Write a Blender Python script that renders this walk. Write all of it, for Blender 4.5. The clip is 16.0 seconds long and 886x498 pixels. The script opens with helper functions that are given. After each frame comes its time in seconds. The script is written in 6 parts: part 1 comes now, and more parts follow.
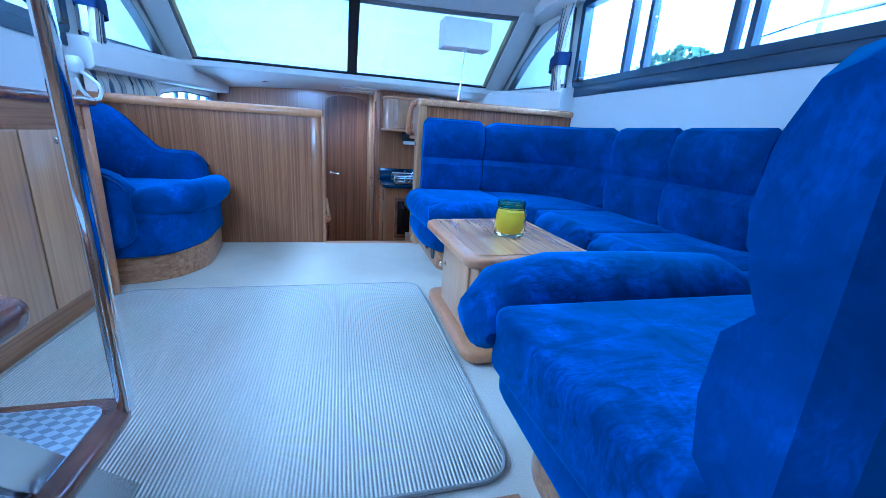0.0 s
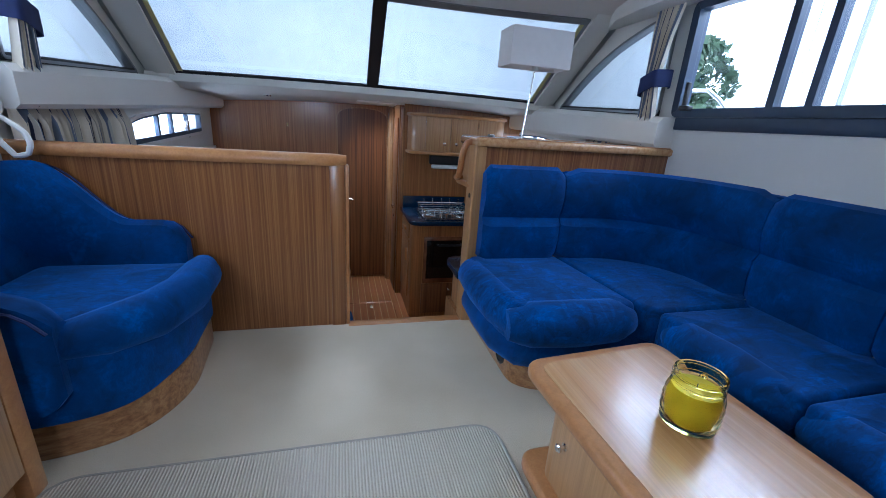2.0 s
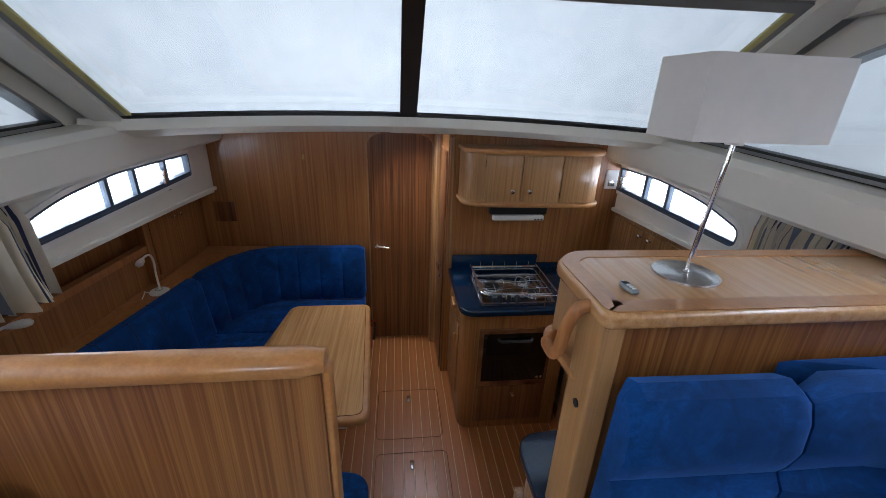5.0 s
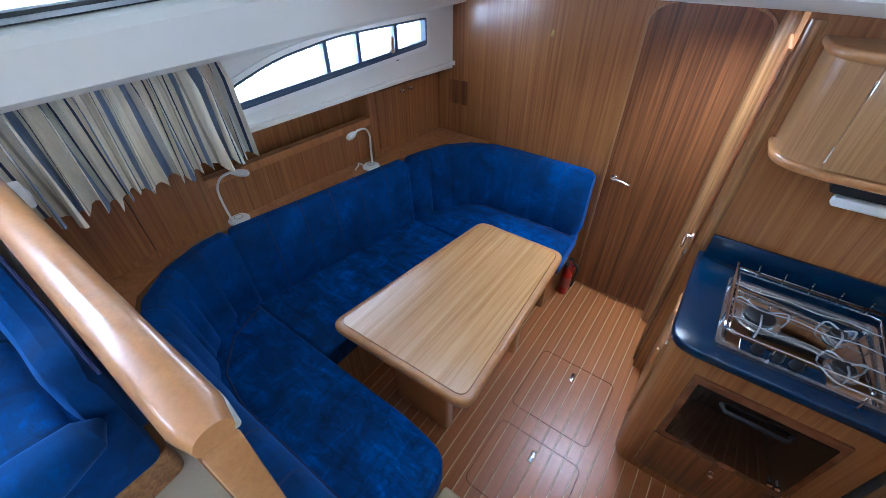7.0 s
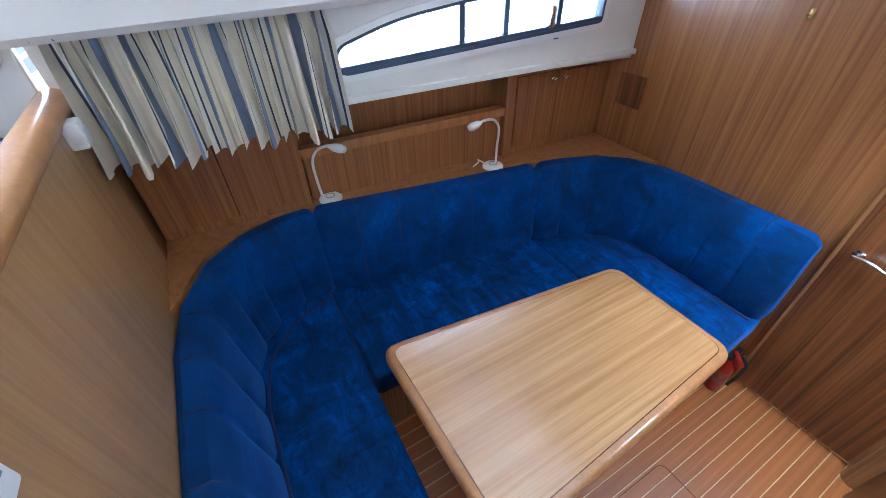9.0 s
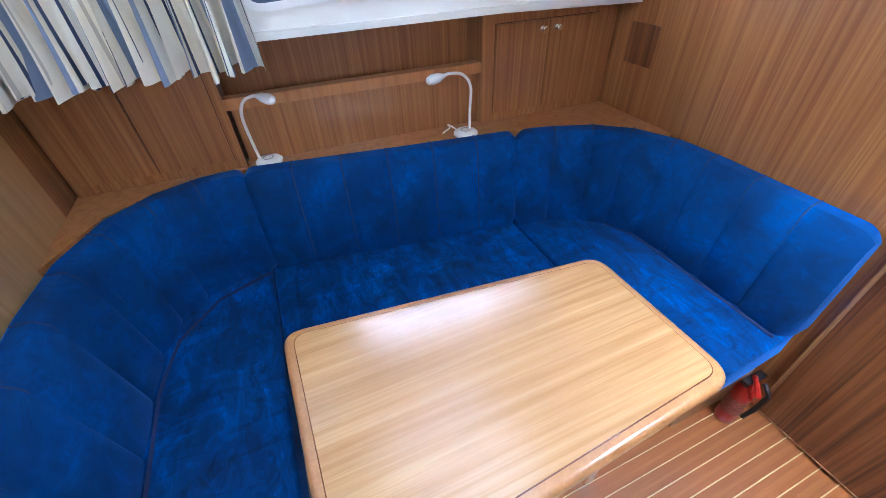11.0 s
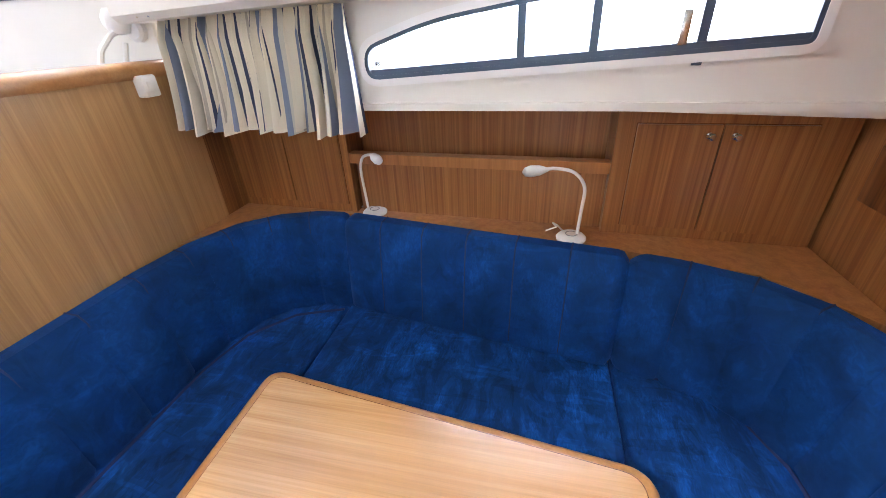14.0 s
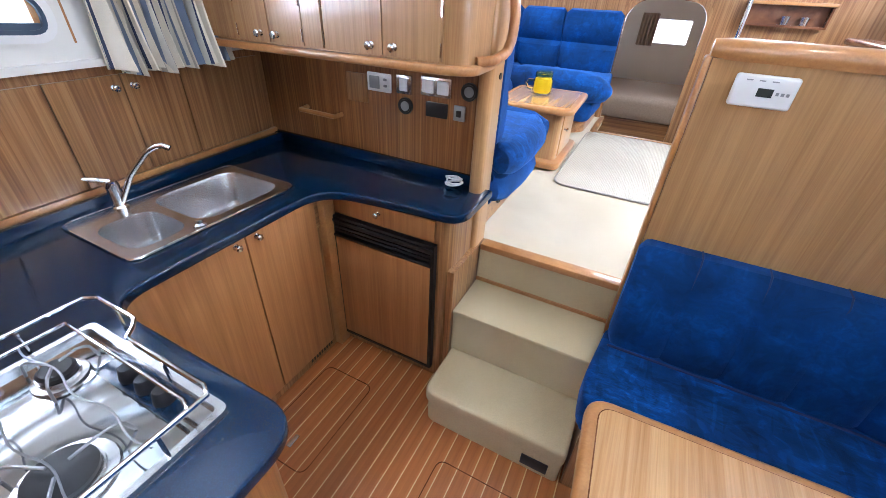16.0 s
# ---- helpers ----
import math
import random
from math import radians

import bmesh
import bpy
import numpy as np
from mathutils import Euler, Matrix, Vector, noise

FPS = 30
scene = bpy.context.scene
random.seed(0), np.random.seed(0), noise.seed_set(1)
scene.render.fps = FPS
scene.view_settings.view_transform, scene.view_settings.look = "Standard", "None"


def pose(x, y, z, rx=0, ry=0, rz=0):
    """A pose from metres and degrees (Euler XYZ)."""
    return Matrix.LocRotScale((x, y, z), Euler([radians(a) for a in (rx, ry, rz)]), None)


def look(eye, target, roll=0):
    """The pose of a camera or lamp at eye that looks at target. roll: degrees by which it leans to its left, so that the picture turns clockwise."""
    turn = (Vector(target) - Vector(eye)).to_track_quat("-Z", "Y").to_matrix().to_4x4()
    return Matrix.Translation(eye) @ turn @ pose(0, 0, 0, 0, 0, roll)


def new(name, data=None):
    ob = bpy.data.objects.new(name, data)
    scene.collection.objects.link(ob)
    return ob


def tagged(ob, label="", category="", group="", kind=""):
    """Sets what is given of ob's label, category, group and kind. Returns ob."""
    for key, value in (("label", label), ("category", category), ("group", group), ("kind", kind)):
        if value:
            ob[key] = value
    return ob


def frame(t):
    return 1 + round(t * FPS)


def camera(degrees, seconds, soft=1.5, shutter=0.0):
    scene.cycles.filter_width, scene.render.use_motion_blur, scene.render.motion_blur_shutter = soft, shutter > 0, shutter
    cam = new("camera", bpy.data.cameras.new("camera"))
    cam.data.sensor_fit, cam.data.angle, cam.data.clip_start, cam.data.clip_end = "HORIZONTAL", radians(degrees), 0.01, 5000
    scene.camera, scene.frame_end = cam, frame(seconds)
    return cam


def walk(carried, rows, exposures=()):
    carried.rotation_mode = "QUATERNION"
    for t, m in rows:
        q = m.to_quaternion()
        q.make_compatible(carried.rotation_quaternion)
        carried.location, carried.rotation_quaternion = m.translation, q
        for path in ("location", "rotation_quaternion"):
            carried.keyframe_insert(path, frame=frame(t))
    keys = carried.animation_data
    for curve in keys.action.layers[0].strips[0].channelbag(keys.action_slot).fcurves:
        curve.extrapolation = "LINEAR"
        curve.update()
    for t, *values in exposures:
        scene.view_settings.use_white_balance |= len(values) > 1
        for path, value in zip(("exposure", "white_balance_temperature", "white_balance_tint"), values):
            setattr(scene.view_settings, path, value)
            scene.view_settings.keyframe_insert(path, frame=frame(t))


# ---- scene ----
cam = camera(97.0, 16.0, soft=0.8)
PATH = [
    (0, (-0.206, -2.799, 0.792), (0.298, -0.946, 0.235), 3.9),
    (0.5, (-0.226, -2.629, 0.804), (0.292, -0.785, 0.229), 4.4),
    (1, (-0.275, -2.324, 0.804), (0.229, -0.480, 0.216), 4.3),
    (1.5, (-0.350, -2.124, 0.948), (0.152, -0.285, 0.345), 4.1),
    (2, (-0.344, -1.940, 1.072), (0.153, -0.100, 0.465), 3.9),
    (2.5, (-0.311, -1.754, 1.286), (0.191, 0.079, 0.664), 3.9),
    (3, (-0.325, -1.585, 1.375), (0.180, 0.245, 0.745), 4.1),
    (3.5, (-0.313, -1.388, 1.505), (0.140, 0.452, 0.867), 3.8),
    (3.7, (-0.290, -1.325, 1.555), (0.120, 0.518, 0.897), 3.6),
    (5.8, (0.004, -0.301, 1.426), (-0.008, 1.470, 0.497), 2.4),
    (6, (0.059, -0.209, 1.437), (-0.077, 1.516, 0.434), 2.4),
    (6.5, (0.135, -0.094, 1.405), (-0.605, 1.353, 0.240), 0.7),
    (7, (0.087, 0.034, 1.413), (-0.831, 1.285, 0.150), -0.4),
    (7.5, (-0.008, 0.149, 1.389), (-1.087, 1.272, 0.134), -0.4),
    (8, (-0.071, 0.230, 1.372), (-1.226, 1.278, 0.120), -0.4),
    (8.5, (-0.125, 0.309, 1.299), (-1.379, 1.241, 0.050), -0.5),
    (8.7, (-0.129, 0.368, 1.266), (-1.434, 1.204, 0.002), -1.2),
    (10.8, (-0.157, 0.782, 1.042), (-1.563, 1.381, -0.249), -2.1),
    (11, (-0.116, 0.855, 0.982), (-1.541, 1.421, -0.302), -3.0),
    (11.5, (-0.009, 0.961, 0.913), (-1.443, 1.517, -0.366), -3.2),
    (12, (-0.062, 1.049, 0.939), (-1.485, 1.596, -0.356), -3.1),
    (12.5, (-0.196, 1.171, 0.957), (-1.619, 1.710, -0.341), -3.1),
    (13, (-0.306, 1.355, 0.962), (-1.731, 1.865, -0.346), -3.5),
    (13.5, (-0.314, 1.433, 0.972), (-1.916, 1.806, -0.165), -3.6),
    (14, (-0.261, 1.434, 0.946), (-1.956, 1.013, -0.027), -3.1),
    (14.5, (-0.323, 1.502, 0.993), (-1.544, 0.352, -0.097), -4.1),
    (15, (-0.308, 1.517, 0.978), (-0.867, -0.048, -0.135), -2.1),
    (15.5, (-0.216, 1.531, 1.007), (-0.171, -0.125, -0.114), 1.3),
    (16, (-0.204, 1.523, 0.974), (0.517, 0.016, -0.125), 3.1),
]
EXPOSURES = [
    (0.0, 2.15, 3450, 4), (0.7, 1.62, 3950, 6), (1.5, 1.25, 4600, 9), (2.0, 1.2, 4950, 11), (2.5, 1.1, 5200, 11), (3.5, 1.15, 5750, 14), (6.0, 1.12, 5950, 12),
    (7.0, 2.35, 4980, 8), (8.5, 2.5, 5150, 9), (11.0, 3.25, 5000, 10), (12.4, 3.25, 5200, 12), (13.5, 3.4, 6000, 15), (14.0, 3.2, 6200, 15), (14.5, 3.0, 6450, 16), (15.2, 3.02, 6350, 16), (16.0, 3.0, 5600, 15),
]
walk(cam, [(t, look(eye, target, roll)) for t, eye, target, roll in PATH], EXPOSURES)

# ---- world and light ----
world = bpy.data.worlds.new("overcast_sky")
scene.world = world
world.use_nodes = True
_nt = world.node_tree
_sky = _nt.nodes.new("ShaderNodeTexSky")
_sky.sky_type = "NISHITA"
_sky.sun_disc = False
_sky.sun_elevation, _sky.sun_rotation = radians(48), radians(216)
_sky.air_density, _sky.dust_density, _sky.ozone_density = 1.0, 1.5, 1.0
_hs = _nt.nodes.new("ShaderNodeHueSaturation")
_hs.inputs["Saturation"].default_value, _hs.inputs["Value"].default_value = 0.35, 1.8
_nt.links.new(_sky.outputs["Color"], _hs.inputs["Color"])
_nt.links.new(_hs.outputs["Color"], _nt.nodes["Background"].inputs["Color"])
_nt.nodes["Background"].inputs["Strength"].default_value = 0.15

_sun = new("sun", bpy.data.lights.new("sun", "SUN"))
_sun.data.energy, _sun.data.angle, _sun.data.color = 2.0, radians(25), (1.0, 0.97, 0.92)
_sun.matrix_world = look((0, 0, 8), (1.6, 2.2, 0))

CX = -0.08          # centreline of the boat
ZG = -0.66          # galley sole


def window_light(name, place, target, w, h, power):
    """The sky's light at a window, just outside the pane."""
    ld = bpy.data.lights.new(name, "AREA")
    ld.shape, ld.size, ld.size_y, ld.energy, ld.color = "RECTANGLE", w, h, power, (0.93, 0.97, 1.0)
    ob = new(name, ld)
    ob.matrix_world = look(place, target)
    return ob


window_light("sky_light_windscreen", (CX, 2.15, 2.35), (CX, 0.6, 0.9), 2.6, 1.0, 26)
window_light("sky_light_port", (CX - 2.25, -0.6, 2.22), (CX, -0.8, 0.5), 2.6, 0.8, 37)
window_light("sky_light_starboard", (CX + 2.25, -0.6, 2.22), (CX, -0.8, 0.5), 2.6, 0.8, 22)
# Added lamp inside the aft cabin, without a pane; stands in for daylight from aft.
window_light("sky_light_aft", (-0.9, -2.95, 1.5), (-0.4, -1.2, 0.3), 0.6, 0.6, 6)



def lamp_light(name, x, y, z, size, power, size_y=0.0):
    """The light of a lit ceiling lamp, shining down from its glass."""
    ld = bpy.data.lights.new(name, "AREA")
    ld.shape = "RECTANGLE" if size_y else "DISK"
    ld.size, ld.energy, ld.color = size, power, (1.0, 0.86, 0.68)
    if size_y:
        ld.size_y = size_y
    ob = new(name, ld)
    ob.location = (x, y, z)


# The pair at y -0.9 is unseen, added to light the saloon.
for _x, _y in ((0.645, 0.41), (-0.707, 0.385), (0.6, -0.9), (-0.6, -0.9)):
    lamp_light("downlight_lamp", _x, _y, 1.872, 0.045, 0.45)
window_light("sky_light_deck_hatch", (0.02, 2.02, 1.205), (0.02, 2.021, 0.0), 0.36, 0.3, 1.75).data.spread = radians(105)
window_light("sky_light_hull_port", (-1.635, 1.45, 0.925), (-0.4, 1.38, 0.91), 1.1, 0.17, 1.8)
window_light("sky_light_hull_starboard", (1.475, 1.45, 0.925), (0.24, 1.38, 0.91), 1.1, 0.17, 1.8)

# ---- materials ----
def material(name, rough=0.5, metal=0.0, spec=0.5):
    m = bpy.data.materials.new(name)
    m.use_nodes = True
    b = m.node_tree.nodes["Principled BSDF"]
    b.inputs["Roughness"].default_value = rough
    b.inputs["Metallic"].default_value = metal
    b.inputs["Specular IOR Level"].default_value = spec
    return m, m.node_tree, b


def coords(nt, scale, kind="Object"):
    tc = nt.nodes.new("ShaderNodeTexCoord")
    mp = nt.nodes.new("ShaderNodeMapping")
    mp.inputs["Scale"].default_value = scale
    nt.links.new(tc.outputs[kind], mp.inputs["Vector"])
    return mp.outputs["Vector"]


def noise_tex(nt, vec, scale, detail=4.0, rough=0.55, distort=0.0):
    n = nt.nodes.new("ShaderNodeTexNoise")
    n.inputs["Scale"].default_value, n.inputs["Detail"].default_value = scale, detail
    n.inputs["Roughness"].default_value, n.inputs["Distortion"].default_value = rough, distort
    nt.links.new(vec, n.inputs["Vector"])
    return n.outputs["Fac"]


def ramp(nt, fac, stops):
    r = nt.nodes.new("ShaderNodeValToRGB")
    el = r.color_ramp.elements
    while len(el) < len(stops):
        el.new(0.5)
    for e, (p, c) in zip(el, stops):
        e.position, e.color = p, (*c, 1)
    nt.links.new(fac, r.inputs["Fac"])
    return r.outputs["Color"]


def mix(nt, kind, fac, a, b):
    m = nt.nodes.new("ShaderNodeMix")
    m.data_type, m.blend_type = "RGBA", kind
    if isinstance(fac, float):
        m.inputs["Factor"].default_value = fac
    else:
        nt.links.new(fac, m.inputs["Factor"])
    for sock, v in ((m.inputs["A"], a), (m.inputs["B"], b)):
        if isinstance(v, tuple):
            sock.default_value = (*v, 1)
        else:
            nt.links.new(v, sock)
    return m.outputs["Result"]


def bump(nt, b, height, strength=0.2, dist=0.002):
    n = nt.nodes.new("ShaderNodeBump")
    n.inputs["Strength"].default_value, n.inputs["Distance"].default_value = strength, dist
    nt.links.new(height, n.inputs["Height"])
    nt.links.new(n.outputs["Normal"], b.inputs["Normal"])


def wood(name, dark, mid, light, grain, rough=0.32, coat=0.25):
    """Varnished veneer; grain is the scale of its figure along x, y and z (small: along the grain)."""
    m, nt, b = material(name, rough)
    broad = noise_tex(nt, coords(nt, grain), 1.0, 3.0, 0.6, 0.4)
    fine = noise_tex(nt, coords(nt, tuple(g * 5 for g in grain)), 1.0, 4.0, 0.7)
    blot = noise_tex(nt, coords(nt, (1, 1, 1)), 2.2, 2.0)
    c = ramp(nt, broad, [(0.33, dark), (0.49, mid), (0.68, light)])
    f = ramp(nt, fine, [(0.35, (0.66, 0.64, 0.62)), (0.6, (1, 1, 1))])
    c = mix(nt, "MULTIPLY", 0.42, c, f)
    c = mix(nt, "MULTIPLY", 0.35, c, ramp(nt, blot, [(0.3, (0.75, 0.72, 0.7)), (0.7, (1.0, 1.0, 1.0))]))
    nt.links.new(c, b.inputs["Base Color"])
    b.inputs["Coat Weight"].default_value, b.inputs["Coat Roughness"].default_value = coat, 0.15 if coat < 0.9 else 0.2
    bump(nt, b, fine, 0.08, 0.001)
    return m


DK, MD, LT = (0.21, 0.092, 0.033), (0.32, 0.155, 0.057), (0.43, 0.235, 0.095)
M_WOODV = wood("veneer_upright", DK, MD, LT, (80, 80, 1.1), 0.3, 0.5)
M_LIGHTV = wood("light_oak_veneer", (0.36, 0.185, 0.075), (0.44, 0.24, 0.1), (0.5, 0.29, 0.125), (70, 70, 1.1), 0.3, 0.5)
M_WOODX = wood("veneer_across", DK, MD, LT, (0.9, 55, 55))
M_WOODY = wood("veneer_fore_aft", DK, MD, LT, (55, 0.9, 55))
M_DOORV = wood("door_mahogany", (0.085, 0.027, 0.009), (0.17, 0.06, 0.018), (0.26, 0.105, 0.034), (60, 60, 0.9))
M_DOORX = wood("bulkhead_mahogany", (0.225, 0.082, 0.023), (0.3, 0.122, 0.036), (0.385, 0.172, 0.054), (75, 75, 0.8), 0.3, 0.5)
M_TABLE = wood("table_veneer", (0.47, 0.24, 0.09), (0.56, 0.31, 0.125), (0.63, 0.385, 0.17), (42, 0.8, 42), 0.26, 1.0)
M_CHERRY = wood("cherry_veneer", (0.35, 0.14, 0.043), (0.42, 0.18, 0.056), (0.49, 0.22, 0.073), (30, 30, 0.9), 0.38, 0.1)
M_MAPLE = wood("smooth_light_veneer", (0.4, 0.215, 0.083), (0.455, 0.255, 0.103), (0.51, 0.295, 0.123), (45, 45, 0.9), 0.3, 0.5)
M_ZEBRA = wood("striped_veneer", (0.165, 0.058, 0.016), (0.25, 0.1, 0.029), (0.37, 0.175, 0.056), (100, 100, 0.6), 0.3, 0.4)
M_TRIM = wood("light_hardwood_trim", (0.43, 0.19, 0.058), (0.46, 0.212, 0.068), (0.5, 0.242, 0.08), (22, 22, 22), 0.34, 0.7)
M_TREAD = wood("dark_wood_trim", (0.09, 0.03, 0.012), (0.16, 0.06, 0.025), (0.24, 0.1, 0.045), (6, 6, 6), 0.25, 0.5)


def teak():
    m, nt, b = material("varnished_sole_planks", 0.34)
    oi = nt.nodes.new("ShaderNodeObjectInfo")
    g = noise_tex(nt, coords(nt, (30, 0.8, 30)), 1.0, 4.0, 0.65)
    c = ramp(nt, g, [(0.3, (0.27, 0.088, 0.022)), (0.55, (0.38, 0.135, 0.036)), (0.75, (0.48, 0.19, 0.056))])
    t = ramp(nt, oi.outputs["Random"], [(0.0, (0.82, 0.8, 0.78)), (1.0, (1.08, 1.05, 1.0))])
    c = mix(nt, "MULTIPLY", 1.0, c, t)
    nt.links.new(c, b.inputs["Base Color"])
    b.inputs["Coat Weight"].default_value, b.inputs["Coat Roughness"].default_value = 0.15, 0.2
    bump(nt, b, g, 0.05, 0.001)
    return m


M_TEAK = teak()


def mask_of(nt, fac):
    """Patches in which a second pattern shows."""
    r = nt.nodes.new("ShaderNodeMapRange")
    r.inputs["From Min"].default_value, r.inputs["From Max"].default_value = 0.42, 0.6
    nt.links.new(fac, r.inputs["Value"])
    return r.outputs["Result"]


def velvet(name, nap, cover):
    """Brushed suede cloth; nap: how much the brushed patches differ, cover: how many there are."""
    m, nt, b = material(name, 0.85, 0, 0.2)
    v = coords(nt, (1, 1, 1))
    big = noise_tex(nt, v, 5.0, 4.0, 0.6, 0.6)
    strokes = noise_tex(nt, coords(nt, (1.0, 2.4, 1.3)), 6.5, 5.0, 0.62, 1.0)
    wipes = noise_tex(nt, coords(nt, (3.0, 0.9, 1.6)), 4.2, 4.0, 0.55, 1.2)
    fine = noise_tex(nt, v, 600.0, 2.0)
    c = ramp(nt, big, [(0.32, (0.0013, 0.025, 0.1)), (0.5, (0.002, 0.039, 0.162)), (0.72, (0.0035, 0.06, 0.25))])
    lo, hi = 1 - 0.42 * nap, 1 + 0.6 * nap
    c = mix(nt, "MULTIPLY", 1.0, c, ramp(nt, strokes, [(0.42 - cover, (lo, lo, lo)), (0.48 - cover, (1, 1, 1)), (0.54 + cover, (1, 1, 1)), (0.61 + cover, (hi, hi, hi))]))
    c = mix(nt, "MULTIPLY", 0.8, c, ramp(nt, wipes, [(0.37, (lo, lo, lo)), (0.42, (1, 1, 1)), (0.6, (1, 1, 1)), (0.64, (hi, hi, hi))]))
    hairs = noise_tex(nt, coords(nt, (1.0, 3.4, 1.4)), 26.0, 4.0, 0.65, 1.5)
    c = mix(nt, "MULTIPLY", mask_of(nt, big), c, ramp(nt, hairs, [(0.4, (1 - 0.3 * nap,) * 3), (0.5, (1, 1, 1)), (0.62, (1 + 0.4 * nap,) * 3)]))
    nt.links.new(c, b.inputs["Base Color"])
    b.inputs["Sheen Weight"].default_value, b.inputs["Sheen Roughness"].default_value = 0.4, 0.4
    b.inputs["Sheen Tint"].default_value = (0.12, 0.35, 1, 1)
    h = mix(nt, "ADD", 0.35, strokes, fine)
    bump(nt, b, h, 0.25, 0.004)
    return m


M_BLUE = velvet("blue_alcantara", 0.42, 0.05)
M_NAP = velvet("blue_alcantara_brushed", 0.8, 0.01)


def carpet(name, lo, hi):
    m, nt, b = material(name, 0.95, 0, 0.1)
    v = coords(nt, (1, 1, 1))
    st, tuft = noise_tex(nt, v, 2.0, 3.0), noise_tex(nt, v, 320.0, 3.0)
    c = ramp(nt, st, [(0.3, lo), (0.7, hi)])
    c = mix(nt, "MULTIPLY", 0.6, c, ramp(nt, tuft, [(0.3, (0.65, 0.64, 0.62)), (0.6, (1, 1, 1))]))
    nt.links.new(c, b.inputs["Base Color"])
    bump(nt, b, tuft, 0.6, 0.003)
    return m


def ribbed():
    m, nt, b = material("ribbed_carpet", 0.95, 0, 0.1)
    w = nt.nodes.new("ShaderNodeTexWave")
    w.bands_direction = "X"
    w.inputs["Scale"].default_value, w.inputs["Distortion"].default_value = 32.0, 0.6
    w.inputs["Detail"].default_value, w.inputs["Detail Scale"].default_value = 2.0, 6.0
    nt.links.new(coords(nt, (1, 1, 1)), w.inputs["Vector"])
    v = coords(nt, (1, 1, 1))
    tuft, st = noise_tex(nt, v, 260.0, 3.0), noise_tex(nt, v, 1.6, 3.0)
    c = ramp(nt, w.outputs["Fac"], [(0.15, (0.52, 0.475, 0.38)), (0.6, (0.62, 0.57, 0.465))])
    c = mix(nt, "MULTIPLY", 0.5, c, ramp(nt, tuft, [(0.3, (0.7, 0.69, 0.67)), (0.6, (1, 1, 1))]))
    c = mix(nt, "MULTIPLY", 0.5, c, ramp(nt, st, [(0.3, (0.85, 0.84, 0.82)), (0.7, (1, 1, 1))]))
    nt.links.new(c, b.inputs["Base Color"])
    bump(nt, b, mix(nt, "ADD", 0.3, w.outputs["Fac"], tuft), 0.7, 0.004)
    return m


M_CARPET, M_RIB = carpet("cream_carpet", (0.52, 0.45, 0.325), (0.63, 0.56, 0.425)), ribbed()
M_STEPS = carpet("beige_step_carpet", (0.52, 0.43, 0.255), (0.62, 0.53, 0.34))


def plain(name, col, rough=0.5, metal=0.0, vary=0.12, scale=6.0, bumpy=0.0, spec=0.5, bscale=150.0):
    m, nt, b = material(name, rough, metal, spec)
    v = coords(nt, (1, 1, 1))
    n = noise_tex(nt, v, scale, 4.0)
    lo = tuple(c * (1 - vary) for c in col)
    nt.links.new(ramp(nt, n, [(0.3, lo), (0.7, col)]), b.inputs["Base Color"])
    if bumpy:
        bump(nt, b, noise_tex(nt, v, bscale, 3.0), bumpy, 0.002)
    return m


M_WHITE = plain("cream_liner_vinyl", (0.74, 0.73, 0.68), 0.55, 0, 0.06, 2.5, 0.12)
M_CEIL = plain("cream_headliner", (0.72, 0.7, 0.65), 0.75, 0, 0.06, 2.0, 0.2, 0.3)
M_PLASTIC = plain("white_plastic", (0.78, 0.78, 0.76), 0.35, 0, 0.05)
M_BLACK = plain("black_rubber", (0.012, 0.012, 0.014), 0.45, 0, 0.3)
M_FRAME = plain("dark_blue_window_frame", (0.022, 0.042, 0.085), 0.35, 0, 0.2)
# The dark blue frame again, lightened to hold the window's veiling glare.
M_HULLFRAME = plain("hull_frame_with_glare", (0.05, 0.085, 0.14), 0.4, 0, 0.2)
M_CHROME = plain("chrome", (0.82, 0.83, 0.84), 0.07, 1.0, 0.04)
M_HOBSTEEL = plain("polished_hob_steel", (0.56, 0.58, 0.61), 0.09, 1.0, 0.1, 9.0)
M_STEEL = plain("brushed_steel", (0.62, 0.62, 0.62), 0.26, 1.0, 0.12, 12.0)
M_GREY = plain("grey_metal", (0.3, 0.31, 0.32), 0.35, 0.6, 0.1)
M_RED = plain("red_enamel", (0.45, 0.02, 0.012), 0.3, 0, 0.15)
M_SHADE = plain("white_lamp_shade", (0.82, 0.8, 0.77), 0.8, 0, 0.04, 30, 0.15)
M_BRASS = plain("yellowed_seal", (0.6, 0.56, 0.25), 0.6, 0, 0.2)
M_BRASSY = plain("polished_brass", (0.42, 0.28, 0.1), 0.4, 1.0, 0.2)
M_WAX = plain("yellow_wax", (0.82, 0.66, 0.012), 0.45, 0, 0.06)
M_TWEED = plain("brown_mattress", (0.42, 0.33, 0.25), 0.95, 0, 0.2, 60, 0.3)


def worktop():
    m, nt, b = material("dark_blue_speckled_worktop", 0.12)
    v = coords(nt, (1, 1, 1))
    sp = noise_tex(nt, v, 420.0, 2.0, 0.7)
    big = noise_tex(nt, v, 3.0, 3.0)
    c = ramp(nt, sp, [(0.42, (0.001, 0.011, 0.032)), (0.64, (0.002, 0.021, 0.058)), (0.8, (0.01, 0.05, 0.12))])
    nt.links.new(c, b.inputs["Base Color"])
    nt.links.new(ramp(nt, big, [(0.3, (0.1, 0.1, 0.1)), (0.7, (0.2, 0.2, 0.2))]), b.inputs["Roughness"])
    return m


M_TOP = worktop()


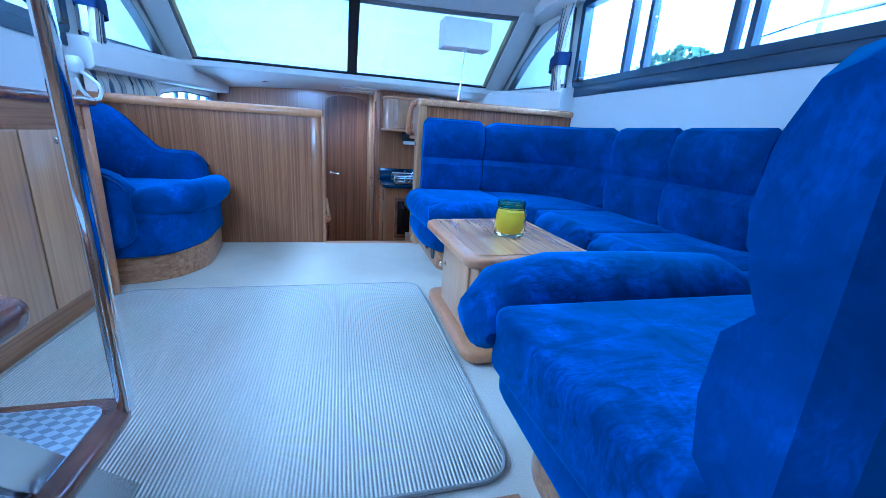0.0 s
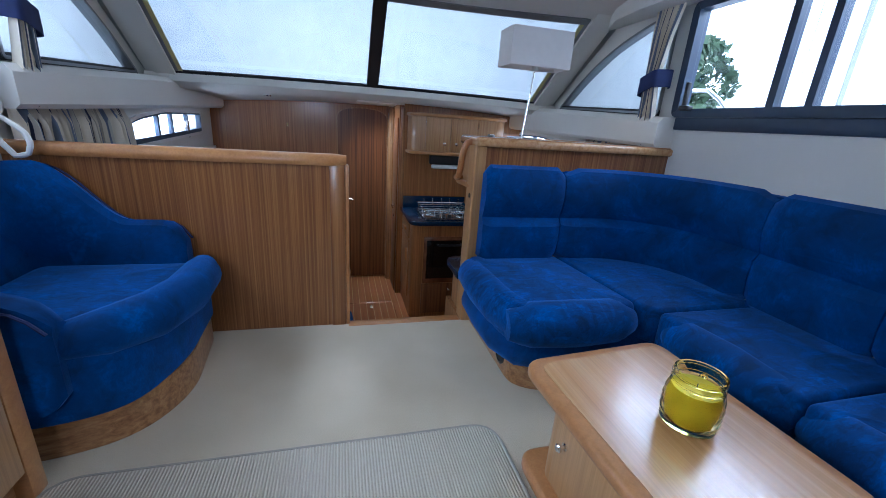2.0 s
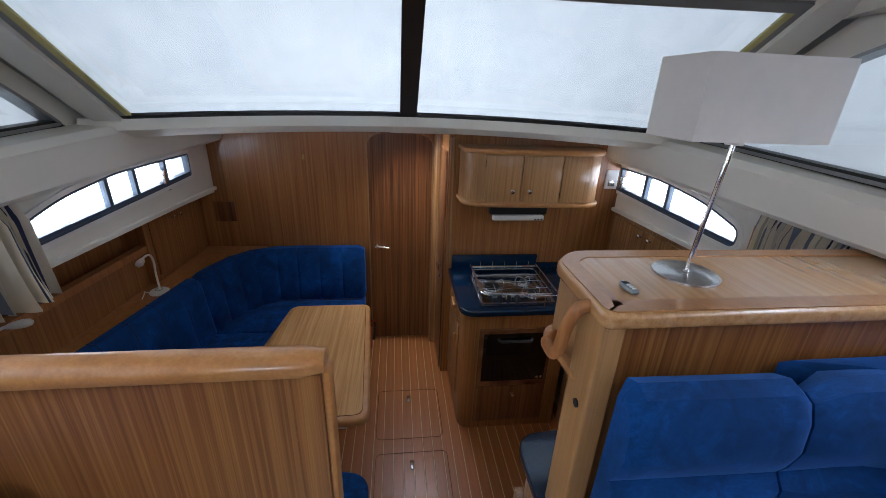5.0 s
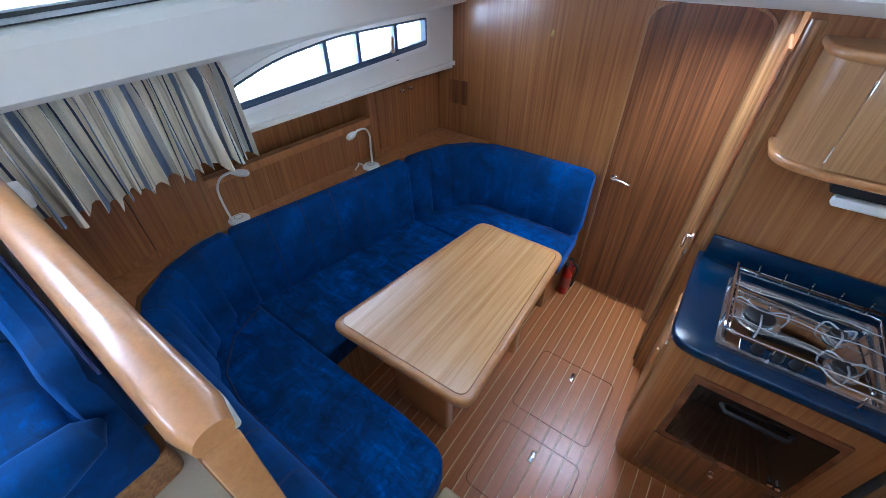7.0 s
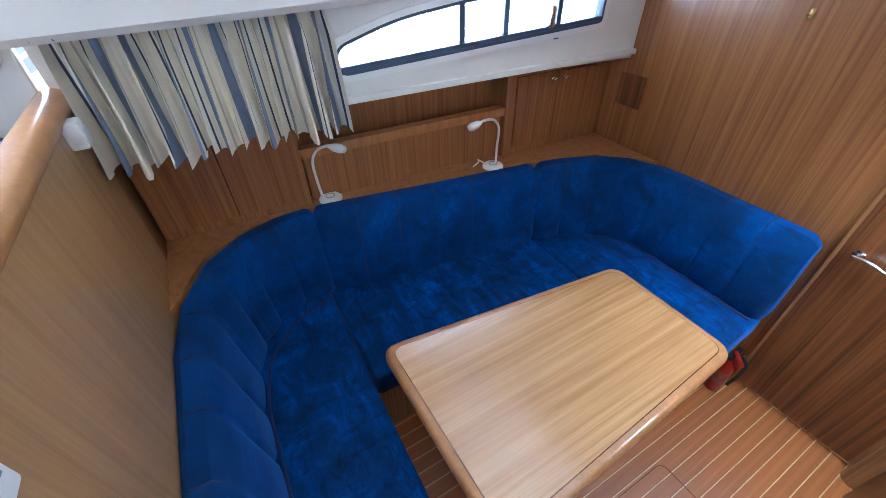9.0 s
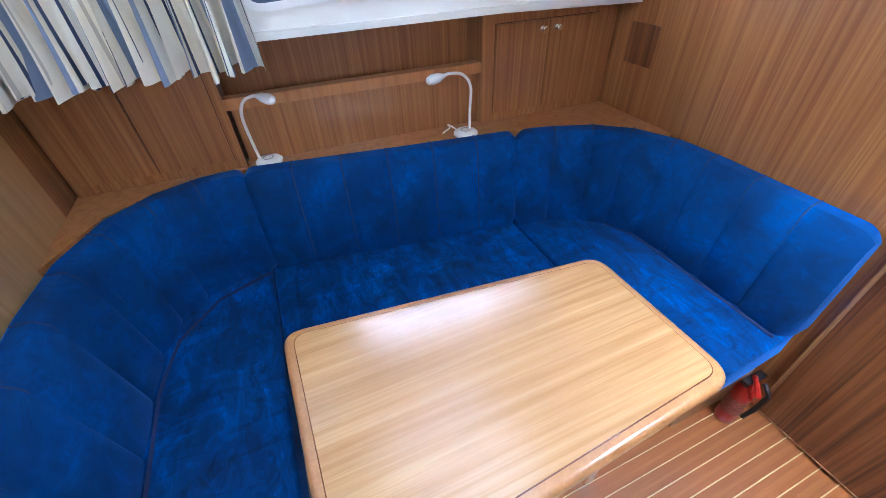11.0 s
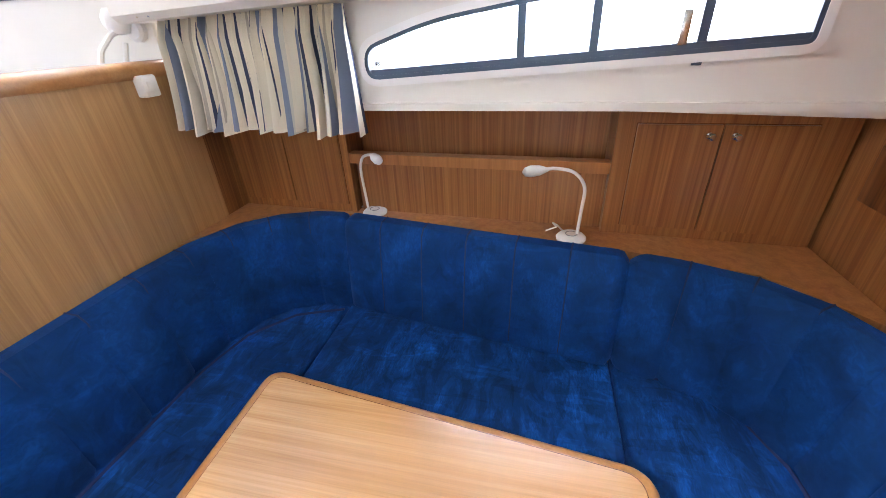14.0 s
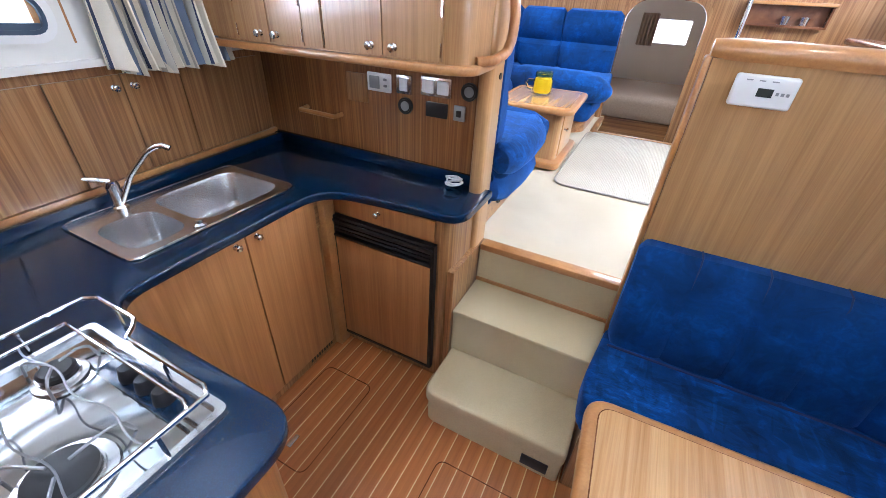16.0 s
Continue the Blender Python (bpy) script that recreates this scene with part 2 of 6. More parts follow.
def striped():
    """Curtain cloth with cream, grey-blue and navy stripes that hang with the folds."""
    m, nt, b = material("striped_curtain_cloth", 0.9, 0, 0.15)
    uv = nt.nodes.new("ShaderNodeUVMap")
    sep = nt.nodes.new("ShaderNodeSeparateXYZ")
    nt.links.new(uv.outputs["UV"], sep.inputs["Vector"])
    fr = nt.nodes.new("ShaderNodeMath")
    fr.operation = "FRACT"
    nt.links.new(sep.outputs["X"], fr.inputs[0])
    cream, blue, navy = (0.82, 0.76, 0.63), (0.22, 0.27, 0.38), (0.06, 0.075, 0.14)
    r = nt.nodes.new("ShaderNodeValToRGB")
    r.color_ramp.interpolation = "CONSTANT"
    el = r.color_ramp.elements
    stops = [(0.0, cream), (0.36, navy), (0.4, cream), (0.52, blue), (0.68, (0.66, 0.64, 0.56)), (0.78, navy), (0.81, cream), (0.96, (0.5, 0.46, 0.38))]
    while len(el) < len(stops):
        el.new(0.5)
    for e, (p, c) in zip(el, stops):
        e.position, e.color = p, (*c, 1)
    nt.links.new(fr.outputs[0], r.inputs["Fac"])
    weave = noise_tex(nt, coords(nt, (1, 1, 1)), 500.0, 2.0)
    c = mix(nt, "MULTIPLY", 0.4, r.outputs["Color"], ramp(nt, weave, [(0.3, (0.75, 0.75, 0.75)), (0.6, (1, 1, 1))]))
    nt.links.new(c, b.inputs["Base Color"])
    bump(nt, b, weave, 0.2, 0.001)
    return m


M_STRIPE = striped()


def glass(name, col=(1, 1, 1), rough=0.0):
    m, nt, b = material(name, rough)
    b.inputs["Base Color"].default_value = (*col, 1)
    b.inputs["Transmission Weight"].default_value = 1.0
    b.inputs["IOR"].default_value = 1.45
    return m


M_GLASS = glass("window_glass", (0.96, 0.98, 1.0))
M_JAR = glass("yellow_tinted_glass", (1.0, 0.96, 0.55), 0.02)
M_JAR.node_tree.nodes["Principled BSDF"].inputs["IOR"].default_value = 1.1
# Grass paled so that the white glare outdoors sits in its colour.
M_GRASS = plain("glare_pale_bank_grass", (0.3, 0.34, 0.24), 0.9, 0, 0.3, 0.5)
M_DARKGLASS = plain("black_oven_glass", (0.008, 0.006, 0.005), 0.06, 0, 0.2)


def canvas():
    m, nt, b = material("white_canvas_cover", 0.9)
    out = nt.nodes["Material Output"]
    tr = nt.nodes.new("ShaderNodeBsdfTranslucent")
    mx = nt.nodes.new("ShaderNodeMixShader")
    n = noise_tex(nt, coords(nt, (9, 9, 1.2)), 1.0, 5.0, 0.6, 0.5)
    c = ramp(nt, n, [(0.3, (0.51, 0.53, 0.53)), (0.65, (0.56, 0.575, 0.57))])
    nt.links.new(c, tr.inputs["Color"])
    nt.links.new(c, b.inputs["Base Color"])
    mx.inputs["Fac"].default_value = 0.75
    nt.links.new(b.outputs[0], mx.inputs[1])
    nt.links.new(tr.outputs[0], mx.inputs[2])
    nt.links.new(mx.outputs[0], out.inputs["Surface"])
    return m


M_CANVAS = canvas()


def glow(name, col, strength):
    m, nt, b = material(name, 0.5)
    b.inputs["Emission Color"].default_value = (*col, 1)
    b.inputs["Emission Strength"].default_value = strength
    return m


M_LAMPGLOW = glow("lit_lamp_glass", (1.0, 0.86, 0.62), 5.0)
M_TUBE = glow("lit_strip_lamp", (1.0, 0.93, 0.82), 4.0)
M_LEAF = plain("tree_leaves", (0.055, 0.1, 0.045), 0.7, 0, 0.4, 3.0)
M_BARK = plain("bark", (0.12, 0.1, 0.08), 0.9, 0, 0.3)
# Water's pale base colour includes the bright sky glare on it.
M_WATER = plain("harbour_water", (0.46, 0.5, 0.52), 0.3, 0, 0.12, 0.3, 0.06, 0.5, 1.5)
M_GEL = plain("white_gelcoat", (0.8, 0.8, 0.79), 0.2, 0, 0.05)


def pad():
    m, nt, b = material("diamond_rubber_pad", 0.6)
    br = nt.nodes.new("ShaderNodeTexChecker")
    br.inputs["Scale"].default_value = 1.0
    rot = nt.nodes.new("ShaderNodeMapping")
    rot.inputs["Rotation"].default_value = (0, 0, radians(45))
    rot.inputs["Scale"].default_value = (55, 80, 1)
    tc = nt.nodes.new("ShaderNodeTexCoord")
    nt.links.new(tc.outputs["Object"], rot.inputs["Vector"])
    nt.links.new(rot.outputs["Vector"], br.inputs["Vector"])
    br.inputs["Color1"].default_value, br.inputs["Color2"].default_value = (0.2, 0.21, 0.23, 1), (0.42, 0.44, 0.47, 1)
    nt.links.new(br.outputs["Color"], b.inputs["Base Color"])
    bump(nt, b, br.outputs["Fac"], 0.5, 0.003)
    return m


M_PAD = pad()


# ---- building helpers ----
BASE = {}


def thing(name, x, y, z, label="", category="", group="", kind=""):
    ob = new(name)
    ob.empty_display_size = 0.1
    ob.location = (x, y, z)
    BASE[ob.name] = Vector((x, y, z))
    return tagged(ob, label, category, group, kind)


def smooth_by_angle(me, deg=38):
    lim = math.cos(radians(deg))
    me.polygons.foreach_set("use_smooth", [True] * len(me.polygons))
    bm = bmesh.new()
    bm.from_mesh(me)
    for e in bm.edges:
        if len(e.link_faces) == 2:
            e.smooth = e.link_faces[0].normal.dot(e.link_faces[1].normal) > lim
    bm.to_mesh(me)
    bm.free()


def part(name, bm, mat, parent=None, label="", smooth=True):
    """Links a bmesh, given in world coordinates, as one mesh object under a thing or part."""
    me = bpy.data.meshes.new(name)
    base = BASE[parent.name] if parent else Vector((0, 0, 0))
    bmesh.ops.recalc_face_normals(bm, faces=bm.faces[:])
    bmesh.ops.translate(bm, verts=bm.verts[:], vec=-base)
    bm.to_mesh(me)
    bm.free()
    me.materials.append(mat)
    if smooth:
        smooth_by_angle(me)
    ob = new(name, me)
    if parent:
        ob.parent = parent
    BASE[ob.name] = base.copy()
    if label:
        ob["label"] = label
    return ob


def struct(name, bm, mat, label="", category="", smooth=True):
    ob = part(name, bm, mat, None, "", smooth)
    return tagged(ob, label, category, "", "structure")


def single(name, bm, mat, base, label, category, group=""):
    """A thing made of one mesh with its origin at its base."""
    me = bpy.data.meshes.new(name)
    bmesh.ops.recalc_face_normals(bm, faces=bm.faces[:])
    bmesh.ops.translate(bm, verts=bm.verts[:], vec=-Vector(base))
    bm.to_mesh(me)
    bm.free()
    me.materials.append(mat)
    smooth_by_angle(me)
    ob = new(name, me)
    ob.location = base
    BASE[ob.name] = Vector(base)
    return tagged(ob, label, category, group)


def box(bm, x0, x1, y0, y1, z0, z1, r=0.0, seg=2):
    g = bmesh.ops.create_cube(bm, size=1.0)
    vs = g["verts"]
    for v in vs:
        v.co = Vector((x0 + (v.co.x + 0.5) * (x1 - x0), y0 + (v.co.y + 0.5) * (y1 - y0), z0 + (v.co.z + 0.5) * (z1 - z0)))
    if r > 0:
        es = list({e for v in vs for e in v.link_edges})
        bmesh.ops.bevel(bm, geom=es, offset=min(r, 0.49 * min(x1 - x0, y1 - y0, z1 - z0)), segments=seg, profile=0.5, affect="EDGES")
    return bm


def newbox(*a, **k):
    return box(bmesh.new(), *a, **k)


def rounded(pts, r, n=5):
    """A closed outline with its corners rounded; r is one radius or one for each corner."""
    out = []
    k = len(pts)
    rs = r if isinstance(r, (list, tuple)) else [r] * k
    for i in range(k):
        p, a, b = Vector(pts[i]), Vector(pts[i - 1]), Vector(pts[(i + 1) % k])
        if rs[i] <= 0:
            out.append((p.x, p.y))
            continue
        u, w = (a - p), (b - p)
        d = min(rs[i], u.length * 0.49, w.length * 0.49)
        s, e = p + u.normalized() * d, p + w.normalized() * d
        for j in range(n + 1):
            t = j / n
            q = s * (1 - t) ** 2 + p * 2 * t * (1 - t) + e * t * t
            out.append((q.x, q.y))
    return out


def prism(bm, outline, z0, z1, r=0.0, seg=2, bottom=True):
    """An upright prism on an outline in plan, its top (and bottom) edges rounded."""
    lo = [bm.verts.new((x, y, z0)) for x, y in outline]
    hi = [bm.verts.new((x, y, z1)) for x, y in outline]
    n = len(outline)
    fs = [bm.faces.new(hi), bm.faces.new(lo[::-1])]
    for i in range(n):
        fs.append(bm.faces.new((lo[i], lo[(i + 1) % n], hi[(i + 1) % n], hi[i])))
    bmesh.ops.recalc_face_normals(bm, faces=fs)
    if r > 0:
        es = [e for e in fs[0].edges] + ([e for e in fs[1].edges] if bottom else [])
        bmesh.ops.bevel(bm, geom=es, offset=r, segments=seg, profile=0.5, affect="EDGES", clamp_overlap=True)
    return bm


def tube(bm, pts, r, n=8, cap=True):
    """A round bar along points."""
    P = [Vector(p) for p in pts]
    rings = []
    side = None
    for i, p in enumerate(P):
        d = (P[min(i + 1, len(P) - 1)] - P[max(i - 1, 0)]).normalized()
        if side is None:
            side = d.orthogonal().normalized()
        side = (side - d * side.dot(d))
        side = side.normalized() if side.length > 1e-6 else d.orthogonal().normalized()
        up = d.cross(side)
        rr = r[i] if isinstance(r, (list, tuple)) else r
        rings.append([bm.verts.new(p + (side * math.cos(2 * math.pi * k / n) + up * math.sin(2 * math.pi * k / n)) * rr) for k in range(n)])
    for a, b in zip(rings, rings[1:]):
        for k in range(n):
            bm.faces.new((a[k], a[(k + 1) % n], b[(k + 1) % n], b[k]))
    if cap:
        bm.faces.new(rings[0][::-1])
        bm.faces.new(rings[-1])
    return bm


def lathe(bm, prof, cx, cy, n=24):
    """A solid of revolution about an upright axis; prof is (radius, z) from bottom to top."""
    rings = []
    for r, z in prof:
        if r <= 1e-5:
            rings.append([bm.verts.new((cx, cy, z))])
        else:
            rings.append([bm.verts.new((cx + r * math.cos(2 * math.pi * k / n), cy + r * math.sin(2 * math.pi * k / n), z)) for k in range(n)])
    for a, b in zip(rings, rings[1:]):
        for k in range(n):
            if len(a) == 1 and len(b) == 1:
                continue
            if len(a) == 1:
                bm.faces.new((a[0], b[k], b[(k + 1) % n]))
            elif len(b) == 1:
                bm.faces.new((a[k], a[(k + 1) % n], b[0]))
            else:
                bm.faces.new((a[k], a[(k + 1) % n], b[(k + 1) % n], b[k]))
    for ring, flip in ((rings[0], True), (rings[-1], False)):
        if len(ring) > 2:
            bm.faces.new(ring[::-1] if flip else ring)
    return bm


def turned(bm, prof, place, way, n=14):
    """A solid of revolution whose axis starts at place and runs along way."""
    b2 = bmesh.new()
    lathe(b2, prof, 0, 0, n)
    q = Vector(way).to_track_quat("Z", "Y").to_matrix().to_4x4()
    me = bpy.data.meshes.new("tmp")
    b2.transform(Matrix.Translation(place) @ q)
    b2.to_mesh(me)
    b2.free()
    bm.from_mesh(me)
    bpy.data.meshes.remove(me)
    return bm


def arc(cx, cy, r, a0, a1, n):
    return [(cx + r * math.cos(radians(a0 + (a1 - a0) * i / n)), cy + r * math.sin(radians(a0 + (a1 - a0) * i / n))) for i in range(n + 1)]


def resample(path, n):
    P = [Vector((*p, 0)) if len(p) == 2 else Vector(p) for p in path]
    L = [0.0]
    for a, b in zip(P, P[1:]):
        L.append(L[-1] + (b - a).length)
    out = []
    for i in range(n + 1):
        s = L[-1] * i / n
        j = max(k for k in range(len(L)) if L[k] <= s + 1e-9)
        j = min(j, len(P) - 2)
        t = (s - L[j]) / max(L[j + 1] - L[j], 1e-9)
        out.append(P[j].lerp(P[j + 1], t))
    return out


def sweep(bm, path, prof, n=24, puff=None, ends=0.02):
    """A cushion: a closed profile of (outward to the left, z) carried along a plan path. puff(s): how plump it is at s from 0 to 1.
    ends: by how much the profile draws in over the last stretch."""
    P = resample(path, n)
    cz = sum(p[1] for p in prof) / len(prof)
    co = sum(p[0] for p in prof) / len(prof)
    total = sum((b - a).length for a, b in zip(P, P[1:]))
    rings = []
    s = 0.0
    for i, p in enumerate(P):
        if i:
            s += (p - P[i - 1]).length
        d = (P[min(i + 1, n)] - P[max(i - 1, 0)]).normalized()
        nr = Vector((-d.y, d.x, 0))
        e = min(s, total - s)
        k = 1.0 if ends <= 0 or e >= ends else 1 - 0.35 * (1 - e / ends) ** 2
        f = puff(s / total) if puff else 1.0
        rings.append([bm.verts.new(p + nr * (co + (o - co) * k * (f if o > co else 1)) + Vector((0, 0, cz + (z - cz) * (1 - (1 - k) * 0.35)))) for o, z in prof])
    m = len(prof)
    for a, b in zip(rings, rings[1:]):
        for k in range(m):
            bm.faces.new((a[k], b[k], b[(k + 1) % m], a[(k + 1) % m]))
    bm.faces.new(rings[0])
    bm.faces.new(rings[-1][::-1])
    return bm


def panel(outline, holes, thick):
    """A flat panel with holes, in the xy plane, thick to both sides of it by half; as a bmesh."""
    cu = bpy.data.curves.new("tmp", "CURVE")
    cu.dimensions, cu.fill_mode, cu.extrude = "2D", "BOTH", thick / 2
    for pts in [outline, *holes]:
        sp = cu.splines.new("POLY")
        sp.points.add(len(pts) - 1)
        for q, (x, y) in zip(sp.points, pts):
            q.co = (x, y, 0, 1)
        sp.use_cyclic_u = True
    ob = bpy.data.objects.new("tmp", cu)
    scene.collection.objects.link(ob)
    dg = bpy.context.evaluated_depsgraph_get()
    me = bpy.data.meshes.new_from_object(ob.evaluated_get(dg))
    bm = bmesh.new()
    bm.from_mesh(me)
    bpy.data.objects.remove(ob)
    bpy.data.curves.remove(cu)
    bpy.data.meshes.remove(me)
    bmesh.ops.remove_doubles(bm, verts=bm.verts[:], dist=1e-5)
    return bm


def mapped(bm, fn):
    for v in bm.verts:
        v.co = Vector(fn(v.co.x, v.co.y, v.co.z))
    return bm


def ring_band(bm, outline, inset, depth):
    """A frame that follows an outline in the xy plane: inset wide, depth thick about the plane."""
    n = len(outline)
    c = Vector((sum(p[0] for p in outline) / n, sum(p[1] for p in outline) / n))
    P = [Vector(p) for p in outline]
    inn = []
    for i in range(n):
        d = (P[(i + 1) % n] - P[i - 1]).normalized()
        nr = Vector((-d.y, d.x))
        if nr.dot(c - P[i]) < 0:
            nr = -nr
        inn.append(P[i] + nr * inset)
    lay = []
    for z in (-depth / 2, depth / 2):
        lay.append(([bm.verts.new((p.x, p.y, z)) for p in P], [bm.verts.new((p.x, p.y, z)) for p in inn]))
    (o0, i0), (o1, i1) = lay
    for k in range(n):
        j = (k + 1) % n
        bm.faces.new((o0[k], o0[j], i0[j], i0[k]))
        bm.faces.new((o1[k], i1[k], i1[j], o1[j]))
        bm.faces.new((o0[k], o1[k], o1[j], o0[j]))
        bm.faces.new((i0[k], i0[j], i1[j], i1[k]))
    return bm


def knob(parent, place, way, r=0.013, name="knob"):
    bm = turned(bmesh.new(), [(r * 0.9, 0), (r * 0.9, 0.003), (r * 0.45, 0.006), (r * 0.45, 0.014), (r, 0.018), (r, 0.024), (r * 0.7, 0.028), (0, 0.029)], place, way)
    return part(name, bm, M_CHROME, parent, "round chrome push knob")


# ---- setting: hull, decks and bulkheads ----
XP, XS = -1.65, 1.49
YA = -2.73                                   # aft bulkhead of the saloon


def mirror_x(x):
    return 2 * CX - x


def screen(s, t, out=0.0):
    """A point of the raked windscreen: s from -1 (port) to 1, t from 0 (sill) to 1 (head)."""
    lo = Vector((CX - 0.005 + 1.385 * s, 1.65 - 0.255 * s * s, 1.325 - 0.035 * s * s))
    hi = Vector((CX + 1.37 * s, 1.02 - 0.335 * s * s, 1.836 - 0.055 * s * s))
    p = lo.lerp(hi, t)
    return p + Vector((0.1 * s, 0.55, 0.75)) * out


def screen_grid(s0, s1, t0, t1, out, ns=14, nt=5):
    bm = bmesh.new()
    g = [[bm.verts.new(screen(s0 + (s1 - s0) * i / ns, t0 + (t1 - t0) * j / nt, out)) for j in range(nt + 1)] for i in range(ns + 1)]
    for i in range(ns):
        for j in range(nt):
            bm.faces.new((g[i][j], g[i + 1][j], g[i + 1][j + 1], g[i][j + 1]))
    return bm


def thicken(bm, d):
    bmesh.ops.recalc_face_normals(bm, faces=bm.faces[:])
    bmesh.ops.solidify(bm, geom=bm.faces[:], thickness=d)
    return bm


# saloon sole
FL = [(-1.85, 0.03), (-0.31, 0.03), (-0.31, 0.0), (1.75, 0.0), (1.75, YA - 0.06), (0.16, YA - 0.06), (0.16, -2.17), (-0.58, -2.17), (-0.58, YA - 0.06), (-1.85, YA - 0.06)]
struct("trim_threshold", prism(bmesh.new(), [(-0.58, -2.16), (-0.58, -2.2), (0.15, -2.2), (0.15, YA), (0.19, YA), (0.19, -2.16)], -0.03, 0.008, 0.004), M_TRIM, "light hardwood edge of the well to the aft cabin", "threshold")
struct("wall_well", prism(bmesh.new(), [(-0.6, -2.17), (0.18, -2.17), (0.18, -2.19), (-0.6, -2.19)], -0.62, -0.03), M_WOODV, "veneered front of the well", "wall", False)
struct("floor", prism(bmesh.new(), FL, -0.08, 0.0), M_CARPET, "cream cut-pile carpet on the saloon floor", "floor")
# galley sole under the planks
struct("floor_galley", newbox(-2.02, 1.75, -0.02, 2.45, ZG - 0.06, ZG - 0.0025), plain("pale_caulking", (0.62, 0.46, 0.24), 0.5), "pale caulking between the galley floor planks", "floor")
struct("floor_aft_cabin", newbox(-1.9, 1.75, -5.0, YA - 0.06, -0.62, -0.55), M_CARPET, "cream carpet in the aft cabin", "floor")

SIDE_WIN = rounded([(-2.35, 1.19), (0.04, 1.19), (0.04, 1.77), (-2.35, 1.77)], 0.05)
TRI_WIN = rounded([(0.14, 1.205), (1.30, 1.262), (1.02, 1.46), (0.72, 1.62), (0.42, 1.715), (0.14, 1.765)], [0.03, 0.05, 0.15, 0.15, 0.15, 0.03])
WALL = [(YA - 2.2, -0.62), (0.0, -0.62), (0.03, 1.03), (2.2, 1.12), (2.0, 1.24), (1.36, 1.52), (0.78, 1.95), (YA - 2.2, 1.95)]
for side, x in (("port", XP), ("starboard", XS)):
    s = -1 if side == "port" else 1
    bm = mapped(panel(WALL, [SIDE_WIN, TRI_WIN], 0.05), lambda y, z, w, x=x, s=s: (x + s * 0.025 + w, y, z))
    struct("wall_" + side, bm, M_WHITE, "cream vinyl-lined cabin side with large windows", "wall", False)
    # deck beam that runs forward under the side windows
    bm = bmesh.new()
    rings = []
    for i in range(13):
        y = 0.0 + 2.34 * i / 12
        k = y / 2.34
        xi = x - s * (0.12 + 0.13 * k)
        zl, zu = 1.02 + 0.06 * k, min(1.185 + 0.055 * y, 1.255)
        rings.append([bm.verts.new(q) for q in ((x + s * 0.02, y, zl), (xi + s * 0.02, y, zl), (xi, y, zl + 0.02), (xi, y, zu - 0.03), (xi + s * 0.03, y, zu), (x + s * 0.02, y, zu + 0.004))])
    for a, b in zip(rings, rings[1:]):
        for q in range(6):
            bm.faces.new((a[q], b[q], b[(q + 1) % 6], a[(q + 1) % 6]))
    bm.faces.new(rings[0])
    bm.faces.new(rings[-1])
    struct("trim_deck_beam_" + side, bm, M_WHITE, "cream padded beam under the side window", "beam")
    # pelmet over the side windows
    bm = bmesh.new()
    rings = []
    for i in range(15):
        y = YA + (0.74 - YA) * i / 14
        d = 0.2 * min(1, max(0.1, (0.74 - y) / 0.35)) ** 0.6
        rings.append([bm.verts.new(q) for q in ((x, y, 1.765), (x - s * d, y, 1.755), (x - s * (d + 0.012), y, 1.775), (x - s * (d + 0.012), y, 1.93), (x, y, 1.93))])
    for a, b in zip(rings, rings[1:]):
        for q in range(5):
            bm.faces.new((a[q], b[q], b[(q + 1) % 5], a[(q + 1) % 5]))
    bm.faces.new(rings[0])
    bm.faces.new(rings[-1])
    struct("trim_pelmet_" + side, bm, M_WHITE, "cream pelmet along the cabin side", "pelmet")
    # post between windscreen and side window
    bm = bmesh.new()
    prev = None
    for i in range(9):
        t = -0.06 + 1.24 * i / 8
        p = screen(s * 0.985, t)
        row = [bm.verts.new(q) for q in (p, p.lerp(Vector((x, p.y + 0.02, p.z + 0.02)), 0.5) + Vector((0, -0.015, -0.015)), (x + s * 0.01, p.y + 0.05, p.z + 0.04))]
        if prev:
            for q in range(2):
                bm.faces.new((prev[q], prev[q + 1], row[q + 1], row[q]))
        prev = row
    struct("trim_windscreen_post_" + side, thicken(bm, 0.03), M_WHITE, "cream windscreen post", "post")

# ceiling, cambered, up to the windscreen head
bm = bmesh.new()
g = []
for i in range(25):
    s = -1.18 + 2.36 * i / 24
    e = screen(max(-1, min(1, s)), 1.0)
    x = CX + 1.37 * s
    row = []
    for j in range(9):
        t = j / 8
        y = (YA - 2.2) * (1 - t) + (e.y + 0.03) * t
        z = 1.925 - 0.06 * s * s
        if t > 0.85:
            z = z + (e.z + 0.015 - z) * ((t - 0.85) / 0.15) ** 2
        row.append(bm.verts.new((x, y, z)))
    g.append(row)
for i in range(24):
    for j in range(8):
        bm.faces.new((g[i][j], g[i + 1][j], g[i + 1][j + 1], g[i][j + 1]))
z0 = min(v.co.z for v in bm.verts)
thicken(bm, 0.04)
bmesh.ops.translate(bm, verts=bm.verts[:], vec=(0, 0, z0 - min(v.co.z for v in bm.verts)))
struct("ceiling", bm, M_CEIL, "cream cambered saloon headliner", "ceiling")

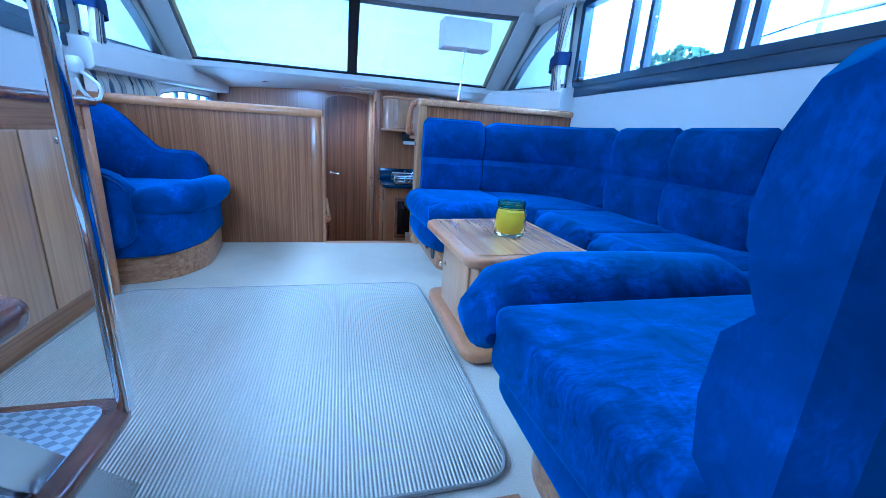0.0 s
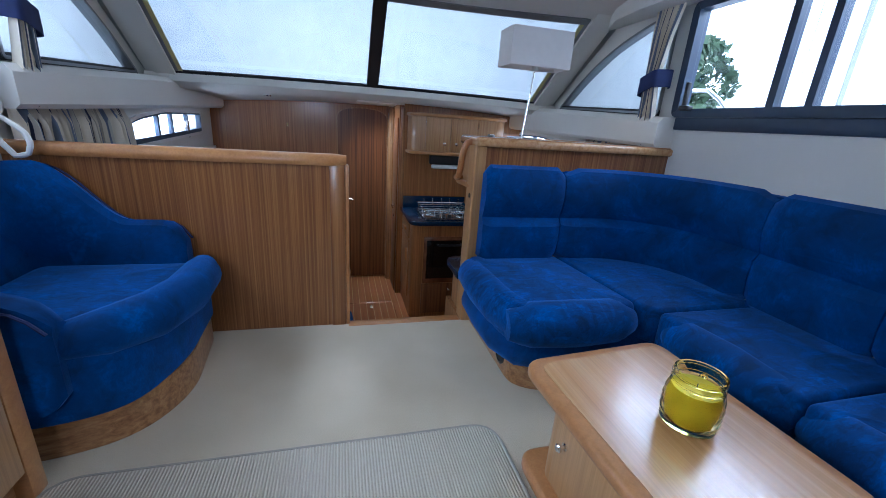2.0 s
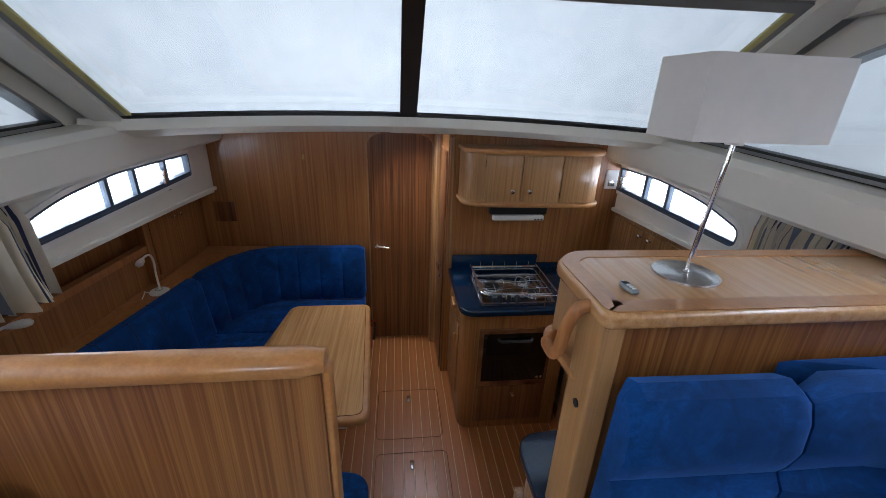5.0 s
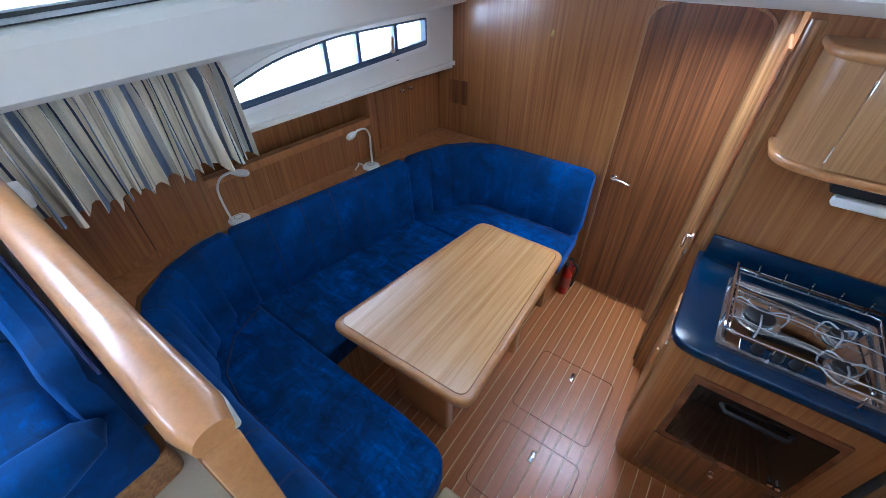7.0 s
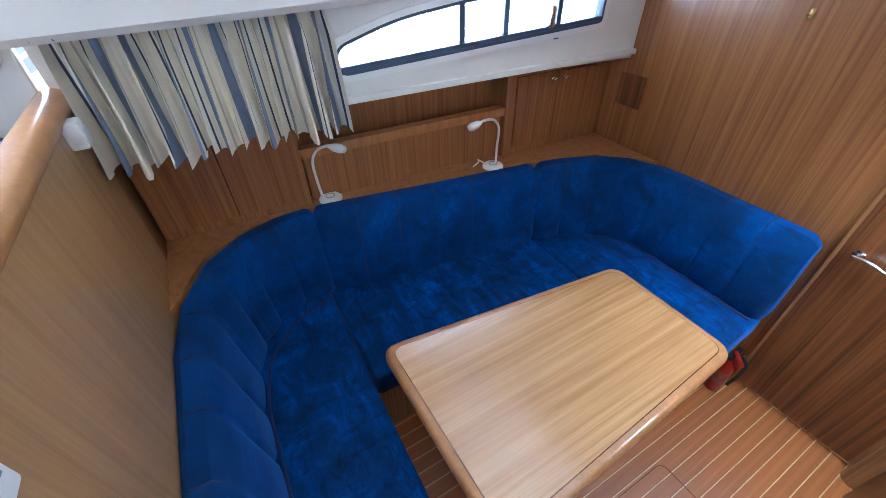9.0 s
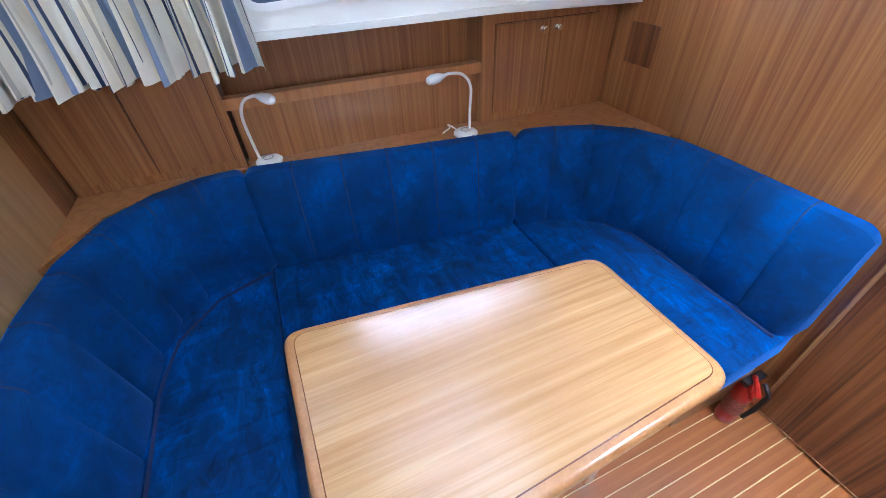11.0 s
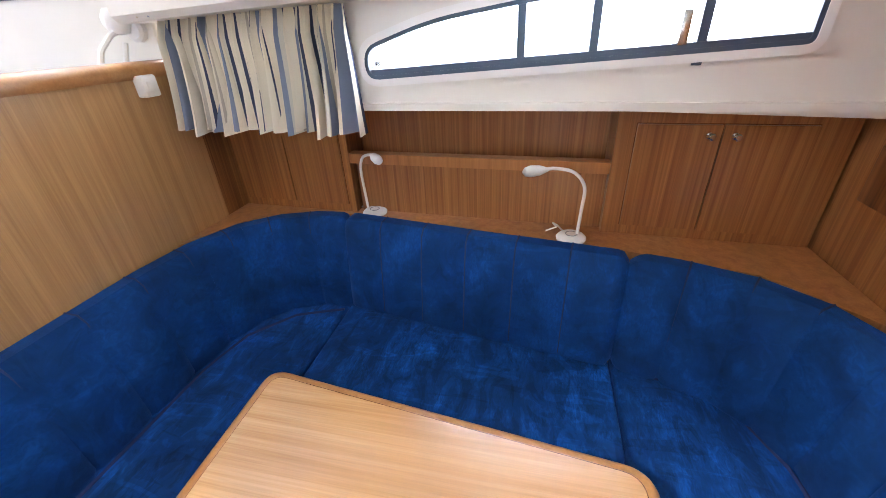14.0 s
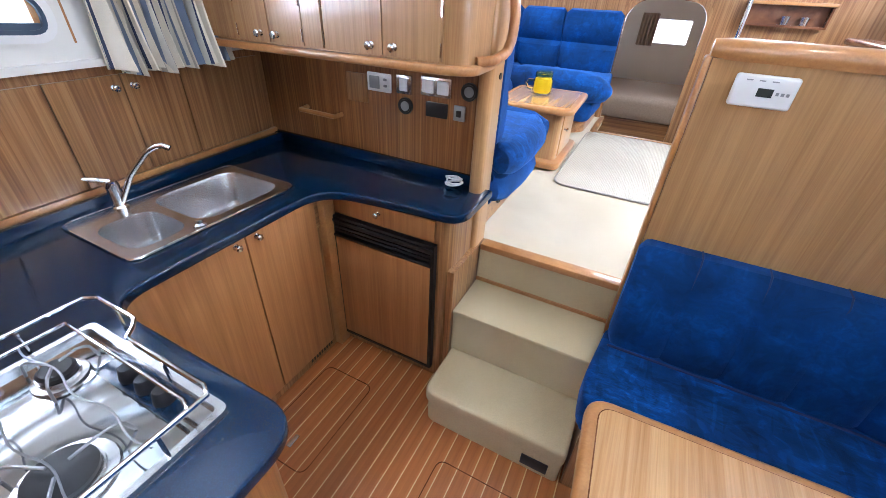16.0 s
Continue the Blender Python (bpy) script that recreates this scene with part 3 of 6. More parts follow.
# foredeck lining between windscreen sill and forward bulkhead
bm = bmesh.new()
g = []
for i in range(25):
    s = -1.12 + 2.24 * i / 24
    e = screen(max(-1, min(1, s)), 0.0)
    x = CX + 1.385 * s
    g.append([bm.verts.new(q) for q in ((x, e.y - 0.012, e.z - 0.008), (x, e.y - 0.02, e.z - 0.045), (x, e.y + 0.04, e.z - 0.075), (x, 2.0, 1.245 - 0.05 * s * s), (x, 2.41, 1.225 - 0.06 * s * s))])
for i in range(24):
    for j in range(4):
        bm.faces.new((g[i][j], g[i + 1][j], g[i + 1][j + 1], g[i][j + 1]))
struct("ceiling_foredeck", thicken(bm, 0.02), M_WHITE, "cream lining under the foredeck", "ceiling")

# forward bulkhead, with the door set on it
struct("wall_forward", mapped(panel([(-1.98, ZG), (0.2, ZG), (0.2, 1.27), (-1.57, 1.27), (-1.57, 0.72), (-1.98, 0.72)], [], 0.05), lambda x, z, w: (x, 2.385 + w, z)), M_DOORX, "varnished mahogany forward bulkhead", "wall", False)
struct("wall_galley", newbox(0.235, 1.62, 1.85, 1.9, ZG, 1.27), M_DOORX, "varnished mahogany bulkhead behind the cooker", "wall", False)
struct("wall_galley_side", newbox(0.185, 0.235, 1.85, 2.36, ZG, 1.27), M_DOORX, "varnished side bulkhead", "wall", False)

# hull linings beside dinette and galley
HULL_WIN = rounded([(0.86, 0.808), (2.1, 0.873), (2.1, 1.02), (1.45, 1.022), (1.1, 0.98), (0.86, 0.908)], [0.055, 0.02, 0.02, 0.1, 0.1, 0.05])
LINER = [(0.05, 0.738), (1.0, 0.728), (2.38, 0.69), (2.38, 1.13), (0.05, 1.1)]


def hull_x(side, y):
    x = -1.69 + 0.068 * y
    return x if side == "port" else mirror_x(x)


for side in ("port", "starboard"):
    s = -1 if side == "port" else 1
    bm = mapped(panel(LINER, [HULL_WIN], 0.03), lambda y, z, w, side=side, s=s: (hull_x(side, y) + s * 0.015 + w, y, z))
    struct("wall_hull_lining_" + side, bm, M_WHITE, "cream vinyl hull lining with a long port light", "wall", False)
struct("wall_hull_port", newbox(-2.02, -1.96, -0.02, 2.42, ZG, 0.68), M_DOORX, "varnished hull side panelling", "wall", False)
struct("wall_hull_starboard", newbox(1.66, 1.72, -0.02, 2.4, ZG, 0.68), M_DOORX, "varnished hull side panelling", "wall", False)

struct("trim_hull_shelf_port", prism(bmesh.new(), [(-1.99, 0.0), (-1.665, 0.0), (-1.505, 2.4), (-1.99, 2.4)], 0.712, 0.735), M_WHITE, "cream lining above the hull shelf", "trim", False)
struct("trim_hull_shelf_starboard", prism(bmesh.new(), [(1.8, 0.0), (1.505, 0.0), (1.345, 2.4), (1.8, 2.4)], 0.712, 0.735), M_WHITE, "cream lining above the galley lockers", "trim", False)

# divider between saloon and dinette
dv = struct("wall_divider", newbox(-1.98, -0.327, 0.03, 0.075, ZG, 0.865), M_ZEBRA, "oak-veneered half-height bulkhead behind the dinette", "wall", False)
bm = bmesh.new()
prof = [(0.018, 0.848), (0.011, 0.862), (0.0115, 0.876), (0.018, 0.889), (0.03, 0.898), (0.044, 0.902), (0.062, 0.902), (0.076, 0.898), (0.088, 0.889), (0.0945, 0.876), (0.095, 0.862), (0.087, 0.848)]
rings = [[bm.verts.new((x, y, z)) for y, z in prof] for x in (-1.655, -1.2, -0.8, -0.375, -0.32)]
for v in rings[-1]:
    v.co = Vector((v.co.x, 0.053 + (v.co.y - 0.053) * 0.7, 0.877 + (v.co.z - 0.877) * 0.8))
for a, b in zip(rings, rings[1:]):
    for q in range(len(prof)):
        bm.faces.new((a[q], b[q], b[(q + 1) % len(prof)], a[(q + 1) % len(prof)]))
bm.faces.new(rings[0])
bm.faces.new(rings[-1])
struct("trim_divider_cap", bm, M_TRIM, "rounded light hardwood cap on the divider", "trim")
struct("trim_divider_end", newbox(-0.328, -0.309, 0.026, 0.082, -0.25, 0.855, r=0.008), M_TRIM, "light hardwood edge of the divider", "trim")

struct("wall_divider_lining", newbox(-1.66, -0.329, 0.0752, 0.08, -0.28, 0.85), M_MAPLE, "smooth light veneer on the dinette side of the divider", "wall", False)

struct("trim_divider_stile", newbox(-0.4, -0.329, 0.023, 0.031, -0.02, 0.85, r=0.003), M_ZEBRA, "plain vertical stile at the end of the divider", "trim")

# partition between settee and galley
struct("wall_partition", newbox(0.33, 1.66, 0.0, 0.04, -0.1, 0.985), M_ZEBRA, "oak-veneered bulkhead between settee and galley", "wall", False)
bm = prism(bmesh.new(), rounded([(0.31, -0.025), (1.49, -0.025), (1.49, 0.345), (0.38, 0.355), (0.31, 0.285)], [0.03, 0, 0, 0.05, 0.04]), 0.975, 1.02, 0.014, 3)
struct("trim_partition_top", bm, M_TABLE, "light varnished top of the partition", "top")
bm = bmesh.new()
loop = rounded([(0.32, -0.015), (1.48, -0.015), (1.48, 0.335), (0.385, 0.345), (0.32, 0.28)], [0.03, 0, 0, 0.05, 0.04])
ring_band(bm, loop, 0.05, 0.01)
bmesh.ops.translate(bm, verts=bm.verts[:], vec=(0, 0, 1.0175))
struct("trim_partition_fiddle", bm, M_TRIM, "raised light hardwood edge of the partition top", "trim")
struct("trim_partition_post", prism(bmesh.new(), rounded([(0.314, -0.012), (0.372, -0.012), (0.372, 0.115), (0.314, 0.115)], [0.012, 0, 0.03, 0.03]), 0.0, 0.98), M_MAPLE, "veneered end post of the partition", "post")
struct("wall_step_side", newbox(0.31, 0.34, 0.0, 0.33, ZG, 0.0), M_WOODV, "veneered side panel of the steps", "wall", False)

# carpeted steps down into the galley
st = thing("companion_steps", 0, 0.3, ZG, "three cream-carpeted steps with hardwood nosings", "steps")
part("nosing", newbox(-0.318, 0.307, 0.0, 0.062, -0.03, 0.004, r=0.008), M_TRIM, st, "light hardwood nosing")
part("riser", newbox(-0.31, 0.307, 0.03, 0.055, -0.205, -0.03), M_STEPS, st)
part("tread", newbox(-0.31, 0.307, 0.03, 0.325, -0.225, -0.203, r=0.008), M_STEPS, st)
part("nosing", newbox(-0.31, 0.307, 0.05, 0.064, -0.205, -0.187), M_TRIM, st, "light hardwood strip")
part("riser", newbox(-0.31, 0.307, 0.285, 0.31, -0.45, -0.225), M_STEPS, st)
part("tread", prism(bmesh.new(), rounded([(-0.31, 0.28), (0.307, 0.28), (0.307, 0.58), (-0.31, 0.58)], [0, 0, 0.05, 0.02]), -0.53, -0.455, 0.025, 3), M_STEPS, st)
part("riser", prism(bmesh.new(), rounded([(-0.305, 0.3), (0.3, 0.3), (0.3, 0.57), (-0.305, 0.57)], [0, 0, 0.05, 0.02]), ZG - 0.012, -0.53), M_STEPS, st)
sk = part("socket_plate", newbox(-0.26, -0.15, 0.57, 0.578, -0.63, -0.57, r=0.003), M_BLACK, st, "black recessed courtesy light")

# aft bulkhead with the arched doorway to the aft cabin
ARCH = [(-0.43, -0.62), (-0.43, 0.86), (-0.4, 0.94), (-0.34, 0.985), (-0.12, 1.01), (0.08, 0.985), (0.15, 0.94), (0.19, 0.86), (0.19, -0.62)]
AFT = [(-1.8, -0.62), (1.6, -0.62), (1.6, 1.95), (-1.8, 1.95)]
# opening made wide enough to pass the added aft lamp
hatch = rounded([(-1.25, 1.2), (-0.62, 1.2), (-0.62, 1.78), (-1.25, 1.78)], 0.03)
cut = [(x, z + 0.02 if z < -0.6 else z) for x, z in ARCH]
bm = mapped(panel(AFT, [cut, hatch], 0.05), lambda x, z, w: (x, YA - 0.025 + w, z))
struct("wall_aft", bm, M_WOODV, "oak-veneered aft bulkhead with an arched doorway", "wall", False)
bm = bmesh.new()
ring_band(bm, [(x * 1.0, z) for x, z in rounded(ARCH, [0, 0.04, 0.05, 0.05, 0.05, 0.05, 0.05, 0.04, 0], 3)], -0.045, 0.07)
mapped(bm, lambda x, z, w: (x, YA - 0.02 + w, z))
struct("door_frame_aft", bm, M_WOODV, "hardwood frame round the arched doorway", "door frame")
AFW = rounded([(-0.42, 0.52), (0.02, 0.52), (0.02, 0.82), (-0.42, 0.82)], 0.04)
bm = mapped(panel([(-1.9, -0.62), (1.8, -0.62), (1.8, 1.95), (-1.9, 1.95)], [AFW], 0.06), lambda x, z, w: (x, -4.86 + w, z))
struct("wall_aft_cabin_end", bm, M_WHITE, "cream aft cabin end", "wall", False)


# ---- windows ----
ws = thing("window_screen", CX, 1.4, 1.3, "raked windscreen in two panes under a white canvas cover", "window", "", "structure")
for a, b in ((-1.0, -0.03), (0.03, 1.0)):
    part("pane", thicken(screen_grid(a, b, 0.0, 1.0, 0.03), 0.005), M_GLASS, ws).visible_shadow = False
part("centre_bar", thicken(screen_grid(-0.034, 0.034, -0.02, 1.02, 0.015, 2, 4), 0.03), M_BLACK, ws, "black centre bar")
for nm, t0, t1, m in (("sill_seal", -0.03, 0.035, M_BLACK), ("head_frame", 0.972, 1.02, M_GREY)):
    part(nm, thicken(screen_grid(-1.0, 1.0, t0, t1, 0.006, 24, 1), 0.014), m, ws)
for s in (-1, 1):
    a, b = sorted((s * 0.972, s * 1.01))
    part("side_frame", thicken(screen_grid(a, b, -0.02, 1.02, 0.006, 1, 5), 0.014), M_GREY, ws)
    a, b = sorted((s * 0.955, s * 0.974))
    part("side_seal", thicken(screen_grid(a, b, 0.03, 0.98, 0.004, 1, 5), 0.012), M_BRASS, ws, "yellowed sealing strip")
single("canvas_cover", thicken(screen_grid(-1.2, 1.2, -0.3, 1.3, 0.075, 20, 6), 0.003), M_CANVAS, (CX, 1.4, 1.45), "white canvas cover stretched over the windscreen outside", "boat cover")

for side, x in (("port", XP), ("starboard", XS)):
    s = -1 if side == "port" else 1
    put = lambda y, z, w, x=x, s=s: (x + s * 0.02 + w, y, z)
    # fixed quarter light
    w1 = thing("window_quarter_" + side, x, 0.6, 1.2, "curved quarter window with dark frame under a canvas cover", "window", "", "structure")
    part("frame", mapped(ring_band(bmesh.new(), TRI_WIN, 0.014, 0.07), put), M_GREY, w1)
    part("sill_seal", mapped(prism(bmesh.new(), [(0.14, 1.2), (1.3, 1.257), (1.26, 1.285), (0.14, 1.232)], -0.03, 0.03), put), M_BLACK, w1)
    part("pane", mapped(panel(TRI_WIN, [], 0.005), put), M_GLASS, w1).visible_shadow = False
    bm = mapped(panel([(0.05, 1.12), (1.5, 1.16), (1.1, 1.6), (0.05, 1.85)], [], 0.003), lambda y, z, w, x=x, s=s: (x + s * 0.053 + w, y, z))
    single("canvas_side_cover", bm, M_CANVAS, (x + s * 0.053, 0.6, 1.12), "white canvas cover over the quarter window", "boat cover")
    # sliding window
    w2 = thing("window_sliding_" + side, x, -1.1, 1.19, "long sliding window in a dark blue aluminium frame", "window", "", "structure")
    part("frame", mapped(ring_band(bmesh.new(), SIDE_WIN, 0.045, 0.07), put), M_FRAME, w2)
    for y, wd, off in ((-0.495, 0.034, 0), (-0.64, 0.03, 0.02), (-1.21, 0.034, 0), (-1.29, 0.03, 0.02)):
        part("mullion", newbox(x + s * (0.0 + off), x + s * (0.05 + off), y - wd / 2, y + wd / 2, 1.215, 1.745), M_FRAME, w2)
    for a, b in ((-2.32, -1.25), (-1.25, -0.57), (-0.57, 0.01)):
        part("pane", newbox(x + s * 0.03, x + s * 0.035, a, b, 1.22, 1.74), M_GLASS, w2).visible_shadow = False
    bm = newbox(x - s * 0.03, x - s * 0.005, -0.055, -0.035, 1.245, 1.37, r=0.006)
    box(bm, x - s * 0.05, x - s * 0.008, -0.1, -0.04, 1.225, 1.25, r=0.006)
    part("catch", bm, M_BLACK, w2, "black sliding catch")
    part("lower_track", newbox(x - s * 0.012, x + s * 0.01, -2.4, 0.05, 1.125, 1.19, r=0.006), M_FRAME, w2)

for side in ("port", "starboard"):
    s = -1 if side == "port" else 1
    put = lambda y, z, w, side=side, s=s: (hull_x(side, y) + s * 0.01 + w, y, z)
    w3 = thing("window_hull_" + side, hull_x(side, 1.4), 1.4, 0.83, "long low hull window with rounded end and dark bars", "window", "", "structure")
    part("rim", mapped(ring_band(bmesh.new(), HULL_WIN, -0.022, 0.05), lambda y, z, w, put=put: put(y, z, w * 0.9)), M_PLASTIC, w3, "pale plastic rim")
    part("frame", mapped(ring_band(bmesh.new(), HULL_WIN, 0.012, 0.04), put), M_HULLFRAME, w3)
    part("lower_bar", mapped(prism(bmesh.new(), [(0.88, 0.81), (2.1, 0.874), (2.1, 0.9), (0.88, 0.84)], -0.018, 0.018), put), M_HULLFRAME, w3)
    for y in (1.375, 1.58, 1.85):
        part("bar", mapped(newbox(y - 0.012, y + 0.012, 0.83, 1.02, -0.015, 0.015), put), M_HULLFRAME, w3)
    bm = mapped(newbox(1.785, 1.81, 0.88, 0.965, -0.04, 0.005, r=0.006), lambda y, z, w, put=put, s=s: put(y, z, w if s > 0 else -w))
    part("catch", bm, M_STEEL, w3, "chrome window catch")
    part("pane", mapped(panel(HULL_WIN, [], 0.004), put), M_GLASS, w3).visible_shadow = False


# ---- curtains ----
def curtain(name, side, y0, y1, ztop, zbot, folds, tie=None, base_x=None, label="", amp=0.034):
    """Gathered cloth; tie: the height at which a band draws it in, as a width share."""
    s = -1 if side == "port" else 1
    bm = bmesh.new()
    uvl = bm.loops.layers.uv.new("UVMap")
    nu, nv = folds * 8, 16
    rng = random.Random(folds)
    ph = [rng.uniform(-1, 1) for _ in range(folds + 2)]
    g = []
    for i in range(nu + 1):
        u = i / nu
        row = []
        for j in range(nv + 1):
            v = j / nv
            z = ztop + (zbot - ztop) * v + (0.012 * math.sin(u * folds * 2.1) * v if not tie else 0)
            w = 1.0
            if tie:
                d = (z - tie[0]) / (ztop - tie[0]) if z > tie[0] else (tie[0] - z) / (tie[0] - zbot)
                w = tie[1] + (1 - tie[1]) * abs(d) ** 1.3 * (1.0 if z > tie[0] else 0.55)
            yc = y0 + (y1 - y0) * (0.5 if not tie else 0.5 + (tie[2] * (1 - abs(d)) if tie else 0))
            y = yc + (u - 0.5) * (y1 - y0) * w
            k = int(u * folds)
            r = ph[k] + (ph[k + 1] - ph[k]) * (u * folds - k)
            a = amp * (0.4 + 0.35 * min(1, v * 5) + 0.45 * v * v) * (1 + 0.4 * r)
            wave = math.sin(2 * math.pi * folds * u + 0.7 * r + 0.6 * v * math.sin(u * 17))
            wave = math.copysign(abs(wave) ** 0.7, wave)
            x = base_x(y) - s * (0.03 + a * (1 + wave) + (0.03 * (1 - abs(d)) if tie else 0))
            y += 0.3 * a * math.cos(2 * math.pi * folds * u + v) + 0.012 * v * r
            row.append(bm.verts.new((x, y, z)))
        g.append(row)
    for i in range(nu):
        for j in range(nv):
            f = bm.faces.new((g[i][j], g[i + 1][j], g[i + 1][j + 1], g[i][j + 1]))
            for lp, (a, b) in zip(f.loops, ((i, j), (i + 1, j), (i + 1, j + 1), (i, j + 1))):
                lp[uvl].uv = (a / nu * folds * 0.58, b / nv)
    cu = thing(name, base_x((y0 + y1) / 2), (y0 + y1) / 2, zbot, label, "curtain")
    part("cloth", bm, M_STRIPE, cu)
    if tie:
        yc = (y0 + y1) / 2 + tie[2] * (y1 - y0)
        hw = (y1 - y0) * tie[1] * 0.5 + 0.012
        bm = bmesh.new()
        xb = base_x(yc)
        lo = [(xb - s * 0.0, yc + hw + 0.03), (xb - s * 0.11, yc + hw), (xb - s * 0.12, yc - hw), (xb - s * 0.0, yc - hw - 0.02)]
        lp = rounded(lo, 0.03)
        for k in range(len(lp) - 1):
            (xa, ya), (xc, yd) = lp[k], lp[k + 1]
            sl = lambda yy: 0.05 * (yc - yy) / max(hw, 0.01) * 0.4
            bm.faces.new([bm.verts.new(q) for q in ((xa, ya, tie[0] - 0.045 + sl(ya)), (xc, yd, tie[0] - 0.045 + sl(yd)), (xc, yd, tie[0] + 0.045 + sl(yd)), (xa, ya, tie[0] + 0.045 + sl(ya)))])
        bmesh.ops.remove_doubles(bm, verts=bm.verts[:], dist=1e-4)
        part("tie_band", thicken(bm, 0.006), M_NAVY, cu, "navy blue tie-back band")
    return cu


M_NAVY = plain("navy_band_cloth", (0.012, 0.025, 0.11), 0.8, 0, 0.3, 20, 0.2)
curtain("curtain", "starboard", 0.04, 0.24, 1.76, 1.03, 7, (1.37, 0.55, 0.0), lambda y: XS - 0.03, "striped cream and grey-blue curtain tied back with navy band", 0.026)
curtain("curtain", "port", 0.04, 0.24, 1.76, 1.03, 7, (1.37, 0.55, 0.0), lambda y: XP + 0.03, "striped cream and grey-blue curtain tied back with navy band", 0.026)
curtain("curtain", "port", 0.09, 0.83, 1.035, 0.65, 17, None, lambda y: hull_x("port", y) + 0.0, "short gathered striped curtain over the hull window", 0.042)
curtain("curtain", "starboard", 0.32, 0.75, 1.03, 0.69, 13, None, lambda y: hull_x("starboard", y) - 0.0, "short gathered striped curtain beside the sink", 0.045)


# ---- saloon ----
run = prism(bmesh.new(), rounded([(-1.2, -2.12), (0.2, -2.12), (0.195, -0.825), (-1.18, -0.825)], 0.1, 7), 0.001, 0.011, 0.004, 2)
rn = thing("carpet_runner", -0.5, -1.45, 0.0, "ribbed cream carpet runner with bound edge on the floor", "rug")
part("tufted_mat", run, M_RIB, rn)
bm = bmesh.new()
edge = rounded([(-1.2, -2.12), (0.2, -2.12), (0.195, -0.825), (-1.18, -0.825)], 0.1, 7)
tube(bm, [(x, y, 0.008) for x, y in edge + edge[:1]], 0.006, 6)
part("bound_edge", bm, plain("grey_binding", (0.33, 0.31, 0.26), 0.9), rn, "grey-brown bound edge")

# settee round the coffee table
PB = [(-0.005, 0.4), (0.06, 0.4), (0.105, 0.43), (0.125, 0.52), (0.118, 0.62), (0.076, 0.662), (0.1, 0.7), (0.128, 0.78), (0.115, 0.87), (0.085, 0.925), (0.045, 0.94), (0.005, 0.92)]
PB = [(o, 0.4 + (z - 0.4) * 0.925) for o, z in PB]
AFT_PB = [(o * 1.2, z) for o, z in PB]
BACKS = [
    [(0.185, -2.63), (0.66, -2.63)],
    [(0.665, -2.63), (1.05, -2.63)],
    [(1.055, -2.63), *arc(1.12, -2.33, 0.3, -90, 0, 8), (1.42, -2.3)],
    [(1.42, -2.295), (1.42, -1.66)],
    [(1.42, -1.655), (1.42, -1.2)],
    [(1.42, -1.195), (1.42, -0.76)],
    [(1.42, -0.755), *arc(0.94, -0.55, 0.48, 0, 90, 12), (0.76, -0.07)],
    [(0.755, -0.07), (0.335, -0.06)],
]
sofa = thing("settee", 0.9, -1.3, 0.0, "blue alcantara U-shaped settee with panelled backrests", "sofa")
for k, p in enumerate(BACKS):
    part("back_cushion", sweep(bmesh.new(), p, AFT_PB if k < 2 else PB, 14, lambda s: 0.86 + 0.14 * math.sin(math.pi * s) ** 0.5, 0.03), M_BLUE, sofa)


def seat_cushion(parent, pts, rs, z0, z1, r, name="seat_cushion"):
    bm = prism(bmesh.new(), rounded(pts, rs, 6), z0, z1, r, 4)
    top = max(v.co.z for v in bm.verts)
    cx = sum(v.co.x for v in bm.verts) / len(bm.verts)
    cy = sum(v.co.y for v in bm.verts) / len(bm.verts)
    f = [f for f in bm.faces if len(f.verts) > 8 and f.normal.z > 0.9]
    if f:
        g = bmesh.ops.poke(bm, faces=f)
        for v in g["verts"]:
            v.co.z = top + 0.012
    return part(name, bm, M_NAP, parent)


seat_cushion(sofa, [(0.28, -0.1), (0.27, -0.6), (0.32, -0.735), (0.82, -0.735), (0.775, -0.1)], [0.06, 0.14, 0.16, 0.04, 0.03], 0.255, 0.43, 0.08)
seat_cushion(sofa, [(0.785, -0.1), (0.83, -0.73), (0.87, -0.79), (1.38, -0.79), (1.38, -0.55), (1.28, -0.28), (1.0, -0.1)], [0.03, 0.03, 0.03, 0.03, 0.1, 0.1, 0.1], 0.27, 0.425, 0.05)
seat_cushion(sofa, [(0.86, -0.8), (1.38, -0.8), (1.38, -1.32), (0.86, -1.32)], 0.03, 0.27, 0.425, 0.055)
seat_cushion(sofa, [(0.86, -1.33), (1.38, -1.33), (1.38, -1.83), (0.86, -1.83)], 0.03, 0.27, 0.425, 0.055)
seat_cushion(sofa, [(1.0, -1.84), (1.38, -1.84), (1.38, -2.35), (1.1, -2.62), (1.0, -2.62)], 0.03, 0.27, 0.425, 0.05)
seat_cushion(sofa, [(0.13, -2.02), (0.16, -2.62), (0.99, -2.62), (0.99, -2.02)], [0.05, 0.08, 0.03, 0.03], 0.27, 0.425, 0.05)
# thigh roll along the front of the aft seat and of the forward seat
part("front_roll", tube(bmesh.new(), [(0.125, -2.06, 0.355), (0.13, -2.02, 0.358), (0.15, -1.965, 0.365), (0.2, -1.92, 0.38), (0.35, -1.895, 0.39), (0.6, -1.89, 0.39), (0.9, -1.89, 0.385), (0.99, -1.89, 0.375)], [0.015, 0.055, 0.082, 0.102, 0.115, 0.115, 0.11, 0.08], 16), M_NAP, sofa)
part("front_roll", tube(bmesh.new(), [(0.27, -0.69, 0.345), (0.36, -0.705, 0.35), (0.55, -0.72, 0.35), (0.72, -0.715, 0.35), (0.8, -0.7, 0.345), (0.845, -0.69, 0.345)], [0.06, 0.09, 0.095, 0.09, 0.065, 0.015], 16), M_NAP, sofa)
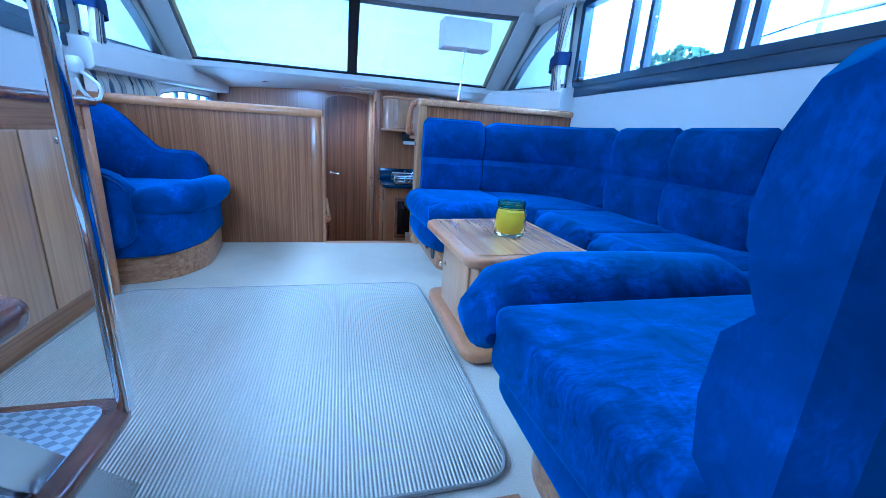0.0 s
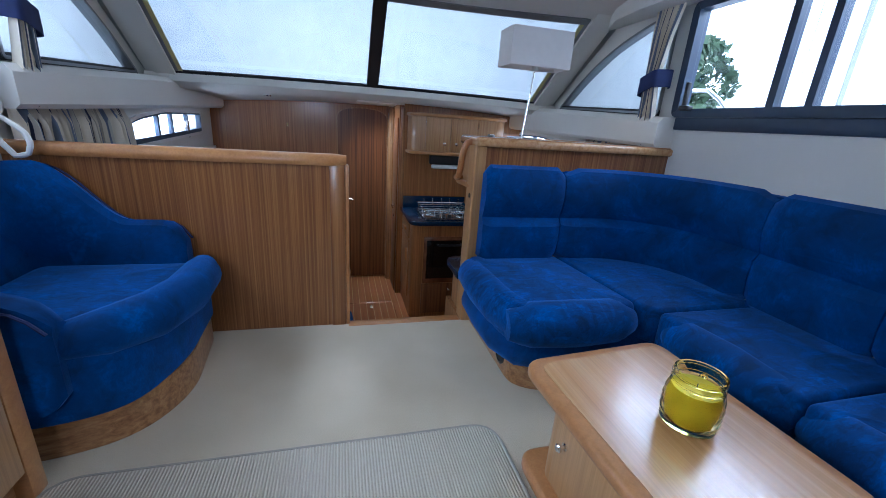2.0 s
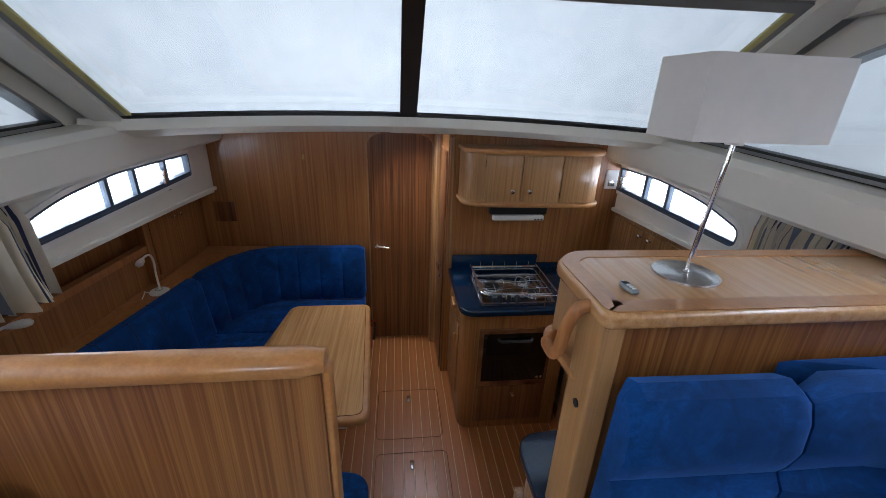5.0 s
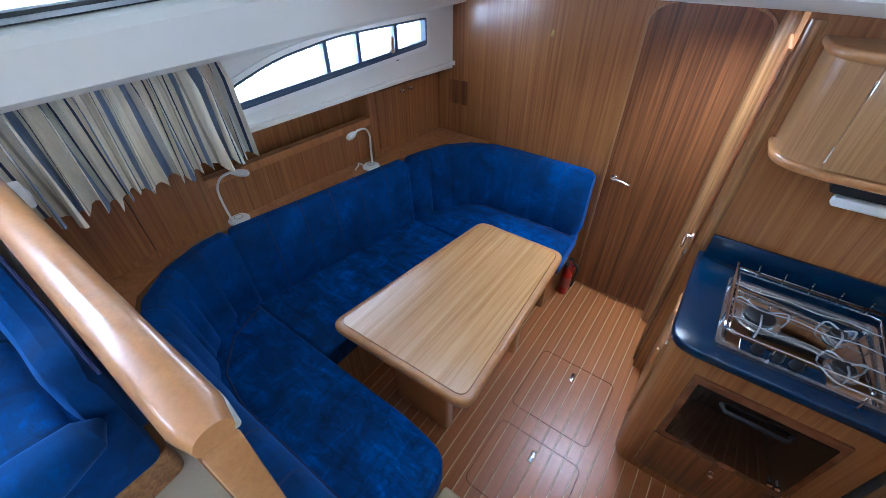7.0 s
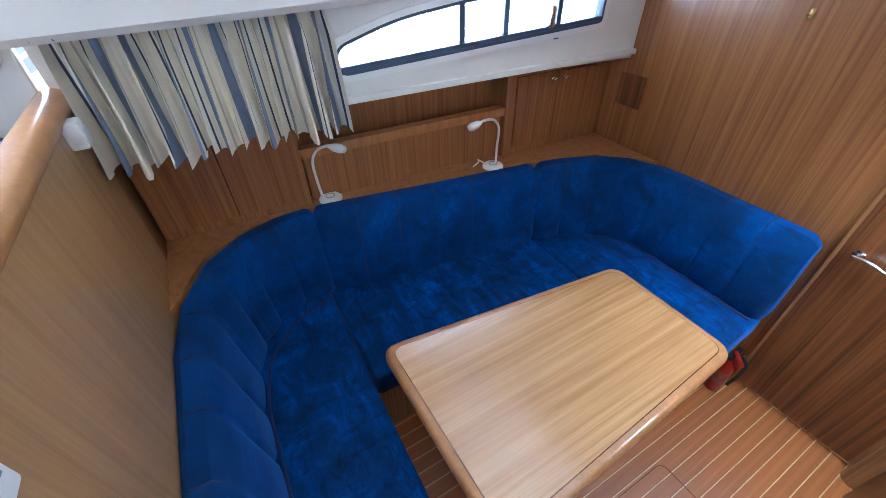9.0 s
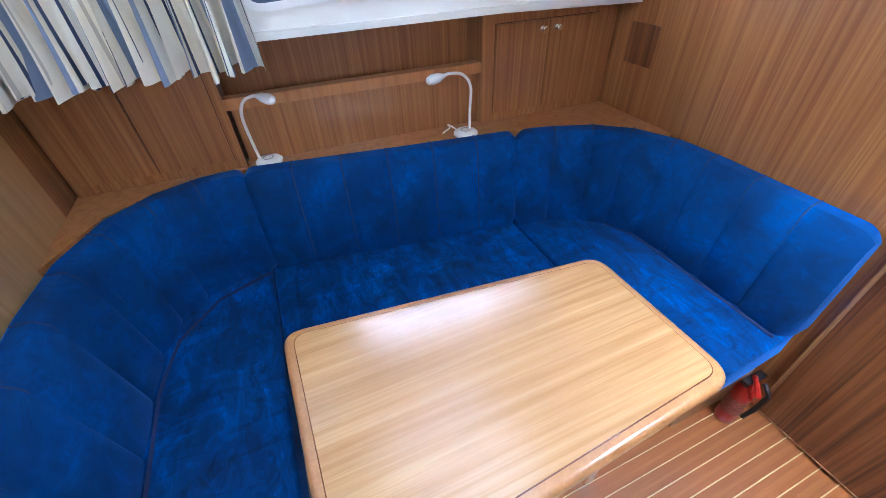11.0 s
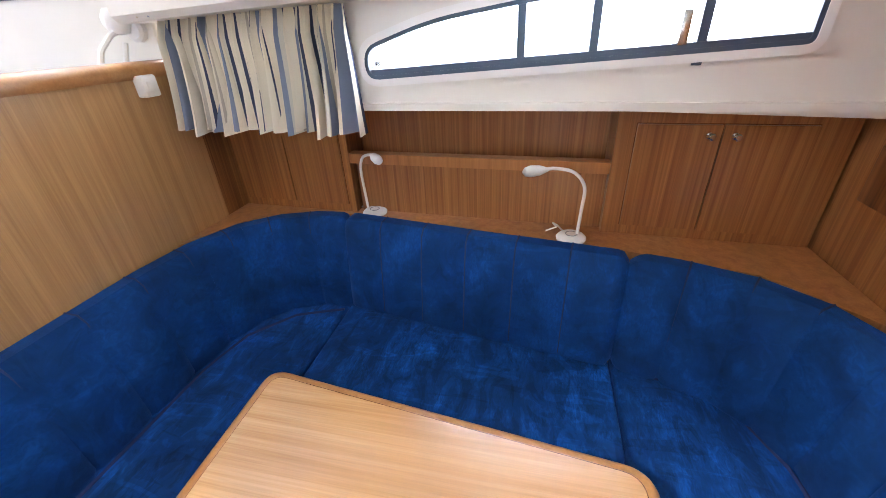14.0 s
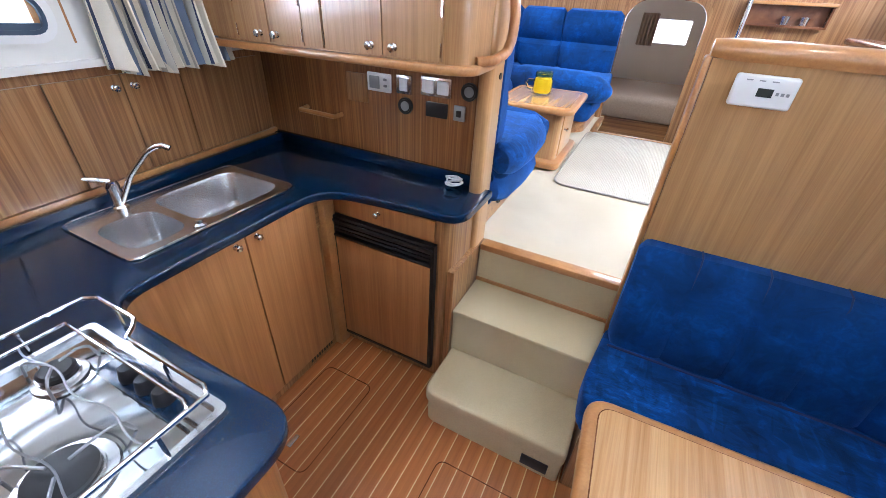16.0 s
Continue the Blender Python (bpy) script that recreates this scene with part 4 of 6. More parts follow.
for ya, yb in ((-0.84, -1.315), (-1.335, -1.81)):
    ym = (ya + yb) / 2
    part("front_roll", tube(bmesh.new(), [(0.93, ya, 0.345), (0.915, ya - 0.02, 0.345), (0.9, ya - 0.07, 0.345), (0.895, ym, 0.345), (0.9, yb + 0.07, 0.345), (0.915, yb + 0.02, 0.345), (0.93, yb, 0.345)], [0.02, 0.062, 0.085, 0.092, 0.085, 0.062, 0.02], 16), M_NAP, sofa)
part("front_roll", tube(bmesh.new(), [(0.34, -0.075, 0.35), (0.32, -0.1, 0.35), (0.305, -0.16, 0.35), (0.3, -0.35, 0.35), (0.31, -0.55, 0.35), (0.345, -0.66, 0.35), (0.42, -0.7, 0.35)], [0.02, 0.06, 0.08, 0.086, 0.086, 0.084, 0.06], 16), M_NAP, sofa)
part("lower_roll", tube(bmesh.new(), [(0.36, -0.06, 0.205), (0.345, -0.09, 0.205), (0.33, -0.16, 0.205), (0.325, -0.35, 0.205), (0.33, -0.53, 0.205), (0.37, -0.63, 0.205), (0.48, -0.675, 0.205), (0.7, -0.69, 0.205), (0.84, -0.7, 0.205)], [0.02, 0.055, 0.074, 0.08, 0.08, 0.08, 0.08, 0.08, 0.06], 16), M_BLUE, sofa)
part("valance", prism(bmesh.new(), rounded([(0.33, -0.08), (0.33, -0.56), (0.4, -0.66), (0.8, -0.7), (0.9, -0.78), (0.9, -1.86), (0.2, -1.9), (0.19, -2.6), (1.42, -2.6), (1.42, -0.12)], [0, 0.12, 0.1, 0.08, 0.08, 0.1, 0.1, 0.1, 0, 0], 5), 0.12, 0.3, 0.07, 5), M_BLUE, sofa)
part("plinth", prism(bmesh.new(), rounded([(0.36, -0.02), (0.36, -0.6), (0.45, -0.665), (0.9, -0.7), (0.98, -0.8), (0.98, -1.9), (0.35, -1.98), (0.24, -2.1), (0.24, -2.7), (1.44, -2.7), (1.44, -0.02)], [0, 0.08, 0.08, 0.08, 0.08, 0.1, 0.1, 0.06, 0, 0, 0], 5), 0.001, 0.16), M_WOODX, sofa, "veneered oak plinth")
part("corner_filler", prism(bmesh.new(), [(1.48, -0.02), (1.48, -1.2), (1.44, -1.2), (1.425, -0.5), (1.3, -0.2), (1.0, -0.06), (0.8, -0.02)], 0.6, 0.875, 0.01), M_BLUE, sofa)
for y, r in ((-0.3, 0.03), (-0.48, 0.045)):
    bm = turned(bmesh.new(), [(r, 0), (r, 0.006), (r * 0.8, 0.008), (r * 0.75, 0.003), (0, 0.002)], (0.36, y, 0.075), (-1, 0, 0), 20)
    part("vent", bm, M_BLACK, sofa, "round black vent")

# coffee table
ct = thing("coffee_table", 0.44, -1.34, 0.0, "low oak coffee table with rounded fiddle edge and pedestal locker", "coffee table")
top = rounded([(0.2, -1.645), (0.715, -1.615), (0.71, -0.955), (0.182, -1.0)], 0.07, 6)
part("tabletop", prism(bmesh.new(), top, 0.365, 0.405, 0.016, 4), M_TRIM, ct)
inn = rounded([(0.24, -1.603), (0.675, -1.577), (0.67, -0.995), (0.222, -1.04)], 0.04, 6)
part("top_panel", prism(bmesh.new(), inn, 0.404, 0.408), M_TABLE, ct, "light veneer panel")
part("body", prism(bmesh.new(), rounded([(0.26, -1.58), (0.6, -1.58), (0.6, -1.08), (0.255, -1.08)], 0.05, 5), 0.05, 0.366), M_MAPLE, ct)
part("door", newbox(0.249, 0.259, -1.5, -1.14, 0.07, 0.345, r=0.003), M_MAPLE, ct)
part("base", prism(bmesh.new(), rounded([(0.215, -1.65), (0.63, -1.65), (0.63, -1.0), (0.21, -1.0)], 0.07, 6), 0.011, 0.055, 0.014, 3), M_TRIM, ct)
knob(ct, (0.249, -1.19, 0.24), (-1, 0, 0))

# glass jar with candle
jr = thing("candle_jar", 0.474, -1.325, 0.408, "yellow glass mug jar with a yellow candle on the coffee table", "candle")
wall = [(0.0, 0.409), (0.048, 0.409), (0.056, 0.415), (0.058, 0.428), (0.0605, 0.436), (0.058, 0.444), (0.0605, 0.452), (0.058, 0.46), (0.0605, 0.468), (0.058, 0.476), (0.0585, 0.486), (0.053, 0.503), (0.049, 0.508), (0.051, 0.516), (0.051, 0.536), (0.046, 0.536), (0.046, 0.51), (0.05, 0.5), (0.054, 0.482), (0.054, 0.432), (0.045, 0.42), (0.0, 0.419)]
part("glass", lathe(bmesh.new(), wall, 0.474, -1.325, 32), M_JAR, jr)
part("wax", lathe(bmesh.new(), [(0, 0.4195), (0.044, 0.421), (0.0535, 0.434), (0.0535, 0.482), (0.0495, 0.5), (0, 0.5)], 0.474, -1.325, 28), M_WAX, jr)
bm = tube(bmesh.new(), [(0.474 + 0.056 * 0.8, -1.325 + 0.056 * 0.6, 0.49), (0.552, -1.277, 0.49), (0.562, -1.27, 0.47), (0.552, -1.277, 0.445), (0.474 + 0.056 * 0.8, -1.325 + 0.056 * 0.6, 0.44)], 0.007, 8)
part("handle", bm, M_JAR, jr)
for z in (0.512, 0.527):
    part("thread", tube(bmesh.new(), [(0.474 + 0.0515 * math.cos(a), -1.325 + 0.0515 * math.sin(a), z) for a in [2 * math.pi * k / 28 for k in range(29)]], 0.002, 6), M_JAR, jr)
part("wick", tube(bmesh.new(), [(0.474, -1.325, 0.496), (0.476, -1.324, 0.508)], 0.0012, 5), M_BLACK, jr)
jr.scale = (1.1, 1.1, 1.13)


# tub chair beside the divider
tc = thing("tub_chair", -1.3, -0.4, 0.0, "blue alcantara tub chair on a curved oak plinth", "armchair")
base = [(-1.64, -0.02), (-1.64, -0.73), (-1.25, -0.74), (-1.02, -0.67), (-0.915, -0.45), (-0.96, -0.02)]
rr = [0.02, 0.05, 0.1, 0.15, 0.2, 0.04]
part("plinth", prism(bmesh.new(), rounded(base, rr, 7), 0.001, 0.14), M_WOODX, tc, "curved oak plinth")
part("body", prism(bmesh.new(), rounded([(x + (0.03 if x < -1.2 else 0.0) * -0, y) for x, y in [(-1.645, -0.04), (-1.645, -0.75), (-1.2, -0.77), (-1.0, -0.7), (-0.92, -0.45), (-0.94, -0.04)]], rr, 7), 0.14, 0.37, 0.025, 3), M_BLUE, tc)
seat_cushion(tc, [(-1.52, -0.14), (-1.52, -0.64), (-1.15, -0.69), (-0.95, -0.62), (-0.9, -0.4), (-0.93, -0.14)], [0.08, 0.08, 0.1, 0.14, 0.14, 0.06], 0.3, 0.445, 0.06)
part("front_roll", tube(bmesh.new(), [(-0.965, -0.085, 0.4), (-0.94, -0.12, 0.405), (-0.915, -0.22, 0.41), (-0.91, -0.42, 0.41), (-0.955, -0.58, 0.41), (-1.05, -0.675, 0.405), (-1.15, -0.71, 0.395), (-1.2, -0.715, 0.39)], [0.015, 0.055, 0.074, 0.08, 0.08, 0.072, 0.055, 0.02], 16), M_BLUE, tc)
path = [(-1.0, -0.02), (-1.42, -0.02), *arc(-1.42, -0.23, 0.21, 90, 180, 7), (-1.63, -0.5), *arc(-1.42, -0.57, 0.21, 180, 270, 7), (-1.12, -0.785)]


def tub_height(x, y):
    if y > -0.42:
        k = max(0, min(1, (-1.2 - x) / 0.3))
        return 0.605 + 0.235 * k * k * (3 - 2 * k) - 0.12 * max(0, (x + 1.08) / 0.1) ** 2
    return 0.55 - 0.1 * max(0, (x + 1.22) / 0.12) ** 2 + 0.29 * max(0, min(1, (y + 0.8) / 0.36)) * max(0, min(1, (-1.2 - x) / 0.25))


bm = sweep(bmesh.new(), path, [(0.0, 0.2), (0.09, 0.2), (0.105, 0.45), (0.1, 0.75), (0.085, 0.86), (0.05, 0.9), (0.012, 0.87), (0.0, 0.7)], 60, None, 0.06)
for v in bm.verts:
    if v.co.z > 0.4:
        v.co.z = 0.4 + (v.co.z - 0.4) * (tub_height(v.co.x, v.co.y) - 0.4) / 0.5
part("backrest", bm, M_BLUE, tc)
line = resample(path, 50)
part("piping", tube(bmesh.new(), [(q.x + 0.0, q.y, tub_height(q.x, q.y) - 0.02) for q in line], 0.005, 6), M_NAVY, tc)


# low cabinet along the port side
def louvre_door(parent, x, y0, y1, z0, z1, way, kn, mat=M_WOODV):
    d = part("door", newbox(min(x, x + way * 0.016), max(x, x + way * 0.016), y0, y1, z0, z1, r=0.003), mat, parent)
    if kn:
        knob(d, (x + way * 0.016, kn[0], kn[1]), (way, 0, 0))
    return d


pc = thing("side_cabinet", -1.42, -1.42, 0.0, "oak cabinet with three panel doors and chrome knobs", "cabinet")
part("body", newbox(-1.645, -1.19, -2.0, -0.84, 0.1, 0.81), M_LIGHTV, pc)
part("plinth", newbox(-1.645, -1.22, -1.98, -0.87, 0.001, 0.1), M_WOODY, pc)
part("corner_post", newbox(-1.235, -1.18, -0.88, -0.825, 0.001, 0.81, r=0.006), M_TRIM, pc)
part("worktop", newbox(-1.645, -1.155, -2.02, -0.81, 0.81, 0.847, r=0.016, seg=3), M_TREAD, pc, "dark-edged top")
part("rail", newbox(-1.191, -1.177, -1.98, -0.9, 0.735, 0.81), M_WOODY, pc)
for y0, y1, ky in ((-1.24, -0.89, -1.08), (-1.55, -1.248, -1.5), (-1.98, -1.558, -1.62)):
    louvre_door(pc, -1.191, y0, y1, 0.11, 0.722, 1, (ky, 0.685), M_LIGHTV)

# folding lamp on the port side above the divider
lw = thing("swing_lamp", -1.64, -0.02, 0.94, "white plastic reading lamp with a looped arm", "wall lamp")
part("mount", turned(bmesh.new(), [(0.04, 0), (0.04, 0.02), (0.03, 0.03), (0, 0.031)], (-1.648, -0.03, 1.0), (1, 0, 0)), M_PLASTIC, lw)
part("head", lathe(bmesh.new(), [(0.0, 0.985), (0.03, 0.99), (0.045, 1.02), (0.045, 1.045), (0.03, 1.07), (0, 1.075)], -1.6, -0.06, 18), M_PLASTIC, lw)
loop = [(-1.6, -0.06, 1.0), (-1.56, -0.06, 0.99), (-1.5, -0.065, 0.94), (-1.485, -0.07, 0.9), (-1.5, -0.07, 0.86), (-1.54, -0.07, 0.85), (-1.58, -0.065, 0.9), (-1.6, -0.06, 0.96)]
part("arm", tube(bmesh.new(), [tuple(q) for q in resample(loop, 24)], 0.01, 8), M_PLASTIC, lw)

# table lamp on the partition
lp = thing("table_lamp", 0.64, 0.172, 1.02, "table lamp with chrome stem and white rectangular shade", "lamp")
part("foot", lathe(bmesh.new(), [(0.085, 1.021), (0.085, 1.027), (0.08, 1.03), (0.012, 1.032), (0.01, 1.036), (0, 1.036)], 0.64, 0.172, 32), M_STEEL, lp)
part("stem", tube(bmesh.new(), [(0.64, 0.172, 1.03), (0.655, 0.172, 1.22), (0.67, 0.172, 1.42)], 0.0065, 10), M_CHROME, lp)
part("holder", tube(bmesh.new(), [(0.668, 0.172, 1.37), (0.67, 0.172, 1.44)], 0.02, 12), M_PLASTIC, lp)
bm = bmesh.new()
o = [(0.487, 0.255), (0.825, 0.255), (0.825, 0.085), (0.487, 0.085)]
ring_band(bm, o, 0.004, 0.178)
bmesh.ops.translate(bm, verts=bm.verts[:], vec=(0, 0, 1.473))
part("shade", bm, M_SHADE, lp)
part("shade_ring", tube(bmesh.new(), [(0.49, 0.172, 1.41), (0.67, 0.172, 1.41), (0.822, 0.172, 1.41)], 0.003, 6), M_STEEL, lp)

# remote on the partition top
rm = thing("remote_control", 0.535, 0.175, 1.022, "small silver-grey remote control on the partition top", "remote control")
part("case", prism(bmesh.new(), rounded([(0.52, 0.135), (0.545, 0.135), (0.55, 0.195), (0.535, 0.215), (0.518, 0.195)], 0.011), 1.0222, 1.034, 0.005, 3), M_GREY, rm)
part("window", newbox(0.526, 0.542, 0.185, 0.198, 1.0335, 1.0355), M_BLACK, rm)
for k in range(3):
    part("key", newbox(0.527, 0.54, 0.146 + k * 0.012, 0.152 + k * 0.012, 1.0335, 1.0365, r=0.001), M_PLASTIC, rm)
rm.location = (0.425, 0.09, 1.022)
rm.rotation_euler = (0, 0, radians(6))
rm.scale = (0.9, 0.85, 1)

# wooden grab handle on the partition end
gh = thing("grab_handle", 0.29, 0.06, 0.75, "curved varnished wooden grab handle on the partition end", "handle")
part("bar", tube(bmesh.new(), [tuple(q) for q in resample([(0.325, 0.06, 1.0), (0.285, 0.065, 0.985), (0.27, 0.075, 0.92), (0.268, 0.085, 0.85), (0.27, 0.12, 0.81), (0.282, 0.2, 0.792), (0.325, 0.245, 0.787)], 20)], 0.017, 10), M_CHERRY, gh)
part("catch_plate", turned(bmesh.new(), [(0.012, 0), (0.012, 0.004), (0, 0.005)], (0.314, 0.03, 0.72), (-1, 0, 0)), M_BLACK, gh)

# ladder to the after deck
ld = thing("deck_ladder", -0.88, -2.3, 0.0, "open ladder with rubber-topped hardwood treads and chrome rail", "ladder")
for z, y0, y1 in ((0.24, -2.28, -2.0), (0.535, -2.46, -2.18)):
    o = rounded([(-1.16, y0), (-0.6, y0), (-0.6, y1), (-1.16, y1)], 0.06, 5)
    t = part("tread", prism(bmesh.new(), o, z - 0.025, z + 0.015, 0.015, 3), M_TREAD, ld, "rounded dark hardwood tread")
    o = rounded([(-1.13, y0 + 0.03), (-0.635, y0 + 0.03), (-0.635, y1 - 0.035), (-1.13, y1 - 0.035)], 0.04, 5)
    part("grip_pad", prism(bmesh.new(), o, z + 0.014, z + 0.019), M_PAD, t, "grey diamond-pattern rubber pad")
for x in (-1.12, -0.66):
    bm = bmesh.new()
    v = [bm.verts.new(q) for q in ((x, -1.98, 0.005), (x, -2.05, 0.005), (x, -2.54, 0.68), (x, -2.5, 0.72))]
    w = [bm.verts.new((q.co.x + 0.025, q.co.y, q.co.z)) for q in v]
    bm.faces.new(v)
    bm.faces.new(w[::-1])
    for k in range(4):
        bm.faces.new((v[k], v[(k + 1) % 4], w[(k + 1) % 4], w[k]))
    part("stringer", bm, M_STEEL, ld, "grey metal stringer")
part("rail", tube(bmesh.new(), [(-0.607, -2.04, 0.25), (-0.606, -2.05, 0.6), (-0.604, -2.07, 1.0), (-0.602, -2.09, 1.4), (-0.6, -2.11, 1.9)], 0.014, 12), M_CHROME, ld, "tall chrome hand rail")

# bed in the aft cabin, seen through the doorway
bd = thing("berth", 0.2, -4.0, -0.55, "wide berth with a pale brown mattress in the aft cabin", "bed")
part("base", newbox(-0.9, 1.2, -4.7, -3.5, -0.55, -0.15, r=0.03), M_WOODX, bd)
part("mattress", newbox(-0.9, 1.2, -4.75, -3.45, -0.15, 0.1, r=0.07, seg=4), M_TWEED, bd)

# headliner fittings
# the two at y -0.9 are added out of view, like the forward pair
for x, y in ((0.645, 0.41), (-0.707, 0.385), (0.6, -0.9), (-0.6, -0.9)):
    s = (x - CX) / 1.37
    z = 1.924 - 0.06 * s * s - (0.024 if y > 0 else 0.0)
    dl = thing("downlight", x, y, z, "small lit chrome downlight in the headliner", "ceiling light", "downlights")
    part("rim", lathe(bmesh.new(), [(0.026, z - 0.008), (0.034, z - 0.008), (0.037, z + 0.002), (0.026, z + 0.002)], x, y, 24), M_CHROME, dl)
    part("lens", lathe(bmesh.new(), [(0, z - 0.005), (0.026, z - 0.005), (0.026, z + 0.002), (0, z + 0.002)], x, y, 20), M_LAMPGLOW, dl)
single("ceiling_speaker", lathe(bmesh.new(), [(0, 1.87), (0.06, 1.872), (0.075, 1.885), (0.078, 1.93), (0, 1.93)], 0.586, -0.117, 28), M_BLACK, (0.586, -0.117, 1.9), "round black ventilator in the headliner", "ventilator")
fs = thing("window_deck_hatch", 0.02, 2.02, 1.2, "white-framed deck hatch in the foredeck lining", "hatch", "", "structure")
bm = bmesh.new()
ring_band(bm, rounded([(-0.2, 1.84), (0.24, 1.84), (0.24, 2.2), (-0.2, 2.2)], 0.05, 5), 0.036, 0.05)
bmesh.ops.translate(bm, verts=bm.verts[:], vec=(0, 0, 1.236))
part("frame", bm, M_PLASTIC, fs)
for x in (-0.95, 0.85):
    dl = thing("downlight", x, 1.9, 1.215, "small lit chrome downlight under the foredeck", "ceiling light", "downlights")
    part("rim", lathe(bmesh.new(), [(0.024, 1.2), (0.034, 1.2), (0.036, 1.235), (0.024, 1.235)], x, 1.9, 20), M_CHROME, dl)
    part("lens", lathe(bmesh.new(), [(0, 1.204), (0.024, 1.204), (0.024, 1.235), (0, 1.235)], x, 1.9, 20), M_LAMPGLOW, dl)

# after end of the saloon: rack, clocks and the cabin window beyond
rk = thing("wall_rack", -0.92, YA + 0.05, 0.88, "small dark wooden rack with light top on the aft bulkhead", "rack")
part("back", newbox(-1.19, -0.66, YA, YA + 0.02, 0.86, 1.0), M_TREAD, rk)
part("shelf", newbox(-1.2, -0.65, YA, YA + 0.1, 1.0, 1.022, r=0.005), M_TRIM, rk, "light wooden shelf")
part("bottom", newbox(-1.19, -0.66, YA, YA + 0.08, 0.86, 0.875), M_TREAD, rk)
for x in (-1.19, -0.67):
    part("side", newbox(x, x + 0.012, YA, YA + 0.08, 0.86, 1.0), M_TREAD, rk)
for x in (-1.05, -0.93):
    part("cup", lathe(bmesh.new(), [(0, 0.876), (0.025, 0.876), (0.03, 0.93), (0.027, 0.93), (0.022, 0.88), (0, 0.88)], x, YA + 0.045, 16), M_STEEL, rk, "small steel cup")
for x, z in ((-0.4, 1.4), (-0.22, 1.42)):
    ckk = thing("brass_clock", x, YA, z, "round white-faced ship's clock in a chrome ring", "clock", "bulkhead instruments")
    part("ring", turned(bmesh.new(), [(0.055, 0), (0.055, 0.02), (0.046, 0.026), (0.044, 0.012), (0, 0.012)], (x, YA, z), (0, 1, 0), 28), M_CHROME, ckk)
    part("face", turned(bmesh.new(), [(0.044, 0.012), (0.044, 0.014), (0, 0.014)], (x, YA, z), (0, 1, 0), 28), M_PLASTIC, ckk, "white dial")
    part("hand", newbox(x - 0.002, x + 0.002, YA + 0.014, YA + 0.016, z, z + 0.03), M_BLACK, ckk)
    part("hand", newbox(x, x + 0.022, YA + 0.014, YA + 0.016, z - 0.002, z + 0.002), M_BLACK, ckk)
for nm, x0, x1, z0, z1 in (("locker_door", 0.2, 0.72, 1.06, 1.5), ("locker_door", 0.74, 1.3, 1.06, 1.5)):
    dd = single(nm, newbox(x0, x1, YA - 0.002, YA + 0.014, z0, z1, r=0.004), M_LIGHTV, (x0, YA, z0), "flat oak locker door in the aft bulkhead", "door")
sp = thing("speaker", 0.35, YA + 0.014, 1.0, "small round grey loudspeaker above the settee", "loudspeaker")
part("rim", turned(bmesh.new(), [(0.035, 0), (0.035, 0.01), (0.028, 0.014), (0.026, 0.008), (0, 0.008)], (0.35, YA, 1.02), (0, 1, 0), 22), M_GREY, sp)
w5 = thing("window_aft_cabin", -0.2, -4.83, 0.52, "small window with chrome catch in the aft cabin", "window", "", "structure")
part("frame", mapped(ring_band(bmesh.new(), AFW, 0.02, 0.08), lambda x, z, w: (x, -4.85 + w, z)), M_PLASTIC, w5)
part("pane", mapped(panel(AFW, [], 0.005), lambda x, z, w: (x, -4.86 + w, z)), M_GLASS, w5).visible_shadow = False
bm = bmesh.new()
rows = []
for i in range(33):
    u = i / 32
    rows.append([bm.verts.new((-0.02 + 0.2 * u, -4.79 + 0.018 * math.sin(u * 30), z)) for z in (0.5, 0.6, 0.75, 0.86)])
for a, b in zip(rows, rows[1:]):
    for j in range(3):
        bm.faces.new((a[j], b[j], b[j + 1], a[j + 1]))
single("curtain", bm, M_TWEED, (0.08, -4.79, 0.5), "short brown curtain drawn beside the cabin window", "curtain")


# ---- dinette ----
dn = thing("dinette_bench", -1.0, 1.2, ZG, "U-shaped dinette seat in blue alcantara with fluted backrests", "bench")
OUT = [(-0.42, 2.345), (-0.95, 2.345), (-1.12, 2.33), (-1.3, 2.25), (-1.42, 2.12), (-1.5, 1.93), (-1.538, 1.783)]
MID = [(-1.54, 1.778), (-1.63, 1.25), (-1.742, 0.665)]
AFTB = [(-1.742, 0.66), (-1.735, 0.5), (-1.68, 0.34), (-1.56, 0.2), (-1.36, 0.11), (-1.15, 0.083), (-0.32, 0.083)]
PD = [(0.0, -0.18), (0.13, -0.18), (0.148, -0.15), (0.13, 0.0), (0.11, 0.15), (0.09, 0.235), (0.065, 0.262), (0.02, 0.265), (0.0, 0.25)]


def flutes(k, depth=0.1):
    return lambda s: 1.0 - depth + depth * abs(math.sin(math.pi * s * k)) ** 0.22


part("back_cushion", sweep(bmesh.new(), OUT, PD, 96, flutes(8, 0.34), 0.055), M_BLUE, dn)
part("back_cushion", sweep(bmesh.new(), MID, PD, 60, flutes(6, 0.16), 0.03), M_BLUE, dn)
part("back_cushion", sweep(bmesh.new(), AFTB, PD, 108, flutes(9, 0.34), 0.03), M_BLUE, dn)
seat_cushion(dn, [(-0.43, 2.31), (-0.41, 1.92), (-1.0, 1.87), (-1.05, 1.765), (-1.5, 1.765), (-1.44, 2.07), (-1.2, 2.29)], [0.03, 0.05, 0.04, 0.04, 0.03, 0.1, 0.1], -0.3, -0.17, 0.03)
seat_cushion(dn, [(-1.04, 1.755), (-1.5, 1.757), (-1.68, 0.632), (-1.04, 0.63)], 0.025, -0.3, -0.17, 0.03)
